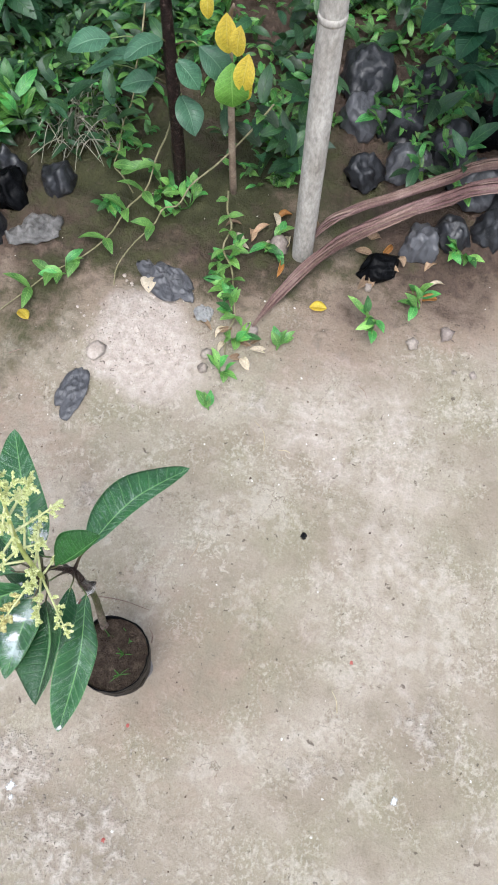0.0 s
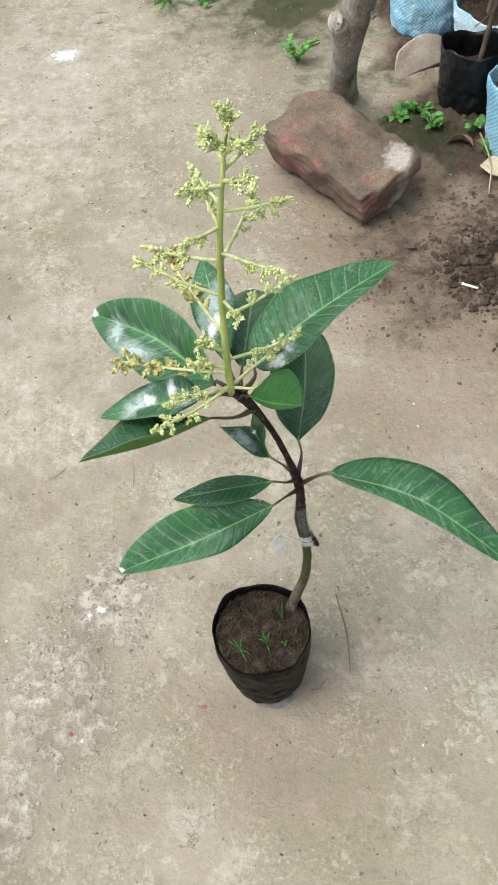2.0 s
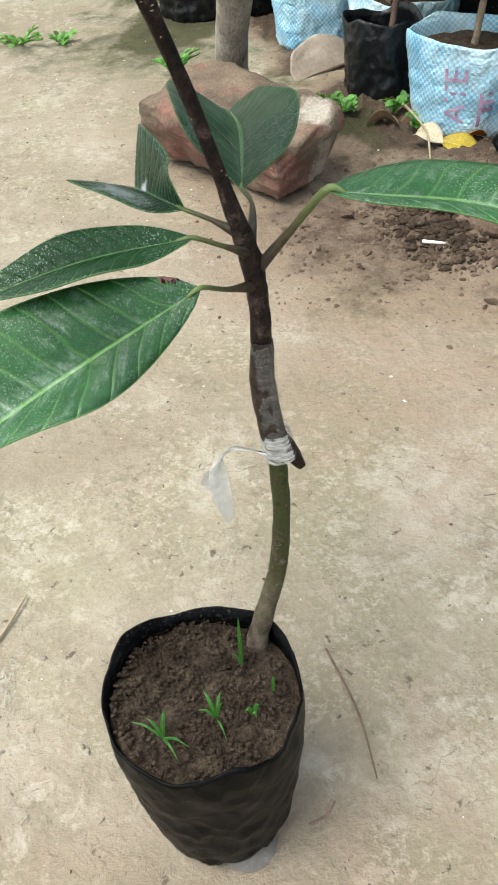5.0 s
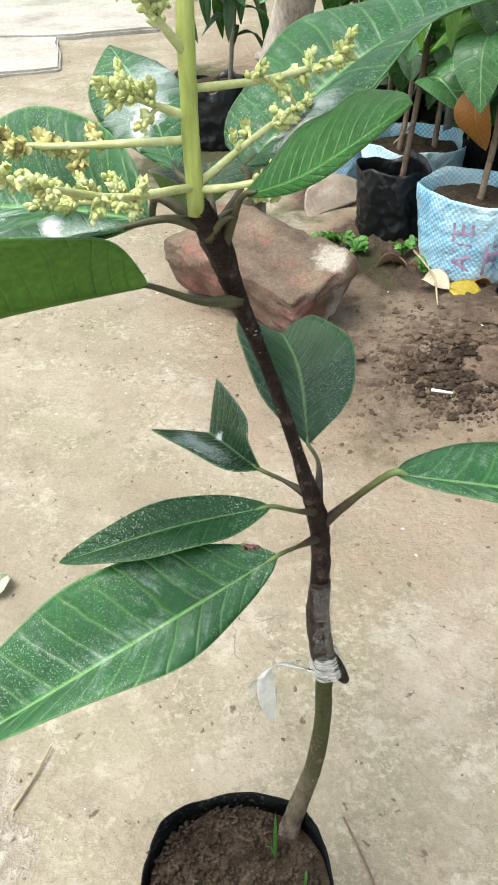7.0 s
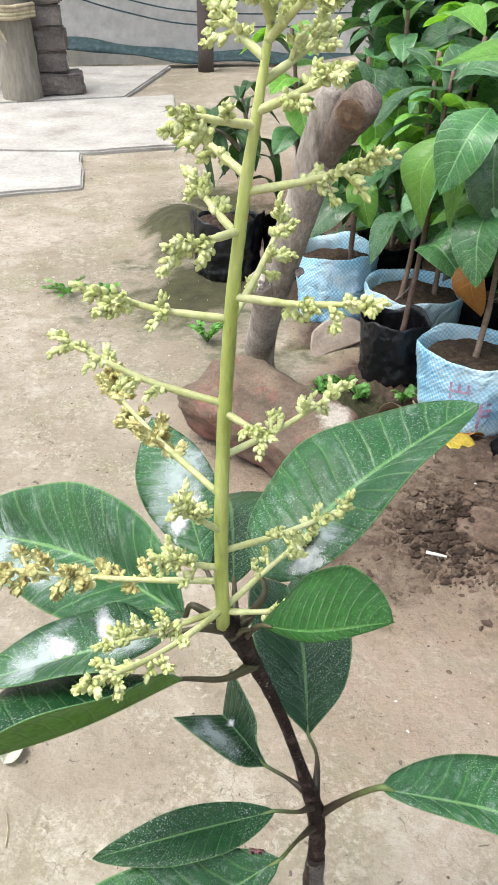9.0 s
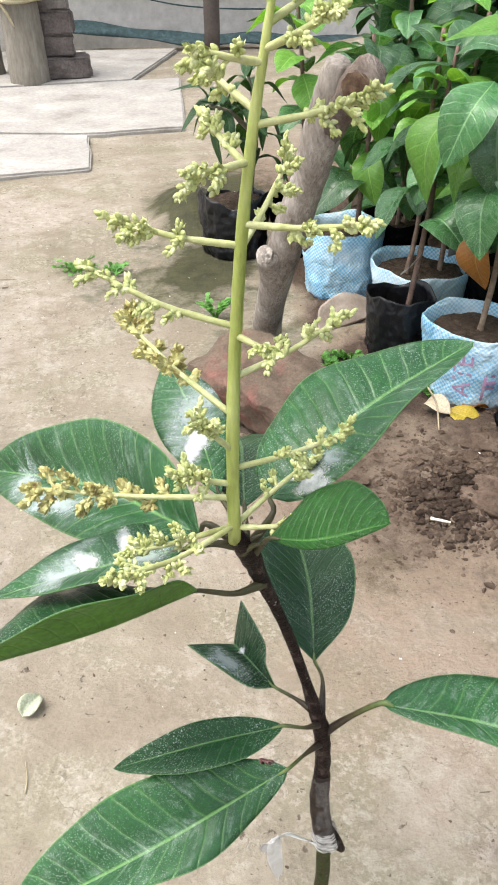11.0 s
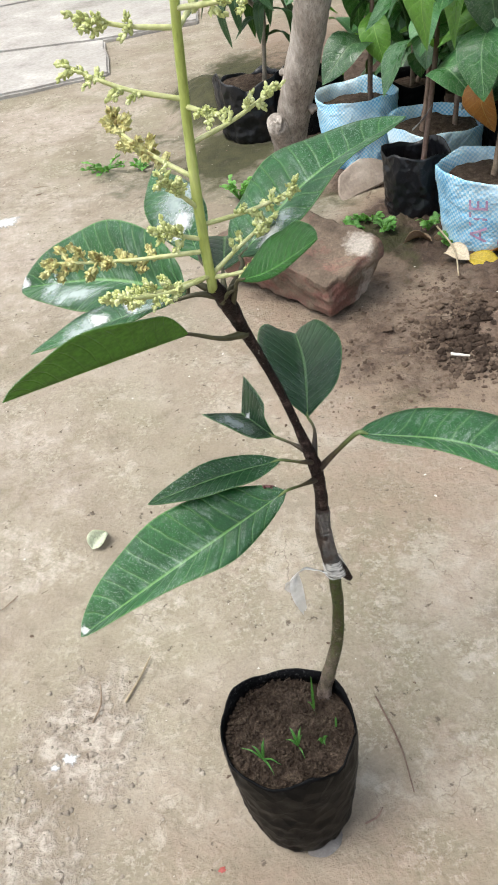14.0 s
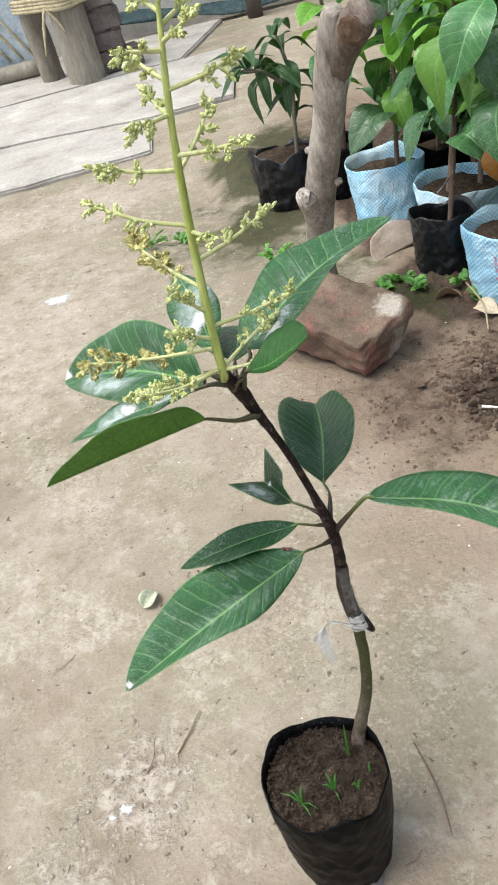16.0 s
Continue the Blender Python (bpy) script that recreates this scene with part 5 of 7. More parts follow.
sprout((0.1565, -0.306, 0.114), [(0.004, 0.002, 0.004, 0.0028), (-0.004, 0.0, 0.004, 0.0026), (0.001, -0.004, 0.003, 0.0022)], 4)
sprout((0.168, -0.296, 0.112), [(0.001, 0.004, 0.009, 0.0018)], 5)


CRUST = surf("crust_crumbs", [(0.20, 0.165, 0.135), (0.32, 0.28, 0.235), (0.46, 0.42, 0.365)], 60, 260, 0.95, 0.35, 0.6, 0.001, 0.15)


# ---------------------------------------------------------------- brick and stump
def make_brick():
    """A worn brick: rounded block, pitted skin, a chipped front edge."""
    half_size, rnd = Vector((0.118, 0.062, 0.048)), 0.007
    q = pose(0.281, 0.527, 0.056, 0, 2.0, -51.8)
    bm = bmesh.new()
    bmesh.ops.create_cube(bm, size=2.0)
    bmesh.ops.subdivide_edges(bm, edges=bm.edges[:], cuts=30, use_grid_fill=True)
    for v in bm.verts:
        c = Vector((v.co.x * half_size.x, v.co.y * half_size.y, v.co.z * half_size.z))
        inner = Vector([max(-(h - rnd), min(h - rnd, t)) for t, h in zip(c, half_size)])
        d = c - inner
        n = d.normalized() if d.length > 1e-6 else c.normalized()
        c = inner + n * min(rnd, d.length)
        rel = 0.0055 * noise.noise(c * 17) + 0.0050 * noise.noise(c * 42 + Vector((3, 1, 2))) + 0.0022 * noise.noise(c * 110) - 0.008 * max(0, noise.noise(c * 26 + Vector((9, 2, 5))) - 0.12)
        c += n * rel
        for at, rad, deep in (((0.03, -0.066, -0.02), 0.05, 0.014), ((0.122, -0.066, 0.05), 0.05, 0.016), ((-0.06, -0.066, -0.05), 0.06, 0.012), ((-0.122, 0.06, 0.04), 0.04, 0.008)):
            w = max(0.0, 1 - (c - Vector(at)).length / rad)
            c -= Vector(at).normalized() * deep * w * (1 + 0.5 * noise.noise(c * 60))
        lift = max(0.0, min(1.0, (c.z + half_size.z) / (2 * half_size.z)))
        worn = 0.020 * max(0.0, min(1.0, 0.45 - 0.55 * c.y / half_size.y)) + 0.010 * max(0.0, min(1.0, c.x / half_size.x))
        c.z -= worn * lift
        low = max(0.0, 0.25 - c.z / half_size.z)
        c.x *= 1 - 0.10 * low
        c.y *= 1 - 0.24 * low
        v.co = q @ c
    for f in bm.faces:
        f.smooth = True
    ob = part("brick", bm, BRICK)
    tagged(ob, "weathered red brick caked with mud and smeared with lime", "brick")

make_brick()


def make_stump():
    st = thing("tree_stump", (0.312, 0.77, 0), "leaning grey lopped tree trunk with two sawn-off limbs", "tree stump")
    tube("trunk", [(0.318, 0.800, -0.03), (0.310, 0.765, 0.03), (0.306, 0.700, 0.12), (0.312, 0.625, 0.235), (0.328, 0.560, 0.345), (0.336, 0.525, 0.415), (0.342, 0.496, 0.480), (0.344, 0.486, 0.502)],
         [0.032, 0.025, 0.0225, 0.025, 0.0225, 0.024, 0.019, 0.013], STUMP, st, 22, 0.035, 8, "", 60)
    # the right limb's shade is painted by its darker bark
    tube("limb", [(0.336, 0.530, 0.405), (0.350, 0.500, 0.445), (0.366, 0.470, 0.482), (0.374, 0.455, 0.498)], [0.019, 0.020, 0.023, 0.019], STUMP_SHADED, st, 18, 0.07, 9, "", 16)
    tube("limb", [(0.309, 0.690, 0.145), (0.306, 0.660, 0.185), (0.296, 0.634, 0.213), (0.284, 0.609, 0.231)], [0.021, 0.0255, 0.022, 0.0155], STUMP, st, 16, 0.06, 10, "short knobby limb stub", 10)
    for at, nr, s, sd in (((0.354, 0.4475, 0.480), (-0.55, -0.80, -0.05), 0.017, 1), ((0.2815, 0.6065, 0.2325), (-0.8, -0.55, 0.25), 0.012, 2)):
        n = Vector(nr).normalized()
        q = n.to_track_quat("Z", "Y")
        v, f = [tuple(Vector(at) + n * 0.001)], []
        for rg in range(1, 5):
            for i in range(20):
                a = 2 * math.pi * i / 20
                rr = s * rg / 4 * (1 + 0.12 * noise.noise(Vector((math.cos(a) * 2, math.sin(a) * 2, sd))))
                v.append(tuple(Vector(at) + q @ Vector((rr * math.cos(a), rr * math.sin(a), (0.002 if sd == 1 else 0.006) * noise.noise(Vector((rr * 300, a, sd))) - 0.002 * (rg == 4)))))
        for i in range(20):
            f.append((0, 1 + i, 1 + (i + 1) % 20))
            for rg in range(3):
                f.append((1 + rg * 20 + i, 21 + rg * 20 + i, 21 + rg * 20 + (i + 1) % 20, 1 + rg * 20 + (i + 1) % 20))
        part("sawn_end", mesh_of("sawn_end", v, f), CUTWOOD if sd == 1 else STUMP, st, "brown sawn end grain" if sd == 1 else "grey weathered stub end")
    # knots
    for k, c in enumerate(((0.303, 0.608, 0.30), (0.335, 0.59, 0.25), (0.325, 0.522, 0.40))):
        v, f = clod_shape(1.0, k + 8, 2)
        part("knot", mesh_of("knot", v * 0.008 + c, f), STUMP, st)


make_stump()


# ---------------------------------------------------------------- saplings in bags
def leaf_blank(name, ln, wd, droop, fold, seed, mats, full=0.5, thick=0.0):
    """A loose leaf at the origin, along +x, upper side up."""
    return leaf_mesh(name, (0, 0, 0), (ln * 0.5, 0, droop * 0.35), (ln, 0, -droop), (ln * 0.5, wd, droop * 0.35 + fold), (ln * 0.5, -wd, droop * 0.35 + fold), full=full, arch=0.10, wave=0.14, nv=12, nu=3, seed=seed, thick=thick)


def blanks(name, mats, sizes, seed):
    out = []
    for k, (ln, wd, dr, fo) in enumerate(sizes):
        me = leaf_blank(name, ln, wd, dr, fo, seed + k, mats)
        for m in mats:
            me.materials.append(m)
        out.append(me)
    return out


SIZES = [(0.115, 0.033, 0.022, 0.006), (0.10, 0.031, 0.018, 0.008), (0.125, 0.037, 0.034, 0.010), (0.08, 0.026, 0.014, 0.006)]
SAP = blanks("leaf", [LEAF_B], SIZES, 40)
SAPY = blanks("leaf", [LEAF_Y], SIZES, 50)
SAPO = blanks("leaf", [LEAF_OR], SIZES, 60)
DARKL = blanks("leaf", [LEAF_D], [(0.09, 0.013, 0.03, 0.003), (0.11, 0.015, 0.045, 0.004)], 70)


def leaf_at(me, parent, at, yaw, pitch, roll, scale, label=""):
    ob = new("leaf", me)
    ob.parent = parent
    ob.matrix_parent_inverse = root_of(parent).inverted()
    ob.matrix_basis = Matrix.Translation(at) @ pose(0, 0, 0, roll, pitch, yaw) @ Matrix.Diagonal((scale, scale, scale, 1))
    if label:
        tagged(ob, label)
    return ob


def stem_leaves(parent, pts, n, seed, lo=0.4, young=0.2, orange=0.0, size=1.0, face=None, meshes=None, spread=360, top=6):
    """Leaves round a stem: drooping along it, a whorl at its end."""
    r = random.Random(seed)
    curve = catmull(pts, 30)
    yaw = r.uniform(0, 360)
    for k in range(n):
        s = lo + (1 - lo) * (k / max(1, n - 1)) ** 0.8
        p = curve[min(30, int(s * 30))]
        yaw += 137.5 + r.uniform(-25, 25)
        pitch = r.uniform(-5, 50) if k < n - top else r.uniform(-40, 20)
        q = r.random()
        pool = meshes or (SAPO if q < orange else SAPY if q < orange + young else SAP)
        leaf_at(r.choice(pool), parent, tuple(p), yaw, pitch, r.uniform(-25, 25), size * r.uniform(0.68, 1.04))


def sapling(at, r_top, r_base, height, seed, mat, stems, label, squash=1.0, turn=0.0, lean=(0, 0), wrinkle=0.07, fill=0.82, leaves=20, young=0.3, orange=0.0, size=1.0, meshes=None, bark=None, lip=0.0045, lo=0.4, closed=False):
    ob = thing("potted_sapling", (at[0], at[1], 0), label, "potted plant", "bagged nursery saplings")
    z0 = ground_height(at[0], at[1]) - 0.004
    if closed:
        b = part("bag", crumpled_mesh(at, r_top * 1.15, height, seed), mat, ob)
    else:
        b = part("bag", bag_mesh("bag", at[0], at[1], r_top, r_base, height, seed, lean, wrinkle, lip, z0, squash=squash, turn=turn, crumple=0.0018 if mat is WOVEN else 0.0026, rings=30, sides=72, ears=0.007 if mat is WOVEN else 0.006), mat, ob)
        part("soil", soil_mesh("soil", at[0] + lean[0] * fill, at[1] + lean[1] * fill, z0 + height * fill, r_top * 0.95, seed, 1.0 if squash > 0.9 else squash, 0.006), SOIL, ob)
    for k, pts in enumerate(stems):
        tube("stem", pts, [0.0050, 0.0044, 0.0040, 0.0036, 0.0028][:max(2, len(pts))], bark or TWIG, ob, 9, 0.10, seed + k, "", 22)
        if leaves:
            stem_leaves(ob, pts, leaves, seed * 13 + k, lo, young, orange, size, meshes=meshes)
    return ob, b


blue = "sapling in a blue and white woven sack of soil"
sapling((0.493, 1.010), 0.072, 0.062, 0.135, 21, WOVEN, [[(0.512, 0.985, 0.09), (0.516, 0.985, 0.20), (0.522, 0.98, 0.32), (0.515, 0.97, 0.46)]], blue, leaves=20, young=0.35, wrinkle=0.10)
pair, _ = sapling((0.605, 0.875), 0.082, 0.068, 0.105, 22, WOVEN, [[(0.575, 0.865, 0.07), (0.590, 0.87, 0.18), (0.592, 0.87, 0.34), (0.60, 0.88, 0.48)], [(0.640, 0.875, 0.07), (0.650, 0.885, 0.18), (0.655, 0.89, 0.34), (0.67, 0.88, 0.50)]], "two thin-stemmed saplings in a blue and white woven sack", leaves=18, orange=0.06, wrinkle=0.08)
bare, _ = sapling((0.527, 0.735), 0.050, 0.047, 0.108, 23, FILM_SLACK, [[(0.533, 0.720, 0.06), (0.545, 0.725, 0.15), (0.560, 0.735, 0.26), (0.570, 0.755, 0.38), (0.585, 0.77, 0.47)]], "sapling with a bare brown stem in a black film bag", leaves=18, lo=0.45, fill=0.55, lip=0.006)
sack, sack_bag = sapling((0.607, 0.597), 0.078, 0.066, 0.125, 24, WOVEN, [[(0.610, 0.600, 0.08), (0.622, 0.605, 0.17), (0.628, 0.612, 0.27), (0.640, 0.63, 0.38), (0.652, 0.645, 0.50)]], "sapling in a blue woven sack printed with purple letters", leaves=20, lo=0.45, orange=0.08, wrinkle=0.07, size=1.05)
sapling((0.315, 1.235), 0.072, 0.058, 0.125, 25, FILM_SLACK, [[(0.345, 1.225, 0.10), (0.350, 1.22, 0.17), (0.358, 1.22, 0.27), (0.34, 1.22, 0.36)], [(0.356, 1.22, 0.24), (0.31, 1.20, 0.29), (0.262, 1.17, 0.315)]], "narrow-leaved shrub with a pale stem in a black film bag", leaves=15, meshes=DARKL, bark=PALEBARK, lo=0.45, fill=0.9, wrinkle=0.16, lip=0.02)
sapling((0.755, 0.222), 0.040, 0.040, 0.075, 29, FILM_GREY, [[(0.765, 0.235, 0.05), (0.80, 0.27, 0.13), (0.83, 0.31, 0.22), (0.85, 0.34, 0.34)]], "sapling with a bare stem in a crumpled dusty film bag", leaves=7, lo=0.7, size=0.7, closed=True)
torn, _ = sapling((0.668, 0.256), 0.030, 0.032, 0.030, 30, FILM, [[(0.664, 0.280, 0.015), (0.690, 0.300, 0.055), (0.730, 0.322, 0.085), (0.765, 0.36, 0.16), (0.78, 0.40, 0.26)], [(0.728, 0.321, 0.084), (0.70, 0.345, 0.075), (0.672, 0.36, 0.05)]], "young plant with a forked pale stem in a flat torn bag", leaves=5, young=0.3, size=0.55, lo=0.8, bark=PALEBARK, closed=True)
sapling((0.80, 0.46), 0.045, 0.042, 0.085, 27, FILM, [[(0.80, 0.46, 0.05), (0.815, 0.48, 0.16), (0.825, 0.50, 0.30), (0.83, 0.51, 0.42)]], "sapling in a small crumpled black film bag", wrinkle=0.26, lip=0.03, leaves=14)
sapling((0.73, 0.545), 0.045, 0.044, 0.085, 26, FILM, [[(0.73, 0.545, 0.05), (0.74, 0.57, 0.18), (0.75, 0.59, 0.33), (0.76, 0.60, 0.45)]], "sapling in a small black film bag", wrinkle=0.2, lip=0.03, leaves=14)
sapling((0.74, 0.82), 0.060, 0.055, 0.11, 31, FILM, [[(0.74, 0.82, 0.08), (0.75, 0.83, 0.22), (0.74, 0.84, 0.38), (0.75, 0.85, 0.52)]], "leafy sapling in a black film bag", leaves=24, young=0.35)
sapling((0.62, 1.08), 0.062, 0.056, 0.12, 32, FILM, [[(0.62, 1.08, 0.08), (0.625, 1.08, 0.22), (0.61, 1.07, 0.38), (0.60, 1.06, 0.55)], [(0.63, 1.09, 0.08), (0.68, 1.10, 0.24), (0.72, 1.10, 0.40), (0.74, 1.1, 0.52)]], "leafy sapling in a black film bag", leaves=24, young=0.45)
sapling((0.45, 1.22), 0.058, 0.052, 0.12, 33, FILM, [[(0.45, 1.22, 0.08), (0.455, 1.22, 0.2), (0.445, 1.21, 0.36), (0.43, 1.20, 0.48)]], "leafy sapling in a black film bag", leaves=14, young=0.55)
sapling((0.86, 0.66), 0.060, 0.055, 0.11, 34, FILM, [[(0.86, 0.66, 0.08), (0.87, 0.67, 0.22), (0.86, 0.69, 0.38), (0.87, 0.70, 0.52)]], "leafy sapling in a black film bag", leaves=24, young=0.35)


for at, yaw, pitch, roll, sc, pool, lab in (((0.592, 0.600, 0.262), 250, 74, 40, 0.72, SAPO, "hanging orange-brown leaf"), ((0.60, 0.60, 0.33), 235, 40, 15, 0.9, SAP, ""), ((0.575, 0.595, 0.455), 215, 40, -22, 0.95, SAP, ""), ((0.595, 0.61, 0.42), 255, 55, 18, 0.95, SAP, ""),
                                       ((0.60, 0.62, 0.40), 190, 48, 10, 0.95, SAPY, ""), ((0.62, 0.60, 0.42), 285, 55, -10, 1.1, SAP, ""), ((0.54, 0.62, 0.42), 200, 58, 6, 1.0, SAPY, ""), ((0.63, 0.58, 0.36), 270, 60, 0, 1.0, SAP, "")):
    leaf_at(pool[2], sack, at, yaw, pitch, roll, sc, lab)


def plastic_tag(parent, pts, wide, seed):
    """A strip of pale film knotted round a stem, its end hanging."""
    c = catmull(pts, 12)
    v, f = [], []
    for i, p in enumerate(c):
        w = wide * (0.25 + 0.75 * min(1.0, i / 6))
        d = np.array((math.cos(seed), math.sin(seed) * 0.5, 0.25 * math.sin(i * 0.6 + seed)))
        for k in (-1, 0, 1):
            v.append(p + d * w * k + np.array((0, 0.0015 * (k == 0), 0)))
    for i in range(12):
        for k in range(2):
            f.append((i * 3 + k, i * 3 + k + 1, i * 3 + 4 + k, i * 3 + 3 + k))
    ob = part("plastic_tag", mesh_of("plastic_tag", v, f), SCRAP, parent, "pale plastic strip tied round the stem")
    sol = ob.modifiers.new("thickness", "SOLIDIFY")
    sol.thickness = 0.0006


plastic_tag(sack, [(0.623, 0.598, 0.190), (0.634, 0.594, 0.196), (0.645, 0.594, 0.185), (0.649, 0.596, 0.155)], 0.0045, 0.2)
plastic_tag(bare, [(0.550, 0.720, 0.180), (0.540, 0.713, 0.172), (0.527, 0.712, 0.158), (0.516, 0.712, 0.150)], 0.0055, 1.2)
plastic_tag(pair, [(0.648, 0.878, 0.172), (0.655, 0.870, 0.170), (0.659, 0.869, 0.150), (0.658, 0.869, 0.112)], 0.0085, 0.3)
for pool, at, yaw, pitch, roll, size in ((SAPY, (0.752, 0.352, 0.150), 160, 5, -15, 0.62), (SAPY, (0.758, 0.372, 0.175), 65, -15, 10, 0.6), (SAP, (0.704, 0.348, 0.078), 85, -48, 20, 0.62), (SAPY, (0.708, 0.342, 0.080), 60, -38, -30, 0.55), (SAPY, (0.700, 0.346, 0.076), 140, -20, 10, 0.36), (SAP, (0.772, 0.385, 0.225), 200, 10, 0, 0.75), (SAPY, (0.772, 0.385, 0.225), 110, 20, 20, 0.7)):
    leaf_at(pool[1], torn, at, yaw, pitch, roll, size)
# the torn flap of the forked plant's bag
v, f = [], []
for i in range(9):
    q = i / 8
    for k in range(5):
        a = k / 4
        x = (0.652 + 0.018 * a) * (1 - q) + (0.634 + 0.041 * a) * q
        y = (0.290 - 0.006 * a) * (1 - q) + (0.263 - 0.011 * a) * q
        v.append((x, y, 0.062 - 0.046 * q + 0.004 * math.sin(a * 5 + q * 4)))
for i in range(8):
    for k in range(4):
        f.append((i * 5 + k, i * 5 + k + 1, i * 5 + 6 + k, i * 5 + 5 + k))
flap = part("plastic_flap", mesh_of("plastic_flap", v, f), SCRAP, torn, "torn pale plastic flap hanging from the bag")
sol = flap.modifiers.new("thickness", "SOLIDIFY")
sol.thickness = 0.0006


# printed letters on the sack
def bend_letters(text, column, z_mid, size, parent, ang0):
    cu = bpy.data.curves.new("print", "FONT")
    cu.body, cu.size, cu.align_x, cu.align_y = text, size, "CENTER", "CENTER"
    tmp = new("print_source", cu)
    deps = bpy.context.evaluated_depsgraph_get()
    me = bpy.data.meshes.new_from_object(tmp.evaluated_get(deps))
    bpy.data.objects.remove(tmp)
    bm = bmesh.new()
    bm.from_mesh(me)
    bmesh.ops.subdivide_edges(bm, edges=[e for e in bm.edges if e.calc_length() > 0.008], cuts=2)
    for v in bm.verts:
        u, w = -v.co.y, v.co.x
        a = ang0 + u / 0.078
        z = z_mid + w
        f = (z - ground_height(0.607, 0.597) + 0.004) / 0.125
        rr = (0.066 + 0.012 * min(1, f * 1.15) ** 0.8) * (1 + 0.03 * math.sin(f * 3.1))
        ca, sa = math.cos(a), math.sin(a)
        wv = hnoise(ca * 2.2 + 24 * 3.7, sa * 2.2, 1.0, f * 2.5) * 0.6 + hnoise(ca * 5 + 24, sa * 5, 1.0, f * 5.0) * 0.4 + 0.35 * hnoise(ca * 1.3 + 24, sa * 1.3, 1.0, f * 11.0)
        rr *= 1 + (0.07 * (0.6 + 0.6 * (1 - f))) * wv
        rr += 0.0022
        v.co = Vector((0.607 + rr * ca, 0.597 + rr * sa, z))
    return part("printed_letters", bm, PRINT, parent, "faded purple printed letters")


PRINT = surf("purple_print", [(0.36, 0.20, 0.36), (0.46, 0.29, 0.45), (0.55, 0.42, 0.55)], 60, 300, 0.6, 0.3, 0.2, 0.0005)
bend_letters("ATE", 0, 0.060, 0.041, sack_bag, radians(-122))
# a second line, too worn to read
hp = Heap()
for k, (za, zb, aa, ab) in enumerate(((0.020, 0.064, -100, -96.5), (0.040, 0.046, -98, -86), (0.050, 0.056, -97, -86), (0.062, 0.067, -98, -88))):
    n = 6
    v, f = [], []
    for i in range(n + 1):
        for z, a in ((za + (zb - za) * i / n, aa), (za + (zb - za) * i / n, ab)):
            a = radians(a)
            q = (z - ground_height(0.607, 0.597) + 0.004) / 0.125
            rr = (0.066 + 0.012 * min(1, q * 1.15) ** 0.8) * (1 + 0.03 * math.sin(q * 3.1))
            ca, sa = math.cos(a), math.sin(a)
            wv = hnoise(ca * 2.2 + 24 * 3.7, sa * 2.2, 1.0, q * 2.5) * 0.6 + hnoise(ca * 5 + 24, sa * 5, 1.0, q * 5.0) * 0.4 + 0.35 * hnoise(ca * 1.3 + 24, sa * 1.3, 1.0, q * 11.0)
            rr = rr * (1 + (0.07 * (0.6 + 0.6 * (1 - q))) * wv) + 0.0022
            v.append((0.607 + rr * ca, 0.597 + rr * sa, z))
    for i in range(n):
        f.append((2 * i, 2 * i + 1, 2 * i + 3, 2 * i + 2))
    hp.add(v, f)
part("printed_bars", hp.mesh("printed_bars"), PRINT, sack_bag, "worn purple print")


# ---------------------------------------------------------------- sherds, leaves and litter near the bags
def slab_piece(name, outline, thick, mat, m, seed, label, category, rough=0.0035):
    """A flat broken piece with the given outline, placed by m."""
    bm = bmesh.new()
    vs = [bm.verts.new((x, y, 0)) for x, y in outline]
    face = bm.faces.new(vs)
    ret = bmesh.ops.extrude_face_region(bm, geom=[face])
    for v in [g for g in ret["geom"] if isinstance(g, bmesh.types.BMVert)]:
        v.co.z += thick
    bmesh.ops.recalc_face_normals(bm, faces=bm.faces[:])
    bmesh.ops.bevel(bm, geom=bm.edges[:], offset=thick * 0.3, segments=1, affect="EDGES")
    bmesh.ops.triangulate(bm, faces=[f for f in bm.faces if len(f.verts) > 4])
    bmesh.ops.subdivide_edges(bm, edges=bm.edges[:], cuts=3, use_grid_fill=True)
    for v in bm.verts:
        v.co += Vector((noise.noise(v.co * 40 + Vector((seed, 0, 0))), noise.noise(v.co * 40 + Vector((0, seed, 0))), noise.noise(v.co * 30 + Vector((0, 0, seed))))) * rough
        v.co = m @ v.co
    ob = part(name, bm, mat)
    return tagged(ob, label, category)


half = [(0.065 * math.cos(a), 0.052 * math.sin(a)) for a in np.linspace(math.radians(-8), math.radians(188), 18)]
slab_piece("pot_sherd", half, 0.007, PALE_SHERD, pose(0.472, 0.852, 0.004, 48, -4, 24), 3, "pale half-round pottery sherd leaning against the sacks", "sherd")
slab_piece("pot_sherd", [(-0.072, 0.022), (0.008, -0.068), (0.040, -0.062), (0.074, -0.040), (0.036, 0.012), (-0.02, 0.05), (-0.056, 0.070)], 0.012, CLAY, pose(0.554, 0.296, 0.004, 4, -5, 0), 5, "flat muddy brown clay sherd half sunk in loose earth", "sherd", 0.007)
slab_piece("pot_sherd", [(-0.046, -0.004), (0.02, -0.028), (0.05, -0.010), (0.038, 0.026), (-0.02, 0.022)], 0.006, CLAY, pose(0.575, 0.425, 0.008, 8, 4, 0), 6, "small muddy brown clay sherd beside the sack", "sherd")


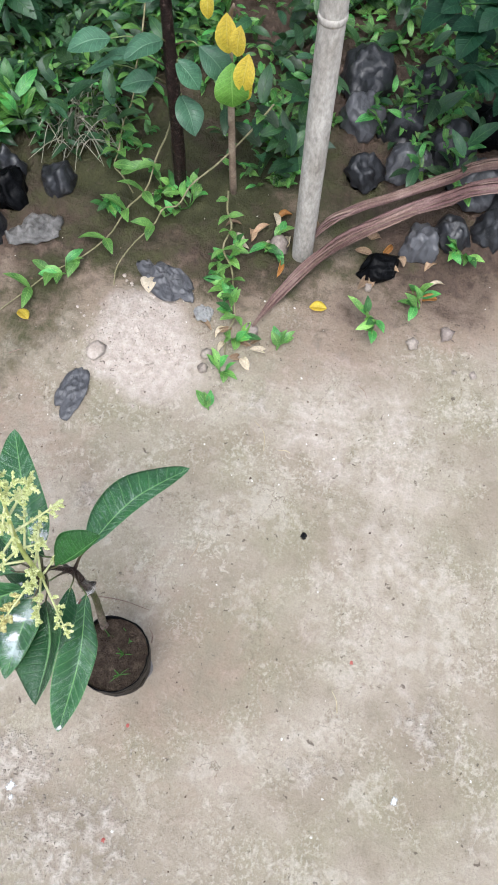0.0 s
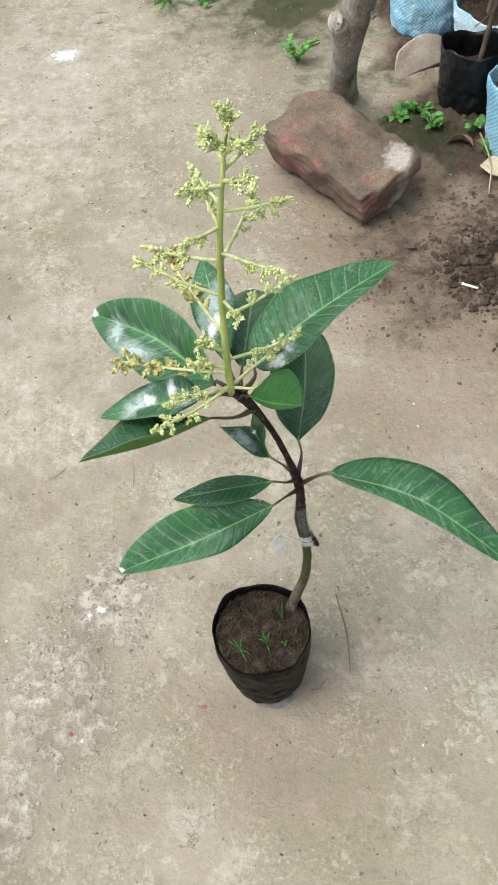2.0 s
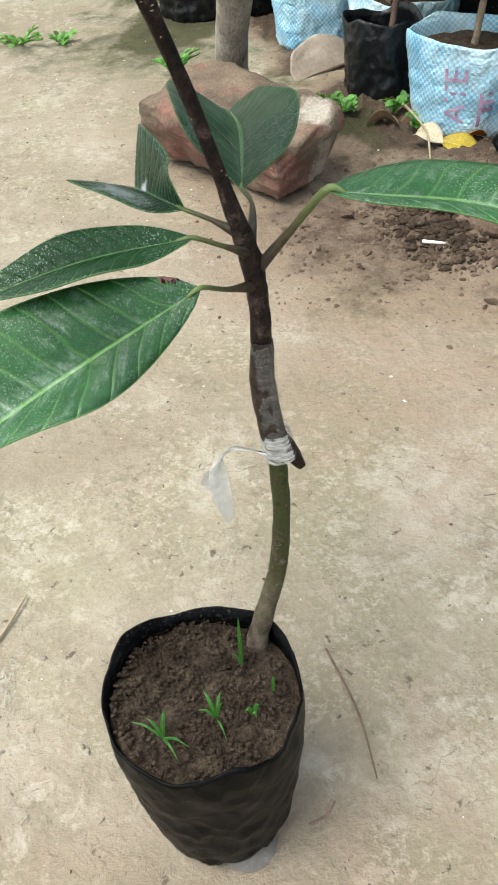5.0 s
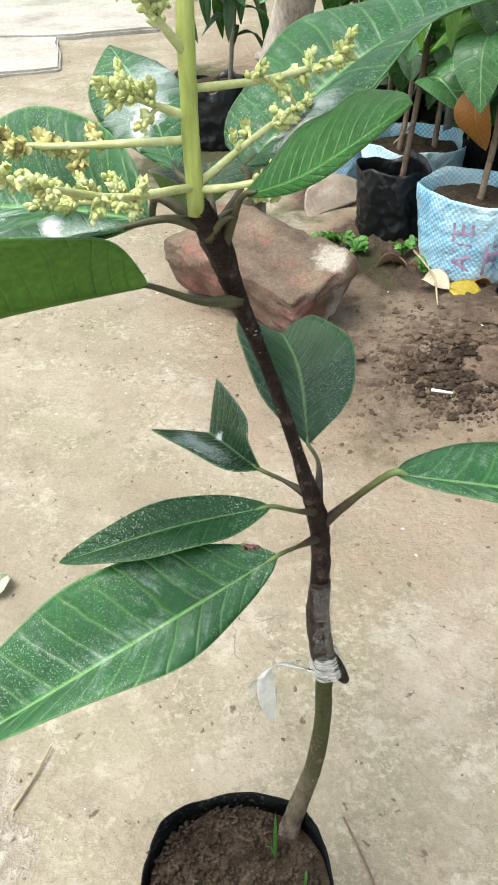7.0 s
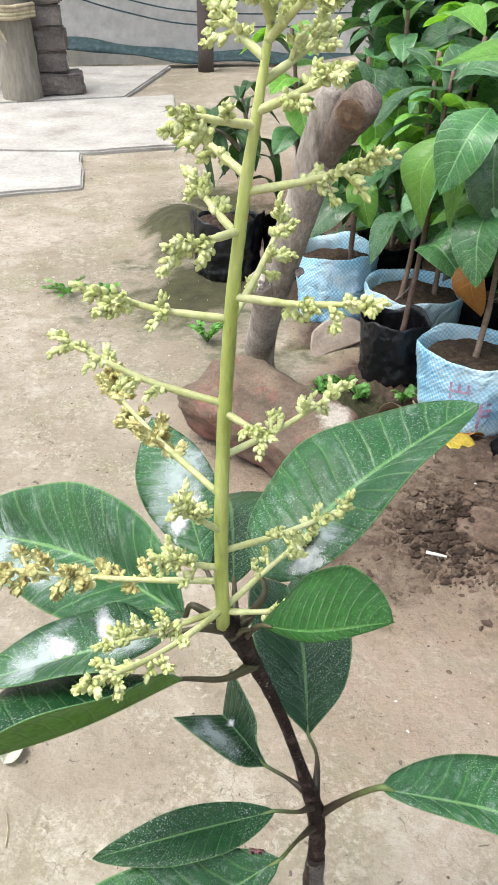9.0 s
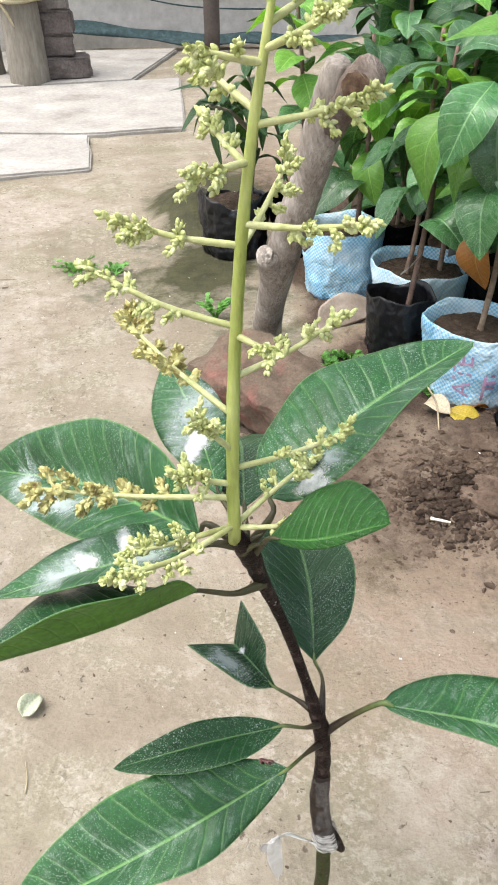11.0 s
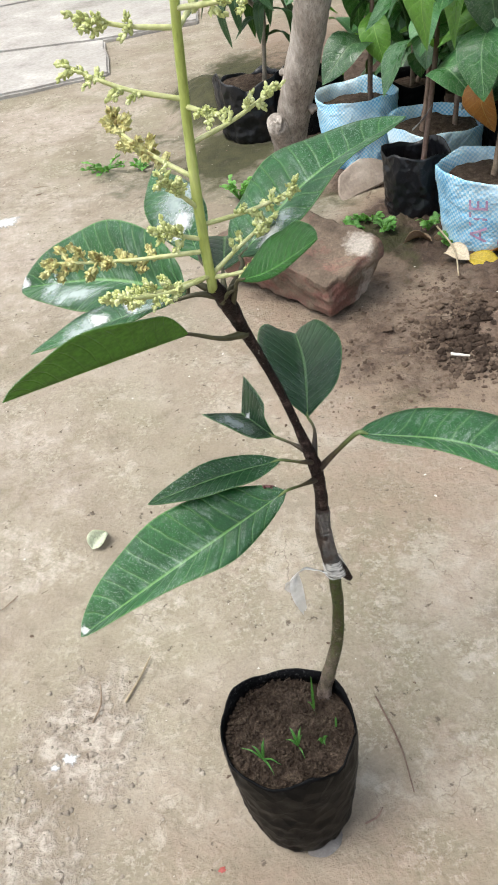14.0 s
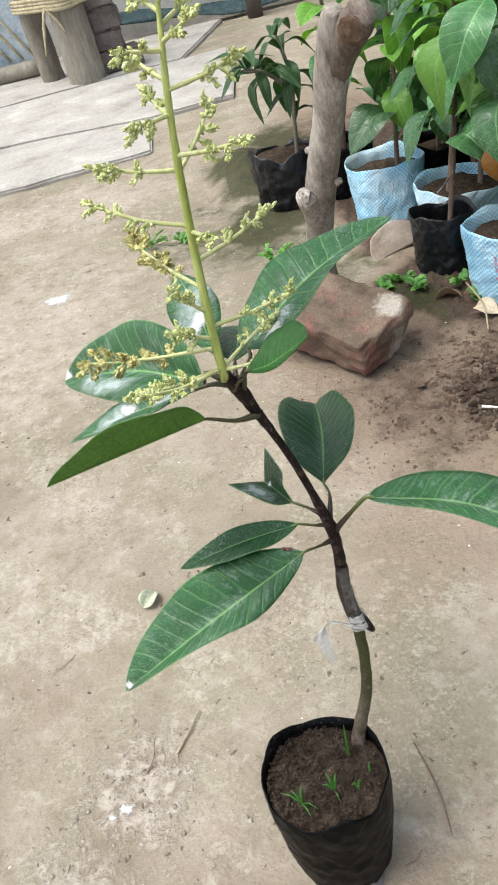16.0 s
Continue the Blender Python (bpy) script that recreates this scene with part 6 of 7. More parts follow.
def loose_leaf(at, yaw, ln, wd, mat, label, pitch=0, roll=0, droop=0.006, fold=0.004, seed=0, full=0.5, lift=0.004):
    me = leaf_blank("fallen_leaf", ln, wd, droop, fold, seed, [mat], full, 0.0004)
    me.materials.append(mat)
    me.materials.append(mat)
    ob = new("fallen_leaf", me)
    z = max(ground_height(at[0], at[1]), ground_height(at[0] + ln * math.cos(radians(yaw)), at[1] + ln * math.sin(radians(yaw))))
    ob.matrix_basis = pose(at[0], at[1], z + lift + (at[2] if len(at) > 2 else 0), roll, pitch, yaw)
    return tagged(ob, label, "leaf", "fallen leaves")


loose_leaf((0.545, 0.520), -35, 0.055, 0.018, LEAF_YEL, "yellow fallen leaf beside the woven sack", 10, 25, 0.006, 0.006, 1)
loose_leaf((0.520, 0.545), -60, 0.045, 0.016, LEAF_PALE, "pale dry curled leaf beside the woven sack", -10, 20, 0.008, 0.009, 2)
loose_leaf((0.545, 0.57), 110, 0.06, 0.012, LEAF_DRY, "brown curled dry leaf", 10, 40, 0.01, 0.01, 3)
loose_leaf((0.515, 0.60), 150, 0.045, 0.013, LEAF_DRY, "brown curled dry leaf", -5, 30, 0.01, 0.010, 4)
loose_leaf((0.565, 0.52), 10, 0.05, 0.014, LEAF_OR, "orange-brown fallen leaf beside the sack", 0, -15, 0.005, 0.006, 5)
loose_leaf((-0.037, 0.042), 60, 0.031, 0.009, LEAF_GREY, "faded grey-green torn leaf curled on the bare earth", -4, 18, 0.006, 0.007, 6, 0.35)
loose_leaf((0.617, 0.073), 60, 0.028, 0.010, LEAF_YEL, "small yellow leaf on damp earth", 0, 10, 0.003, 0.003, 7)
loose_leaf((0.762, -0.088), 200, 0.032, 0.013, LEAF_PALE, "pale straw-coloured fallen leaf", -5, 0, 0.004, 0.004, 8, 0.35)
loose_leaf((0.805, -0.395), 100, 0.030, 0.011, LEAF_YEL, "yellowish fallen leaf on bare earth", 0, 0, 0.003, 0.003, 9)
for k in range(26):
    x, y = rng.uniform(0.86, 0.97), rng.uniform(-0.62, -0.40) if k % 2 else rng.uniform(-0.34, -0.16)
    loose_leaf((x, y), rng.uniform(0, 360), rng.uniform(0.022, 0.042), rng.uniform(0.004, 0.008), rng.choice([LEAF_DRY, LEAF_PALE, LEAF_OR, LEAF_DRY]), "small brown dry leaf among the litter", rng.uniform(-15, 15), rng.uniform(-30, 30), 0.006, 0.006, 100 + k)
for k in range(10):
    x, y = rng.uniform(0.66, 0.72), rng.uniform(-0.30, -0.22)
    loose_leaf((x, y), rng.uniform(0, 360), rng.uniform(0.02, 0.035), rng.uniform(0.004, 0.007), rng.choice([LEAF_DRY, LEAF_PALE, LEAF_DRY]), "small brown dry leaf among the litter", rng.uniform(-15, 15), rng.uniform(-30, 30), 0.006, 0.006, 140 + k)


def stick(name, a, b, r, mat, label, seed=0, bend=0.004, category="twig"):
    a, b = Vector(a), Vector(b)
    a.z += ground_height(a.x, a.y)
    b.z += ground_height(b.x, b.y)
    m = (a + b) / 2 + Vector((bend, -bend, bend * 0.5))
    ob = tube(name, [tuple(a), tuple(m), tuple(b)], [r, r * 0.9, r * 0.6], mat, None, 6, 0.12, seed, "", 10)
    return tagged(ob, label, category, "twigs on the earth")


stick("twig", (0.440, 0.273, 0.014), (0.461, 0.260, 0.013), 0.0021, CHALK, "short white chip of wood on the mud", 1, 0.0)
stick("twig", (0.613, 0.248, 0.008), (0.652, 0.180, 0.004), 0.0020, SCRAP, "pale peeled stick on the mud", 2, 0.002)
stick("twig", (0.523, 0.600, 0.03), (0.516, 0.470, 0.002), 0.0017, STRAW, "thin bent dry twig beside the sack", 3, 0.008)
stick("twig", (0.217, -0.203, 0.001), (0.225, -0.295, 0.001), 0.0008, TWIG, "thin dark root lying on the earth", 4, 0.004)
stick("twig", (0.180, -0.318, 0.012), (0.196, -0.310, 0.016), 0.0009, TWIG, "short dark twig beside the bag", 5, 0.002)
stick("twig", (-0.005, -0.16, 0.002), (0.020, -0.115, 0.004), 0.0012, STRAW, "straw-coloured twig on the earth", 6, 0.001)
stick("twig", (-0.035, -0.175, 0.002), (-0.028, -0.135, 0.002), 0.0009, TWIG, "short brown twig on the earth", 7, 0.004)
stick("twig", (0.52, -0.375, 0.002), (0.565, -0.345, 0.002), 0.0009, STRAW, "thin bent straw on the earth", 8, 0.006)
for k in range(16):
    x, y, a, l = rng.uniform(-0.3, 0.75), rng.uniform(-0.7, 1.3), rng.uniform(0, 6.28), rng.uniform(0.012, 0.035)
    if abs(x - 0.13) < 0.1 and abs(y + 0.29) < 0.1:
        continue
    stick("twig", (x, y, 0.0015), (x + l * math.cos(a), y + l * math.sin(a), 0.0015), rng.uniform(0.0005, 0.0011), rng.choice([STRAW, TWIG]), "small dry twig on the earth", 20 + k, 0.002)


def splash(at, size, seed, label="whitish lime splash on the earth", mat=None):
    hp2 = Heap()
    r = random.Random(seed)
    for j in range(1):
        cx, cy = at
        s = size
        k = 34
        v, f = [(cx, cy, ground_height(cx, cy) + 0.0014)], []
        for rg in (0.5, 1.0):
            for i in range(k):
                a = 2 * math.pi * i / k
                rr = s * rg * (1 + 0.55 * noise.noise(Vector((math.cos(a) * 2.1, math.sin(a) * 2.1, seed + j))) + 0.2 * noise.noise(Vector((math.cos(a) * 6, math.sin(a) * 6, seed + j))))
                x, y = cx + rr * math.cos(a) * 1.2, cy + rr * math.sin(a)
                v.append((x, y, ground_height(x, y) + (0.0014 if rg < 1 else 0.0004)))
        for i in range(k):
            i2 = (i + 1) % k
            f += [(0, 1 + i, 1 + i2), (1 + i, 1 + k + i, 1 + k + i2, 1 + i2)]
        hp2.add(v, f, [(0.0, 0)] + [(0.45, 0)] * k + [(1.0, 0)] * k)
    ob = part("lime_splash", hp2.mesh("lime_splash"), mat or SMEAR)
    return tagged(ob, label, "stain", "lime splashes")


splash((-0.217, 0.985), 0.030, 1)
splash((-0.055, -0.206), 0.007, 2)
splash((-0.068, -0.213), 0.004, 3)

splash((0.09, -0.70), 0.006, 5)
for k, (x, y) in enumerate(((-0.077, -0.349), (0.066, -0.326), (0.247, -0.596))):
    splash((x, y), 0.0024, 30 + k, "tiny red petal scraps on the earth", RED_BIT)
splash((0.406, -0.476), 0.005, 41, "small dark hole-like crumb on the earth", FILM)

# loose crumbs of earth and pebbles
hp = Heap()
for k in range(11000):
    q = rng.random()
    if q < 0.30:
        x, y = rng.gauss(0.505, 0.050), rng.gauss(0.330, 0.065)
        s = 0.0008 + 0.0085 * rng.random() ** 6
    elif q < 0.35:
        x, y = (rng.gauss(0.385, 0.050), rng.gauss(0.345, 0.055)) if k % 3 else (rng.gauss(0.350, 0.045), rng.gauss(0.270, 0.05))
        s = 0.0006 + 0.0042 * rng.random() ** 5
    elif q < 0.45:
        x, y = rng.gauss(0.547, 0.022), rng.gauss(0.165, 0.018)
        s = 0.0006 + 0.0045 * rng.random() ** 6
    elif q < 0.68:
        x, y = rng.gauss(0.47, 0.10), rng.gauss(0.34, 0.10)
        s = 0.0006 + 0.0042 * rng.random() ** 5
    elif q < 0.76:
        x, y = rng.uniform(0.36, 0.75), rng.uniform(0.2, 1.0)
        s = 0.0006 + 0.0020 * rng.random() ** 5
    else:
        x, y = rng.uniform(-0.5, 1.1), rng.uniform(-0.85, 1.7)
        s = 0.0004 + 0.0021 * rng.random() ** 4
    if math.hypot(x - PX, y - PY) < 0.06:
        continue
    v, f = CLODS[k % 5]
    a = rng.uniform(0, 6.28)
    c, sn = math.cos(a), math.sin(a)
    rot = np.array(((c, -sn, 0), (sn, c, 0), (0, 0, 1)))
    hp.add((v * (s, s * rng.uniform(0.5, 1), s * rng.uniform(0.35, 0.8))) @ rot.T + (x, y, ground_height(x, y) + s * rng.uniform(-0.4, 0.2)), f)
tagged(part("earth_crumbs", hp.mesh("earth_crumbs", False), CLOD), "loose brown crumbs of earth", "earth crumbs", kind="stuff")
# dug-up crumbs; their colour also carries the pile's relief shade
hp = Heap()
for cx, cy, rx, ry, n, big in ((0.470, 0.300, 0.050, 0.085, 420, 0.0085), (0.500, 0.345, 0.040, 0.050, 160, 0.007), (0.545, 0.163, 0.036, 0.024, 170, 0.0070), (0.600, 0.385, 0.035, 0.03, 80, 0.006)):
    for k in range(n):
        a, q = rng.uniform(0, 6.283), rng.random() ** 0.7
        x, y = cx + rx * q * math.cos(a), cy + ry * q * math.sin(a)
        v, f = CLODS[k % 5]
        sz = 0.0016 + big * rng.random() ** 2.5 * (1.1 - 0.6 * q)
        hp.add(v * sz + (x, y, ground_height(x, y) + 0.010 * max(0.0, 1 - q * 1.2) * rng.random() + sz * 0.25), f)
tagged(part("damp_crumbs", hp.mesh("damp_crumbs", False), DUG_SHADED), "dark brown crumbs of dug-up earth round the sherd, relief shade in their colour", "earth crumbs", kind="stuff")
hp = Heap()
for k in range(420):
    x, y = rng.uniform(-0.5, 1.0), rng.uniform(-0.85, 1.7)
    if math.hypot(x - PX, y - PY) < 0.06:
        continue
    s, a = 0.0006 + 0.0016 * rng.random() ** 3, rng.uniform(0, 6.28)
    d, e = np.array((math.cos(a), math.sin(a), 0)) * s, np.array((-math.sin(a), math.cos(a), 0)) * s * rng.uniform(0.35, 0.8)
    z = np.array((x, y, ground_height(x, y) + 0.0008))
    hp.add([z - d - e, z + d * 0.8 - e, z + d + e, z - d * 0.7 + e, z + (0, 0, 0.0012)], [(0, 1, 4), (1, 2, 4), (2, 3, 4), (3, 0, 4)])
tagged(part("pale_flakes", hp.mesh("pale_flakes", False), CHALK), "pale chaff and flakes strewn on the earth", "chaff", kind="stuff")


def pebble(at, r, seed, label, mat=None, flat=0.75):
    v, f = clod_shape(r, seed, 2)
    v = v * (1, 1, flat / 0.75) + (at[0], at[1], ground_height(at[0], at[1]) + r * 0.3)
    ob = part("stone", mesh_of("stone", v, f), mat or STONE)
    return tagged(ob, label, "stone", "stones on the earth")


for k, (x, y, r) in enumerate(((0.823, -0.601, 0.013), (0.786, -0.551, 0.012), (0.655, -0.230, 0.011), (0.627, -0.235, 0.009), (0.760, -0.66, 0.007), (0.598, -0.056, 0.017), (0.72, -0.285, 0.014), (0.9, -0.28, 0.02), (0.87, -0.45, 0.008), (0.757, -0.63, 0.005))):
    pebble((x, y), r, k + 3, "rounded dusty brown stone on the earth" if k != 5 else "pale flat lump of dried clay beside the plastic scrap", None if k != 5 else SANDLUMP, 0.75 if k != 5 else 0.22)


hp = Heap()
for k in range(700):
    x, y = rng.gauss(0.640, 0.05), rng.gauss(-0.125, 0.05)
    s = 0.0006 + 0.0042 * rng.random() ** 5
    v, f = CLODS[k % 5]
    hp.add(v * (s, s * rng.uniform(0.6, 1.2), s * 0.5) + (x, y, ground_height(x, y)), f)
tagged(part("sand_lumps", hp.mesh("sand_lumps"), SANDLUMP), "pale lumps of dried sandy soil", "soil lumps", kind="stuff")
# the crumbling crust beside the bag
hp = Heap()
for k in range(900):
    q = rng.random()
    cx, cy, sx, sy = (-0.09, -0.30, 0.055, 0.07) if q < 0.45 else (-0.045, -0.19, 0.045, 0.04) if q < 0.8 else (0.606, -0.582, 0.02, 0.02) if q < 0.85 else (-0.13, -0.42, 0.05, 0.04)
    x, y = rng.gauss(cx, sx), rng.gauss(cy, sy)
    if math.hypot(x - PX, y - PY) < 0.06:
        continue
    s = 0.0005 + 0.0028 * rng.random() ** 4
    v, f = CLODS[k % 5]
    hp.add(v * (s, s * rng.uniform(0.6, 1.2), s * 0.6) + (x, y, ground_height(x, y)), f)
tagged(part("crust_crumbs", hp.mesh("crust_crumbs"), CRUST), "grey-brown crumbs of broken earth crust", "earth crumbs", kind="stuff")


# crumpled film scraps
def film_scrap(at, size, turn, mat, label, seed, h=0.02, stretch=1.6):
    """A crumpled torn sheet."""
    rings, k = 12, 44
    v, f = [], []
    for j in range(rings + 1):
        for i in range(k):
            a = 2 * math.pi * i / k
            ca, sa = math.cos(a), math.sin(a)
            out = 0.5 * (1 + 0.45 * noise.noise(Vector((ca * 1.3, sa * 1.3, seed))) + 0.10 * noise.noise(Vector((ca * 4, sa * 4, seed + 3))))
            q = max(0.02, j / rings)
            x, y = ca * out * q * stretch, sa * out * q
            z = 0.35 * (1 - q) + 0.55 * abs(noise.noise(Vector((x * 3.2, y * 3.2, seed + 2)))) + 0.5 * abs(noise.noise(Vector((x * 7, y * 7, seed + 4)))) + 0.06 * noise.noise(Vector((x * 15, y * 15, seed + 4)))
            px, py = x * size, y * size
            wx, wy = at[0] + px * math.cos(turn) - py * math.sin(turn), at[1] + px * math.sin(turn) + py * math.cos(turn)
            v.append((wx, wy, max(0.0012, z * h) + ground_height(wx, wy)))
    for j in range(rings):
        for i in range(k):
            i2 = (i + 1) % k
            f.append((j * k + i, j * k + i2, (j + 1) * k + i2, (j + 1) * k + i))
    f.append(tuple(range(k - 1, -1, -1)))
    ob = part("plastic_scrap", mesh_of("plastic_scrap", v, f), mat)
    sol = ob.modifiers.new("thickness", "SOLIDIFY")
    sol.thickness, sol.offset = 0.0008, 1
    return tagged(ob, label, "plastic scrap", "plastic scraps")


film_scrap((0.520, -0.048), 0.048, 0.02, FILM_PALE, "crumpled dusty black plastic scrap on the earth", 1, 0.013, 2.0)
film_scrap((0.768, -0.120), 0.063, 1.11, FILM_PALE, "crumpled dusty black plastic scrap half buried in the earth", 2, 0.026, 1.9)
film_scrap((0.728, -0.200), 0.030, -0.3, SCRAP, "frayed whitish plastic scrap beside the sand", 6, 0.016, 1.2)
film_scrap((0.792, 0.140), 0.060, -0.8, GREY_FILM, "crumpled grey plastic scrap in front of the bags", 3, 0.030, 1.9)


def crumpled_bag(at, r, h, seed, mat, label, turn=0.0, long=1.0):
    return tagged(part("seedling_bag", crumpled_mesh(at, r, h, seed, turn, long), mat), label, "plant bag", "old seedling bags")


slumped = "small slumped black film bag of earth"
for k, (x, y, r, h, m, ln, lab) in enumerate(((0.621, 0.345, 0.030, 0.052, FILM_GREY, 1.0, slumped + " beside the clay sherd"), (0.692, 0.432, 0.036, 0.055, FILM, 1.1, slumped + " behind the forked plant"), (0.640, 0.478, 0.033, 0.05, FILM, 1.0, slumped + " beside the printed sack"),
                                               (0.895, 0.235, 0.032, 0.06, FILM_GREY, 1.0, slumped + " among the weeds"), (0.735, 0.33, 0.034, 0.05, FILM, 1.2, slumped + " behind the forked plant"),
                                               (1.198, -0.343, 0.040, 0.060, FILM_PALE, 1.2, slumped + " among the weeds"), (1.203, -0.425, 0.042, 0.065, FILM_GREY, 1.1, slumped + " among the weeds"), (1.178, -0.515, 0.040, 0.060, FILM_GREY, 1.2, slumped + " among the weeds"), (1.088, -0.378, 0.034, 0.050, FILM_GREY, 1.1, slumped + " beside the palm frond"),
                                               (0.979, -0.515, 0.034, 0.048, FILM_PALE, 1.1, slumped + " under the palm frond"), (1.015, -0.565, 0.032, 0.05, FILM_GREY, 1.0, slumped + " under the palm frond"), (1.05, -0.625, 0.036, 0.055, FILM_GREY, 1.1, slumped + " under the palm frond"), (0.915, -0.458, 0.026, 0.026, FILM, 1.6, slumped + " under the palm frond"), (1.30, -0.45, 0.050, 0.08, FILM_GREY, 1.0, slumped + " among the weeds"),
                                               (1.285, -0.325, 0.052, 0.075, FILM_GREY, 1.1, slumped + " among the weeds"), (1.124, -0.575, 0.046, 0.06, FILM_PALE, 1.2, slumped + " behind the palm frond"), (1.25, -0.590, 0.050, 0.07, FILM, 1.1, slumped + " among the weeds"), (1.135, -0.455, 0.042, 0.05, FILM_PALE, 1.2, slumped + " behind the palm frond"),
                                               (0.850, 0.215, 0.036, 0.055, FILM, 1.1, slumped + " among the weeds"), (0.90, 0.14, 0.034, 0.05, FILM_GREY, 1.1, slumped + " among the weeds"), (1.10, -0.66, 0.044, 0.06, FILM_GREY, 1.1, slumped + " behind the palm frond"))):
    crumpled_bag((x, y), r, h, k + 1, m, lab, k * 0.7, ln)


# ---------------------------------------------------------------- weeds, pole and frond



def weed_leaf(ln, wd):
    v, f, u = [], [], []
    n = 5
    for i in range(n + 1):
        s = i / n
        k = width_at(0.04 + 0.94 * s, 0.42) * wd
        x, z = s * ln, 0.18 * ln * math.sin(s * 2.6)
        v += [(x, -k, z + 0.25 * k), (x, 0, z), (x, k, z + 0.25 * k)]
        u += [(0.0, s), (0.5, s), (1.0, s)]
    for i in range(n):
        f += [(3 * i, 3 * i + 1, 3 * i + 4, 3 * i + 3), (3 * i + 1, 3 * i + 2, 3 * i + 5, 3 * i + 4)]
    return np.array(v), f, u


def turned(v, yaw, pitch, roll, s):
    return (v * s) @ np.array(Euler((roll, pitch, yaw)).to_matrix()).T


def weed_plant(at, n, seed, spread=0.05, h=0.05, mat=None, ln=0.045, wd=0.009, label="small green broad-bladed weed", name="weed_plant"):
    """A low weed: stems that fan out, each with leaves of its own."""
    r = random.Random(seed)
    z0 = ground_height(at[0], at[1])
    ob = thing(name, (at[0], at[1], z0), label, "weed", "weeds")
    for k in range(n):
        a = r.uniform(0, 6.28)
        e = np.array((math.cos(a) * spread * r.uniform(0.3, 1), math.sin(a) * spread * r.uniform(0.3, 1), h * r.uniform(0.4, 1)))
        p0 = np.array((at[0], at[1], z0))
        pts = catmull([p0, p0 + e * (0.5, 0.5, 0.75), p0 + e], 6)
        heap = Heap()
        v, f, u = tube_data([tuple(p) for p in pts], [0.0014] * 7, 5)
        heap.add(v, f, u)
        for j in range(r.randint(3, 5)):
            lv, lf, lu = weed_leaf(ln * r.uniform(0.6, 1.1), wd * r.uniform(0.8, 1.1))
            heap.add(turned(lv, a + r.uniform(-1.5, 1.5), r.uniform(-0.9, 0.25), r.uniform(-0.5, 0.5), 1) + pts[min(6, 2 + j)], lf, lu)
        part("sprig", heap.mesh("sprig"), mat or LEAF_W, ob)
    return ob


for k, (x, y, n, sp, h) in enumerate(((0.560, -0.268, 1, 0.015, 0.010), (0.63, -0.262, 2, 0.02, 0.02), (0.698, -0.262, 2, 0.03, 0.02), (0.745, -0.245, 2, 0.03, 0.03), (0.80, -0.225, 3, 0.04, 0.03), (0.85, -0.205, 3, 0.04, 0.03), (0.702, -0.338, 2, 0.025, 0.02), (0.798, -0.479, 3, 0.04, 0.05), (0.86, -0.545, 2, 0.04, 0.015),
                                          (0.98, -0.585, 3, 0.04, 0.04), (0.725, 0.050, 2, 0.03, 0.02), (0.905, 0.03, 3, 0.05, 0.03), (0.93, -0.10, 4, 0.06, 0.04), (0.95, -0.04, 4, 0.05, 0.04), (0.90, -0.26, 3, 0.05, 0.03), (0.60, 0.135, 1, 0.02, 0.012))):
    weed_plant((x, y), n, 200 + k, sp, h, None, 0.034, 0.0075)
for k, (x, y, n, sp, h) in enumerate(((0.237, 0.905, 8, 0.045, 0.045), (-0.015, 1.175, 7, 0.075, 0.022), (0.455, 0.665, 5, 0.026, 0.02), (0.520, 0.640, 3, 0.018, 0.02), (0.535, 0.575, 3, 0.016, 0.02), (0.40, 0.70, 5, 0.035, 0.010), (0.06, 1.14, 4, 0.04, 0.015), (0.44, 0.72, 4, 0.03, 0.008))):
    weed_plant((x, y), n + 4, 300 + k, sp, h, LEAF_SEED, 0.013, 0.0052, "small green seedling weed on the earth")


def vine(pts, seed, label, n=9, ln=0.05, bare=0.3):
    r = random.Random(seed)
    p = [(x + r.uniform(-0.008, 0.008), y + r.uniform(-0.008, 0.008), z + ground_height(x, y)) for x, y, z in catmull(pts, 9)]
    ob = thing("creeping_vine", p[0], label, "vine", "creeping vines")
    tube("vine_stem", p, [0.0019, 0.0015, 0.0011], VINE, ob, 6, 0.1, seed, "", 26)
    c = catmull(p, 40)
    for k in range(n):
        i = int((bare + (1 - bare) * k / n) * 40)
        d = c[min(40, i + 1)] - c[i - 1]
        a = math.atan2(d[1], d[0])
        for sgn in (-1, 1):
            if r.random() < 0.25:
                continue
            lv, lf, lu = weed_leaf(ln * r.uniform(0.7, 1.1), ln * 0.19)
            heap = Heap()
            heap.add(turned(lv, a + sgn * r.uniform(0.5, 1.2), r.uniform(-0.5, 0.1), r.uniform(-0.4, 0.4), 1) + c[i] + (0, 0, 0.002), lf, lu)
            part("leaf", heap.mesh("leaf"), LEAF_W, ob)


vine([(1.05, -0.22, 0.16), (0.93, -0.11, 0.06), (0.85, -0.055, 0.03), (0.72, -0.03, 0.004)], 1, "bare pale trailing stem with a few leaves at its root", 3, 0.045, 0.05)
vine([(1.10, -0.02, 0.10), (0.95, -0.03, 0.05), (0.84, 0.0, 0.025), (0.72, 0.06, 0.01), (0.62, 0.13, 0.005)], 2, "creeping vine with paired green leaves trailing over the earth", 8, 0.045, 0.15)
vine([(0.95, -0.17, 0.05), (0.85, -0.20, 0.03), (0.76, -0.24, 0.02), (0.66, -0.265, 0.01)], 3, "creeping vine with paired green leaves", 9, 0.032, 0.05)
vine([(1.25, 0.10, 0.12), (1.1, 0.06, 0.08), (0.97, 0.05, 0.05), (0.90, 0.0, 0.03)], 4, "creeping vine with paired green leaves", 9, 0.05, 0.05)


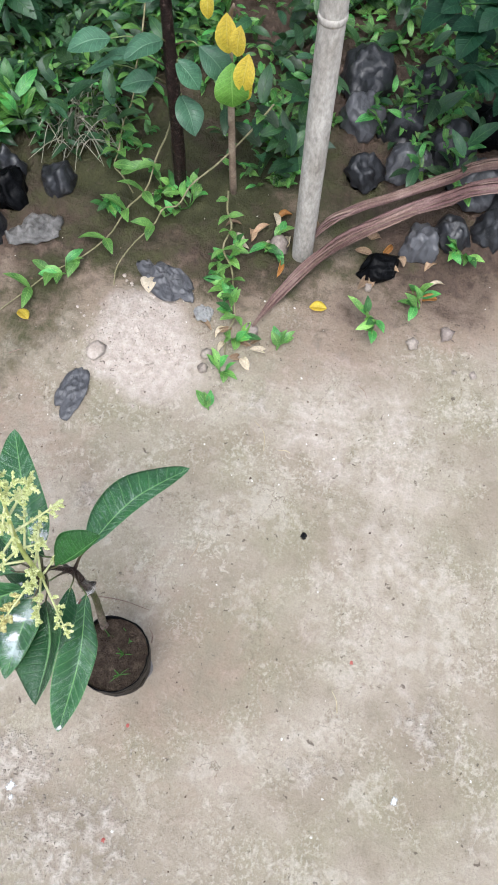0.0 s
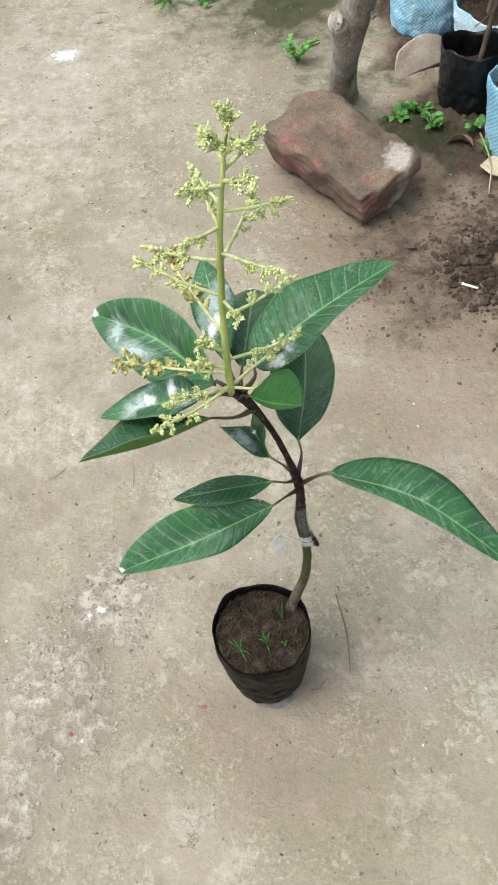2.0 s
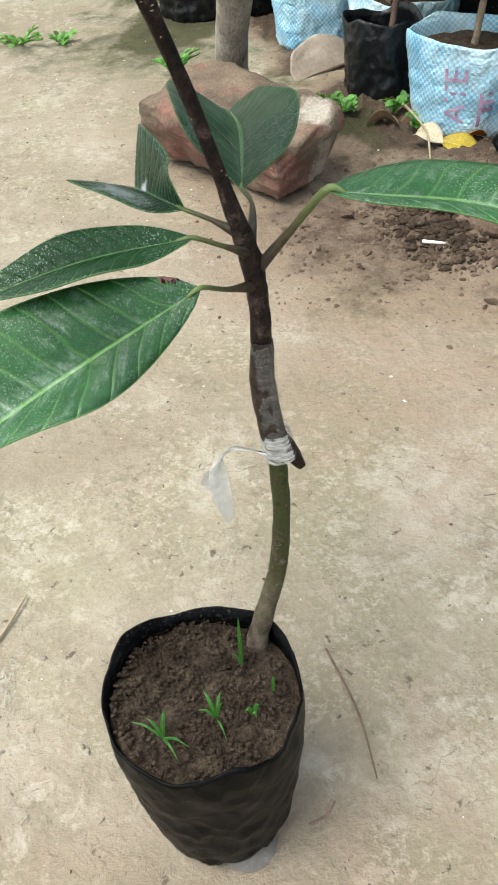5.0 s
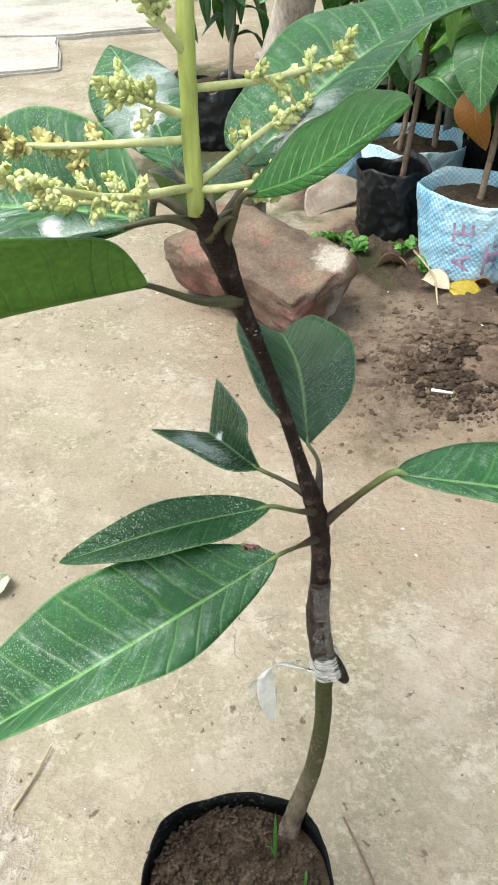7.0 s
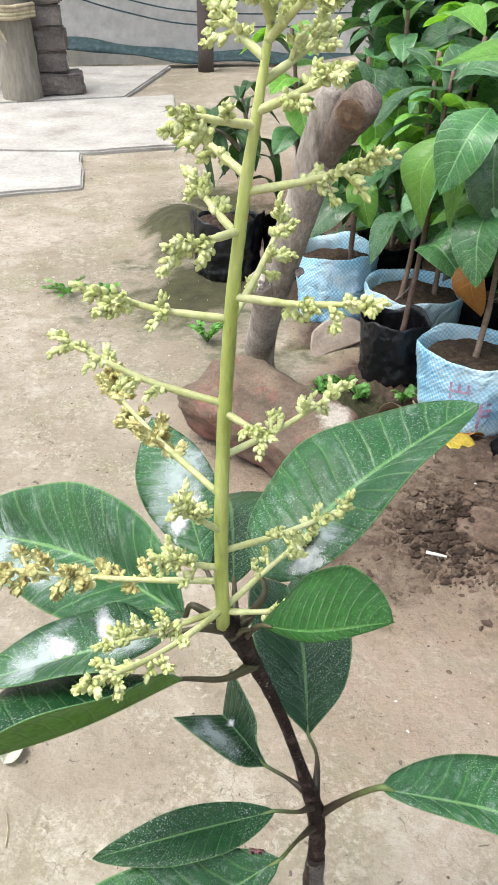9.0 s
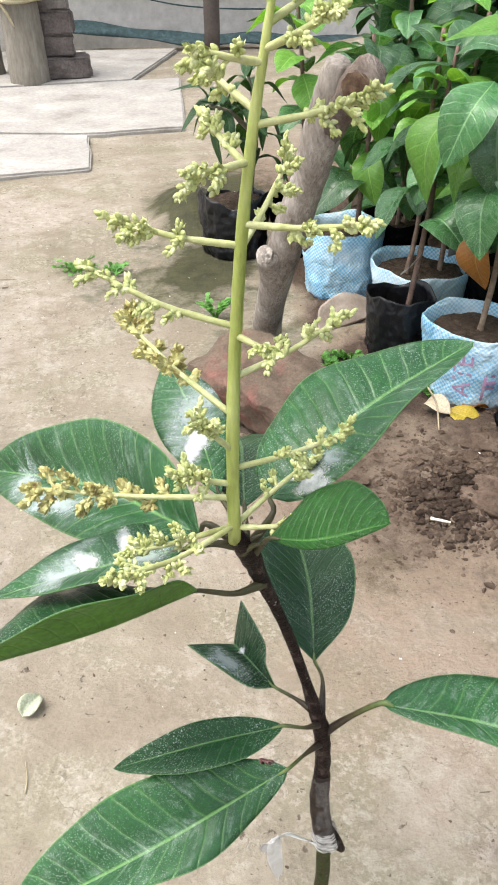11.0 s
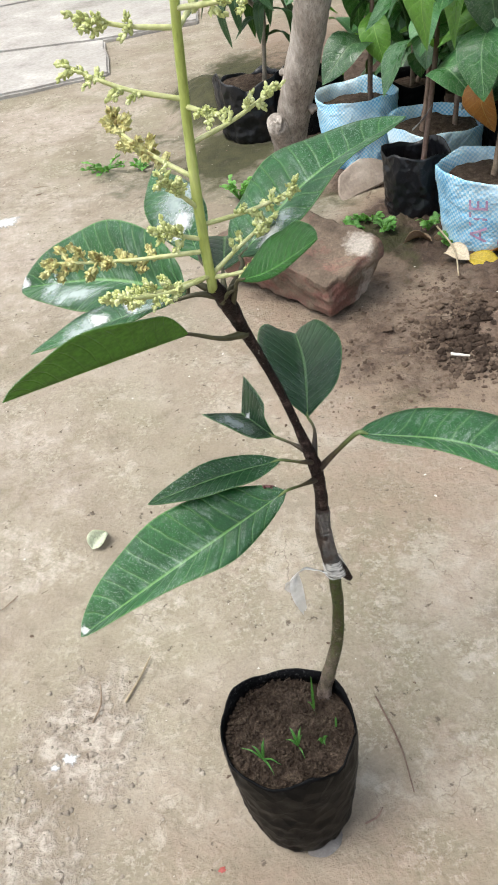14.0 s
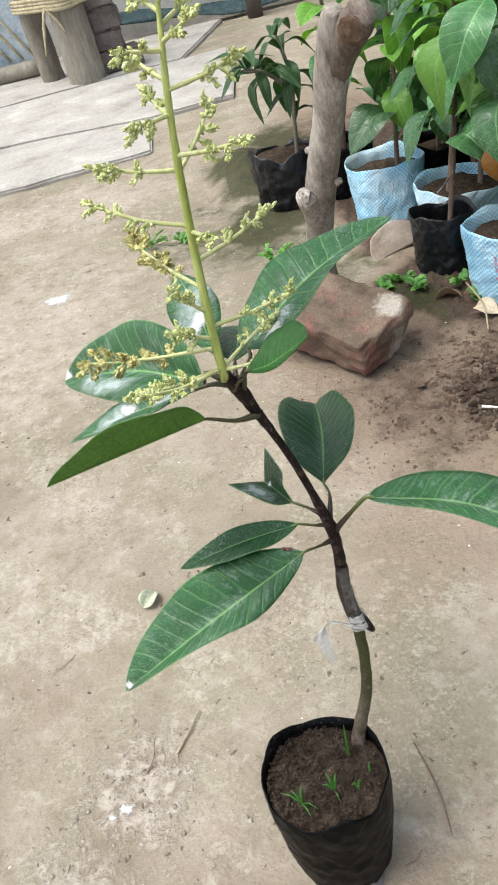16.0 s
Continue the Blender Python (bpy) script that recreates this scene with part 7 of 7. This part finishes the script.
def carpet(name, count, box, seed, mat, ln, hmax, label, wd=0.19, dens=None, clear=None):
    """Weeds nobody could count: leaves on short stalks over a stretch of ground."""
    r = np.random.RandomState(seed)
    heap = Heap()
    lv, lf, lu = weed_leaf(1.0, wd)
    done = 0
    while done < count:
        x, y = r.uniform(box[0], box[1]), r.uniform(box[2], box[3])
        if clear is not None and clear(x, y):
            continue
        if noise.noise(Vector((x * 5, y * 5, seed))) < r.uniform(-0.5, 0.35):
            continue
        a = r.uniform(0, 6.28)
        h = hmax * r.uniform(0.05, 1) ** 1.3 * (0.6 + 0.7 * max(0, noise.noise(Vector((x * 3, y * 3, seed + 5))) + 0.4))
        for j in range(r.randint(2, 5)):
            aa = a + j * 2.4 + r.uniform(-0.5, 0.5)
            s = ln * r.uniform(0.55, 1.15)
            z = ground_height(x, y) + h * (1 - 0.22 * j)
            heap.add(turned(lv, aa, r.uniform(-0.7, 0.35), r.uniform(-0.6, 0.6), s) + (x, y, z), lf, lu)
            done += 1
    return tagged(part(name, heap.mesh(name), mat), label, "weeds", kind="stuff")


def weed_clear(x, y):
    edge = (1.04 if y > -0.12 else 0.96) - 0.08 * math.sin((y + 0.1) * 4.0) * (1 if y > -0.3 else 0.2)
    if x < edge:
        return True
    if y < -0.30 and x < 1.10 and y > -0.85:
        return True
    if 1.05 < x < 1.36 and -0.66 < y < -0.27 and noise.noise(Vector((x * 9, y * 9, 2.0))) > -0.02:
        return True
    return y > 0.15 and x < 0.95 + 0.15 * y


carpet("low_weeds", 12500, (0.9, 1.95, -1.3, 0.9), 5, LEAF_W, 0.030, 0.10, "dense low green weeds with narrow leaves", clear=weed_clear)
carpet("tall_weeds", 1300, (0.95, 1.4, 0.06, 0.62), 8, LEAF_D, 0.042, 0.11, "leafy dark green weeds behind the old nursery bags", wd=0.16)
carpet("dark_weeds", 2600, (1.0, 2.2, -1.4, 1.1), 6, LEAF_D, 0.06, 0.20, "darker green weeds behind", clear=weed_clear)


# a tuft of dry grey grass in the weeds
tuft = thing("dry_grass_tuft", (1.02, 0.15, 0.03), "tangled tuft of dry grey grass among the weeds", "grass")
for k in range(70):
    r0 = random.Random(900 + k)
    a, ln = r0.uniform(0, 6.28), r0.uniform(0.05, 0.11)
    x, y = 1.02 + r0.gauss(0, 0.03), 0.15 + r0.gauss(0, 0.03)
    z = ground_height(x, y)
    tube("blade", [(x, y, z), (x + 0.35 * ln * math.cos(a), y + 0.35 * ln * math.sin(a), z + 0.6 * ln), (x + ln * math.cos(a), y + ln * math.sin(a), z + 0.35 * ln)], [0.0011, 0.0009, 0.0004], DRYGRASS, tuft, 4, 0.0, k, "", 6)


# taller young weeds behind the slumped bags
for k, (x, y) in enumerate(((0.84, 0.285), (0.92, 0.31), (0.88, 0.37), (0.98, 0.235), (0.80, 0.37), (0.95, 0.40))):
    weed_plant((x, y), 6, 430 + k, 0.05, 0.13, None, 0.062, 0.013, "leafy green weed behind the old bags")

# the bamboo pole
pole = thing("bamboo_pole", (0.90, -0.322, 0), "weathered grey-brown bamboo pole standing in the ground", "pole")
pp = [(0.90, -0.322, -0.03 + 0.17 * k) for k in range(9)]
tube("culm", pp, [0.0182] * 9, BAMBOO, pole, 20, 0.012, 2, "", 48)
for z in (0.49, 0.95):
    tube("node_ring", [(0.90, -0.322, z - 0.006), (0.90, -0.322, z - 0.002), (0.90, -0.322, z + 0.002), (0.90, -0.322, z + 0.006)], [0.0182, 0.0194, 0.0194, 0.0182], BAMBOO, pole, 20, 0.01, 3)

# dried palm frond: a bundle of long ribbed strips
frond = thing("dried_palm_frond", (0.72, -0.292, 0.01), "dried reddish-brown palm frond lying across the black bags", "palm frond")
LOW_EDGE = [(0.725, -0.286, 0.012), (0.821, -0.329, 0.030), (0.902, -0.383, 0.050), (0.976, -0.461, 0.066), (1.030, -0.534, 0.080), (1.075, -0.611, 0.094), (1.16, -0.88, 0.11)]
TOP_EDGE = [(0.925, -0.332, 0.040), (0.962, -0.358, 0.056), (0.990, -0.398, 0.068), (1.022, -0.451, 0.080), (1.074, -0.525, 0.094), (1.127, -0.598, 0.105), (1.22, -0.86, 0.13)]
for k in range(42):
    r0 = random.Random(500 + k)
    f = min(1.1, max(-0.05, (0.02, 0.24, 0.90)[k % 3] + r0.gauss(0, 0.065)))
    pts = [tuple(p + (q - p) * f + r0.uniform(-0.004, 0.004) * (i > 0) for p, q in zip(a, b)) for i, (a, b) in enumerate(zip(LOW_EDGE, TOP_EDGE))]
    c = catmull(pts, 22)
    v, fc, u = [], [], []
    wmax, tilt = r0.uniform(0.0012, 0.0046), r0.uniform(-0.6, 0.6)
    for i, p in enumerate(c):
        s = i / 22
        w = 0.0008 + wmax * min(1, s * 1.8)
        t = unit(c[min(22, i + 1)] - c[max(0, i - 1)])
        sd = unit(np.cross(t, np.array((tilt, 0.3 + tilt, 1.0)))) * w
        up = unit(np.cross(sd, t)) * w * 0.35
        v += [p - sd, p - sd * 0.3 + up, p + sd * 0.3 + up * 0.2, p + sd, p - up * 0.5]
        u += [(q / 5, s) for q in range(5)]
    for i in range(22):
        for q in range(5):
            q2 = (q + 1) % 5
            fc.append((i * 5 + q, i * 5 + q2, (i + 1) * 5 + q2, (i + 1) * 5 + q))
    part("strip", mesh_of("strip", v, fc, u), FROND, frond)

for k, (x, y) in enumerate(((1.18, -0.40), (1.24, -0.50), (1.10, -0.56), (1.30, -0.62))):
    weed_plant((x, y), 4, 400 + k, 0.06, 0.08, None, 0.035, 0.008)

# thin upright stems and a yellowing shrub in the weeds
def shrub(at, h, seed, n, label, mats, stem=0.011, lean=(0, 0), size=0.07, wd=0.3, low=0.35):
    r = random.Random(seed)
    z0 = ground_height(at[0], at[1])
    ob = thing("shrub", (at[0], at[1], z0), label, "shrub")
    p = [(at[0], at[1], z0 - 0.01), (at[0] + lean[0] * 0.4, at[1] + lean[1] * 0.4, z0 + h * 0.45), (at[0] + lean[0], at[1] + lean[1], z0 + h)]
    tube("stem", p, [stem, stem * 0.8, stem * 0.5], BARK if seed % 2 else TWIG, ob, 9, 0.08, seed, "", 14)
    c = catmull(p, 30)
    for k in range(n):
        i = int((low + (1 - low) * r.random()) * 30)
        a = r.uniform(0, 6.28)
        d = np.array((math.cos(a), math.sin(a), r.uniform(-0.1, 0.5)))
        o = c[i] + d * r.uniform(0.02, 0.12)
        heap = Heap()
        v, f, u = tube_data([tuple(c[i]), tuple((c[i] + o) / 2 + (0, 0, 0.006)), tuple(o)], [0.002, 0.0015, 0.001], 5)
        heap.add(v, f, u)
        for j in range(r.randint(1, 3)):
            s = size * r.uniform(0.7, 1.15)
            lv, lf, lu = weed_leaf(s, s * wd)
            heap.add(turned(lv, a + r.uniform(-1.1, 1.1), r.uniform(-0.3, 0.8), r.uniform(-0.5, 0.5), 1) + o, lf, lu)
        part("leafy_twig", heap.mesh("leafy_twig"), r.choice(mats), ob)
    return ob


shrub((1.30, -0.80), 0.75, 17, 46, "dark leafy shrub beside the weeds", [LEAF_D, LEAF_D, LEAF_B], 0.014, (-0.16, 0.10), 0.075, 0.3, 0.25)
shrub((1.18, 0.35), 0.6, 19, 40, "dark leafy shrub beside the weeds", [LEAF_D, LEAF_B], 0.012, (-0.05, -0.02), 0.07, 0.26, 0.2)

YELL = blanks("leaf", [LEAF_YEL], [(0.050, 0.013, 0.006, 0.005), (0.041, 0.012, 0.008, 0.006)], 80)
BROAD = blanks("leaf", [LEAF_TEAL], [(0.070, 0.024, 0.010, 0.004), (0.058, 0.021, 0.006, 0.003)], 90)
spray = thing("yellowing_shrub", (0.985, -0.165, 0.02), "thin shrub with hanging yellow leaves beside the pole", "shrub")
tube("stem", [(0.985, -0.165, 0.0), (0.985, -0.16, 0.2), (0.965, -0.165, 0.38), (0.935, -0.18, 0.44)], [0.007, 0.006, 0.004, 0.002], TWIG, spray, 8, 0.08, 4, "", 16)
for at, yaw, pitch, roll, sc, pool in (((0.935, -0.170, 0.425), 205, 78, 12, 1.25, YELL), ((0.93, -0.192, 0.415), 170, 75, -10, 0.95, YELL), ((0.93, -0.205, 0.372), 165, 70, -20, 1.2, YELL), ((0.935, -0.200, 0.345), 190, 74, 15, 1.1, YELL), ((0.93, -0.180, 0.350), 200, 76, 5, 1.3, SAPY), ((0.95, -0.14, 0.44), 180, 72, 0, 0.8, YELL)):
    leaf_at(pool[0] if pool is YELL else pool[3], spray, at, yaw, pitch, roll, sc if pool is YELL else sc * 0.75)
grey = thing("broad_leaf_shrub", (0.955, -0.075, 0.02), "young shrub with a dark stem and broad grey-green leaves", "shrub")
tube("stem", [(0.955, -0.075, 0.0), (0.957, -0.075, 0.2), (0.962, -0.07, 0.4), (0.97, -0.07, 0.62)], [0.012, 0.011, 0.009, 0.006], BARK, grey, 10, 0.08, 5, "", 16)
for k, (x, y, z) in enumerate(((0.95, 0.004, 0.293), (0.95, -0.096, 0.298), (0.95, -0.102, 0.234), (0.94, -0.03, 0.26), (0.93, 0.03, 0.33), (0.96, -0.05, 0.40), (0.95, -0.14, 0.34), (0.97, 0.05, 0.25), (0.93, -0.06, 0.34), (0.99, -0.12, 0.42), (0.95, 0.0, 0.44))):
    a = math.degrees(math.atan2(y + 0.075, x - 0.965))
    leaf_at(BROAD[k % 2], grey, (x - 0.02 * math.cos(radians(a)), y - 0.02 * math.sin(radians(a)), z), a + 20 * math.sin(k * 2.1), 15 + 18 * math.sin(k * 1.3), 15 * math.cos(k), 0.95)
    tube("leaf_stalk", [(0.962, -0.073, z - 0.02), ((x + 0.962) / 2, (y - 0.073) / 2, z + 0.004), (x - 0.02 * math.cos(radians(a)), y - 0.02 * math.sin(radians(a)), z)], [0.0016, 0.0012, 0.001], PETIOLE, grey, 5, 0.05, k, "", 6)
# this shrub's shade comes from its darkened leaf colour
shrub((1.20, -0.64), 0.46, 21, 54, "leafy shrub overhanging the old bags, shade put into its leaf colour", [LEAF_SHADE], 0.010, (-0.08, 0.13), 0.055, 0.36, 0.45)

# dense greenery behind the nursery bags
def thicket(name, count, spots, seed, mat, size, label):
    r = np.random.RandomState(seed)
    heap = Heap()
    lv, lf, lu = weed_leaf(1.0, 0.24)
    for k in range(count):
        cx, cy, rx, ry, h = spots[r.randint(len(spots))]
        a, q = r.uniform(0, 6.28), r.uniform(0, 1) ** 0.5
        x, y = cx + rx * q * math.cos(a), cy + ry * q * math.sin(a)
        z = h * r.uniform(0.05, 1) * (1 - 0.35 * q)
        if noise.noise(Vector((x * 4, y * 4, z * 4))) < -0.12:
            continue
        s = size * r.uniform(0.6, 1.2)
        heap.add(turned(lv, r.uniform(0, 6.28), r.uniform(-0.2, 1.1), r.uniform(-0.7, 0.7), s) + (x, y, z), lf, lu)
    return tagged(part(name, heap.mesh(name), mat), label, "greenery", kind="stuff")


thicket("dark_thicket", 7500, [(1.05, 1.55, 0.40, 0.35, 0.95), (1.50, 1.10, 0.45, 0.40, 1.0), (0.86, 1.35, 0.22, 0.18, 0.75), (1.35, 0.62, 0.30, 0.30, 0.7), (1.75, 0.2, 0.4, 0.6, 0.9), (1.9, -0.9, 0.4, 0.7, 1.0), (1.30, 2.2, 0.5, 0.6, 1.3), (2.1, 1.6, 0.6, 0.6, 1.4)], 3, LEAF_D, 0.095, "dense dark green foliage")
thicket("light_thicket", 2200, [(0.80, 1.22, 0.26, 0.16, 0.66), (0.95, 0.95, 0.2, 0.2, 0.62), (1.0, 1.4, 0.4, 0.3, 1.0), (1.2, 0.8, 0.3, 0.3, 0.7)], 4, LEAF_B, 0.10, "green foliage behind the nursery bags")


# ---------------------------------------------------------------- far end of the yard
def flag(name, outline, z, thick, seed, label):
    bm = bmesh.new()
    vs = [bm.verts.new((x, y, z)) for x, y in outline]
    fc = bm.faces.new(vs)
    ret = bmesh.ops.extrude_face_region(bm, geom=[fc])
    for v in [g for g in ret["geom"] if isinstance(g, bmesh.types.BMVert)]:
        v.co.z -= thick
    bmesh.ops.recalc_face_normals(bm, faces=bm.faces[:])
    bmesh.ops.bevel(bm, geom=bm.edges[:], offset=0.006, segments=2, affect="EDGES")
    ob = part(name, bm, CONCRETE)
    for p in ob.data.polygons:
        p.use_smooth = False
    return tagged(ob, label, "paving slab", "concrete slabs")


def ragged(a, b, n, amp, seed):
    r = random.Random(seed)
    return [(a[0] + (b[0] - a[0]) * k / n + r.uniform(-amp, amp), a[1] + (b[1] - a[1]) * k / n + r.uniform(-amp, amp)) for k in range(n)]


flag("concrete_slab", ragged((-1.3, 1.74), (-0.44, 1.805), 6, 0.008, 1) + ragged((-0.44, 1.805), (0.0, 1.876), 6, 0.008, 2) + ragged((0.0, 1.876), (-0.012, 2.243), 4, 0.006, 3) + ragged((-0.012, 2.243), (-0.42, 2.308), 6, 0.004, 4) + [(-1.3, 2.338)], 0.014, 0.06, 1, "pale cracked concrete slab laid on the earth")
flag("concrete_slab", [(-1.3, 2.345)] + ragged((-0.42, 2.316), (-0.01, 2.252), 6, 0.003, 5) + ragged((-0.01, 2.252), (0.285, 2.30), 6, 0.008, 6) + ragged((0.285, 2.30), (0.33, 3.10), 4, 0.005, 7) + ragged((0.33, 3.108), (-1.3, 2.858), 8, 0.003, 8), 0.015, 0.06, 2, "large worn concrete slab laid on the earth")
flag("concrete_slab", [(-1.3, 2.87)] + ragged((-1.28, 2.866), (0.335, 3.117), 8, 0.003, 9) + [(0.36, 3.80), (-1.3, 3.80)], 0.017, 0.06, 3, "large worn concrete slab before the wall")

p2 = thing("wooden_post", (-0.255, 3.10, 0.0), "thick old wooden post tied with straw rope", "post", "posts")
tube("post_shaft", [(-0.253, 3.10, -0.02), (-0.265, 3.10, 0.30), (-0.29, 3.10, 0.8), (-0.30, 3.10, 1.6)], [0.078, 0.070, 0.066, 0.06], POST, p2, 18, 0.03, 1, "", 24)
p1 = thing("wooden_post", (-0.415, 3.28, 0.0), "old split wooden post tied with straw rope", "post", "posts")
tube("post_shaft", [(-0.413, 3.28, -0.02), (-0.43, 3.27, 0.30), (-0.45, 3.26, 0.8), (-0.46, 3.26, 1.6)], [0.050, 0.046, 0.045, 0.04], POST, p1, 14, 0.06, 2, "", 24)
rope = thing("straw_rope", (-0.33, 3.05, 0.30), "yellow straw rope knotted round two posts", "rope")
for k in range(4):
    z = 0.300 + 0.012 * k
    tube("rope_turn", [(-0.49, 3.27, z), (-0.47, 3.20, z), (-0.33, 3.035, z + 0.004), (-0.26, 3.015, z), (-0.185, 3.06, z + 0.006), (-0.18, 3.12, z)], [0.007, 0.008, 0.007], STRAW, rope, 8, 0.12, k, "", 22)
for k, (dx, dz) in enumerate(((-0.045, -0.16), (0.055, -0.09), (-0.02, -0.06))):
    tube("rope_end", [(-0.335, 3.03, 0.31), (-0.335 + dx * 0.5, 3.02, 0.31 + dz * 0.4), (-0.335 + dx, 3.01, 0.31 + dz)], [0.006, 0.006, 0.003], STRAW, rope, 6, 0.12, k, "", 10)

for k, (x, y, z, rz, sx) in enumerate(((-0.125, 3.17, 0.054, 12, 0.20), (-0.150, 3.20, 0.134, 4, 0.14), (-0.150, 3.20, 0.214, -5, 0.15), (-0.155, 3.21, 0.294, 6, 0.13), (-0.15, 3.2, 0.374, -3, 0.15), (-0.155, 3.2, 0.454, 4, 0.14))):
    bm = bmesh.new()
    bmesh.ops.create_cube(bm, size=1.0)
    for v in bm.verts:
        v.co = Vector((v.co.x * sx, v.co.y * 0.125, v.co.z * 0.078))
    bmesh.ops.bevel(bm, geom=bm.edges[:], offset=0.008, segments=2, affect="EDGES")
    bmesh.ops.subdivide_edges(bm, edges=bm.edges[:], cuts=2, use_grid_fill=True)
    q = pose(x, y, z, 0, 0, rz)
    for v in bm.verts:
        c = v.co + v.co.normalized() * 0.016 * noise.noise(v.co * 20 + Vector((k * 3, 0, 0)))
        v.co = q @ c
    tagged(part("stacked_brick", bm, OLDBRICK), "grimy brown broken brick stacked beside a post", "brick", "brick stack")

# wall with netting
def wall_box(name, x0, x1, y0, y1, z0, z1, mat, label, bev=0.01):
    bm = bmesh.new()
    bmesh.ops.create_cube(bm, size=1.0)
    for v in bm.verts:
        v.co = Vector(((x0 + x1) / 2 + v.co.x * (x1 - x0), (y0 + y1) / 2 + v.co.y * (y1 - y0), (z0 + z1) / 2 + v.co.z * (z1 - z0)))
    bmesh.ops.bevel(bm, geom=bm.edges[:], offset=bev, segments=2, affect="EDGES")
    return tagged(part(name, bm, mat), label, "wall", kind="structure")


wall_box("wall_north", -2.6, 3.2, 3.95, 4.15, -0.05, 2.3, PLASTER, "grey mud-plastered wall at the end of the yard")
net = thing("garden_net", (0.4, 3.86, 0.1), "teal netting slung along the foot of the wall", "net")
hp = Heap()
nseg = 60
v, f = [], []
for i in range(nseg + 1):
    s = i / nseg
    x = -0.16 + 2.0 * s
    sag = 0.16 - 0.10 * math.sin(min(1, s * 1.8) * math.pi * 0.5) + 0.012 * math.sin(s * 17)
    for k in range(5):
        v.append((x, 3.90 - 0.02 * k + 0.012 * math.sin(s * 23 + k), 0.03 + sag * 0.6 - 0.009 * k - 0.03 * s + 0.006 * math.sin(s * 31 + 2 * k)))
for i in range(nseg):
    for k in range(4):
        f.append((i * 5 + k, i * 5 + k + 1, i * 5 + 6 + k, i * 5 + 5 + k))
hp.add(v, f)
band = part("net_roll", hp.mesh("net_roll"), NETTING, net)
sol = band.modifiers.new("thickness", "SOLIDIFY")
sol.thickness = 0.006
# thin dark cords modelled in place of the net mesh's shadow lines
for k in range(7):
    z = 0.20 + 0.055 * k
    tube("net_cord", [(-0.16, 3.925, z + 0.12), (0.15, 3.92, z + 0.03), (0.5, 3.915, z - 0.03), (1.1, 3.92, z - 0.04), (1.8, 3.925, z - 0.02)], [0.0035, 0.0035], NETTING, net, 5, 0.1, k, "", 26)
tube_ob = tube("fence_pole", [(0.515, 3.72, 0.0), (0.515, 3.72, 0.6), (0.52, 3.72, 1.3), (0.52, 3.72, 1.9)], [0.036, 0.035, 0.034, 0.033], POLE, None, 14, 0.03, 3, "", 20)
tagged(tube_ob, "dark weathered wooden pole standing before the wall", "pole")
# lattice screen with pale blue sheet
lat = thing("lattice_screen", (-0.75, 3.45, 0.05), "pale blue sheet behind a straw-coloured lattice", "screen")
bm = bmesh.new()
bmesh.ops.create_cube(bm, size=1.0)
for v in bm.verts:
    v.co = Vector((-0.80 + v.co.x * 0.62, 3.50 + v.co.y * 0.012, 0.50 + v.co.z * 0.86))
part("sheet", bm, BLUE_SHEET, lat)
for k in range(13):
    x = -1.10 + 0.055 * k
    for sgn in (-1, 1):
        xa, xb = x, x + sgn * 0.30
        lo, hi = -1.105, -0.495
        if xb < lo or xb > hi or xa > hi:
            continue
        tube("lattice_strip", [(xa, 3.487, 0.09), ((xa + xb) / 2, 3.485 - 0.004 * sgn, 0.34), (xb, 3.487, 0.60)], [0.006, 0.006], STRAW, lat, 6, 0.1, k, "", 8)
tube("bottom_rail", [(-1.15, 3.46, 0.050), (-0.8, 3.46, 0.047), (-0.47, 3.45, 0.050)], [0.035, 0.035], POST, lat, 12, 0.05, 7, "", 12)
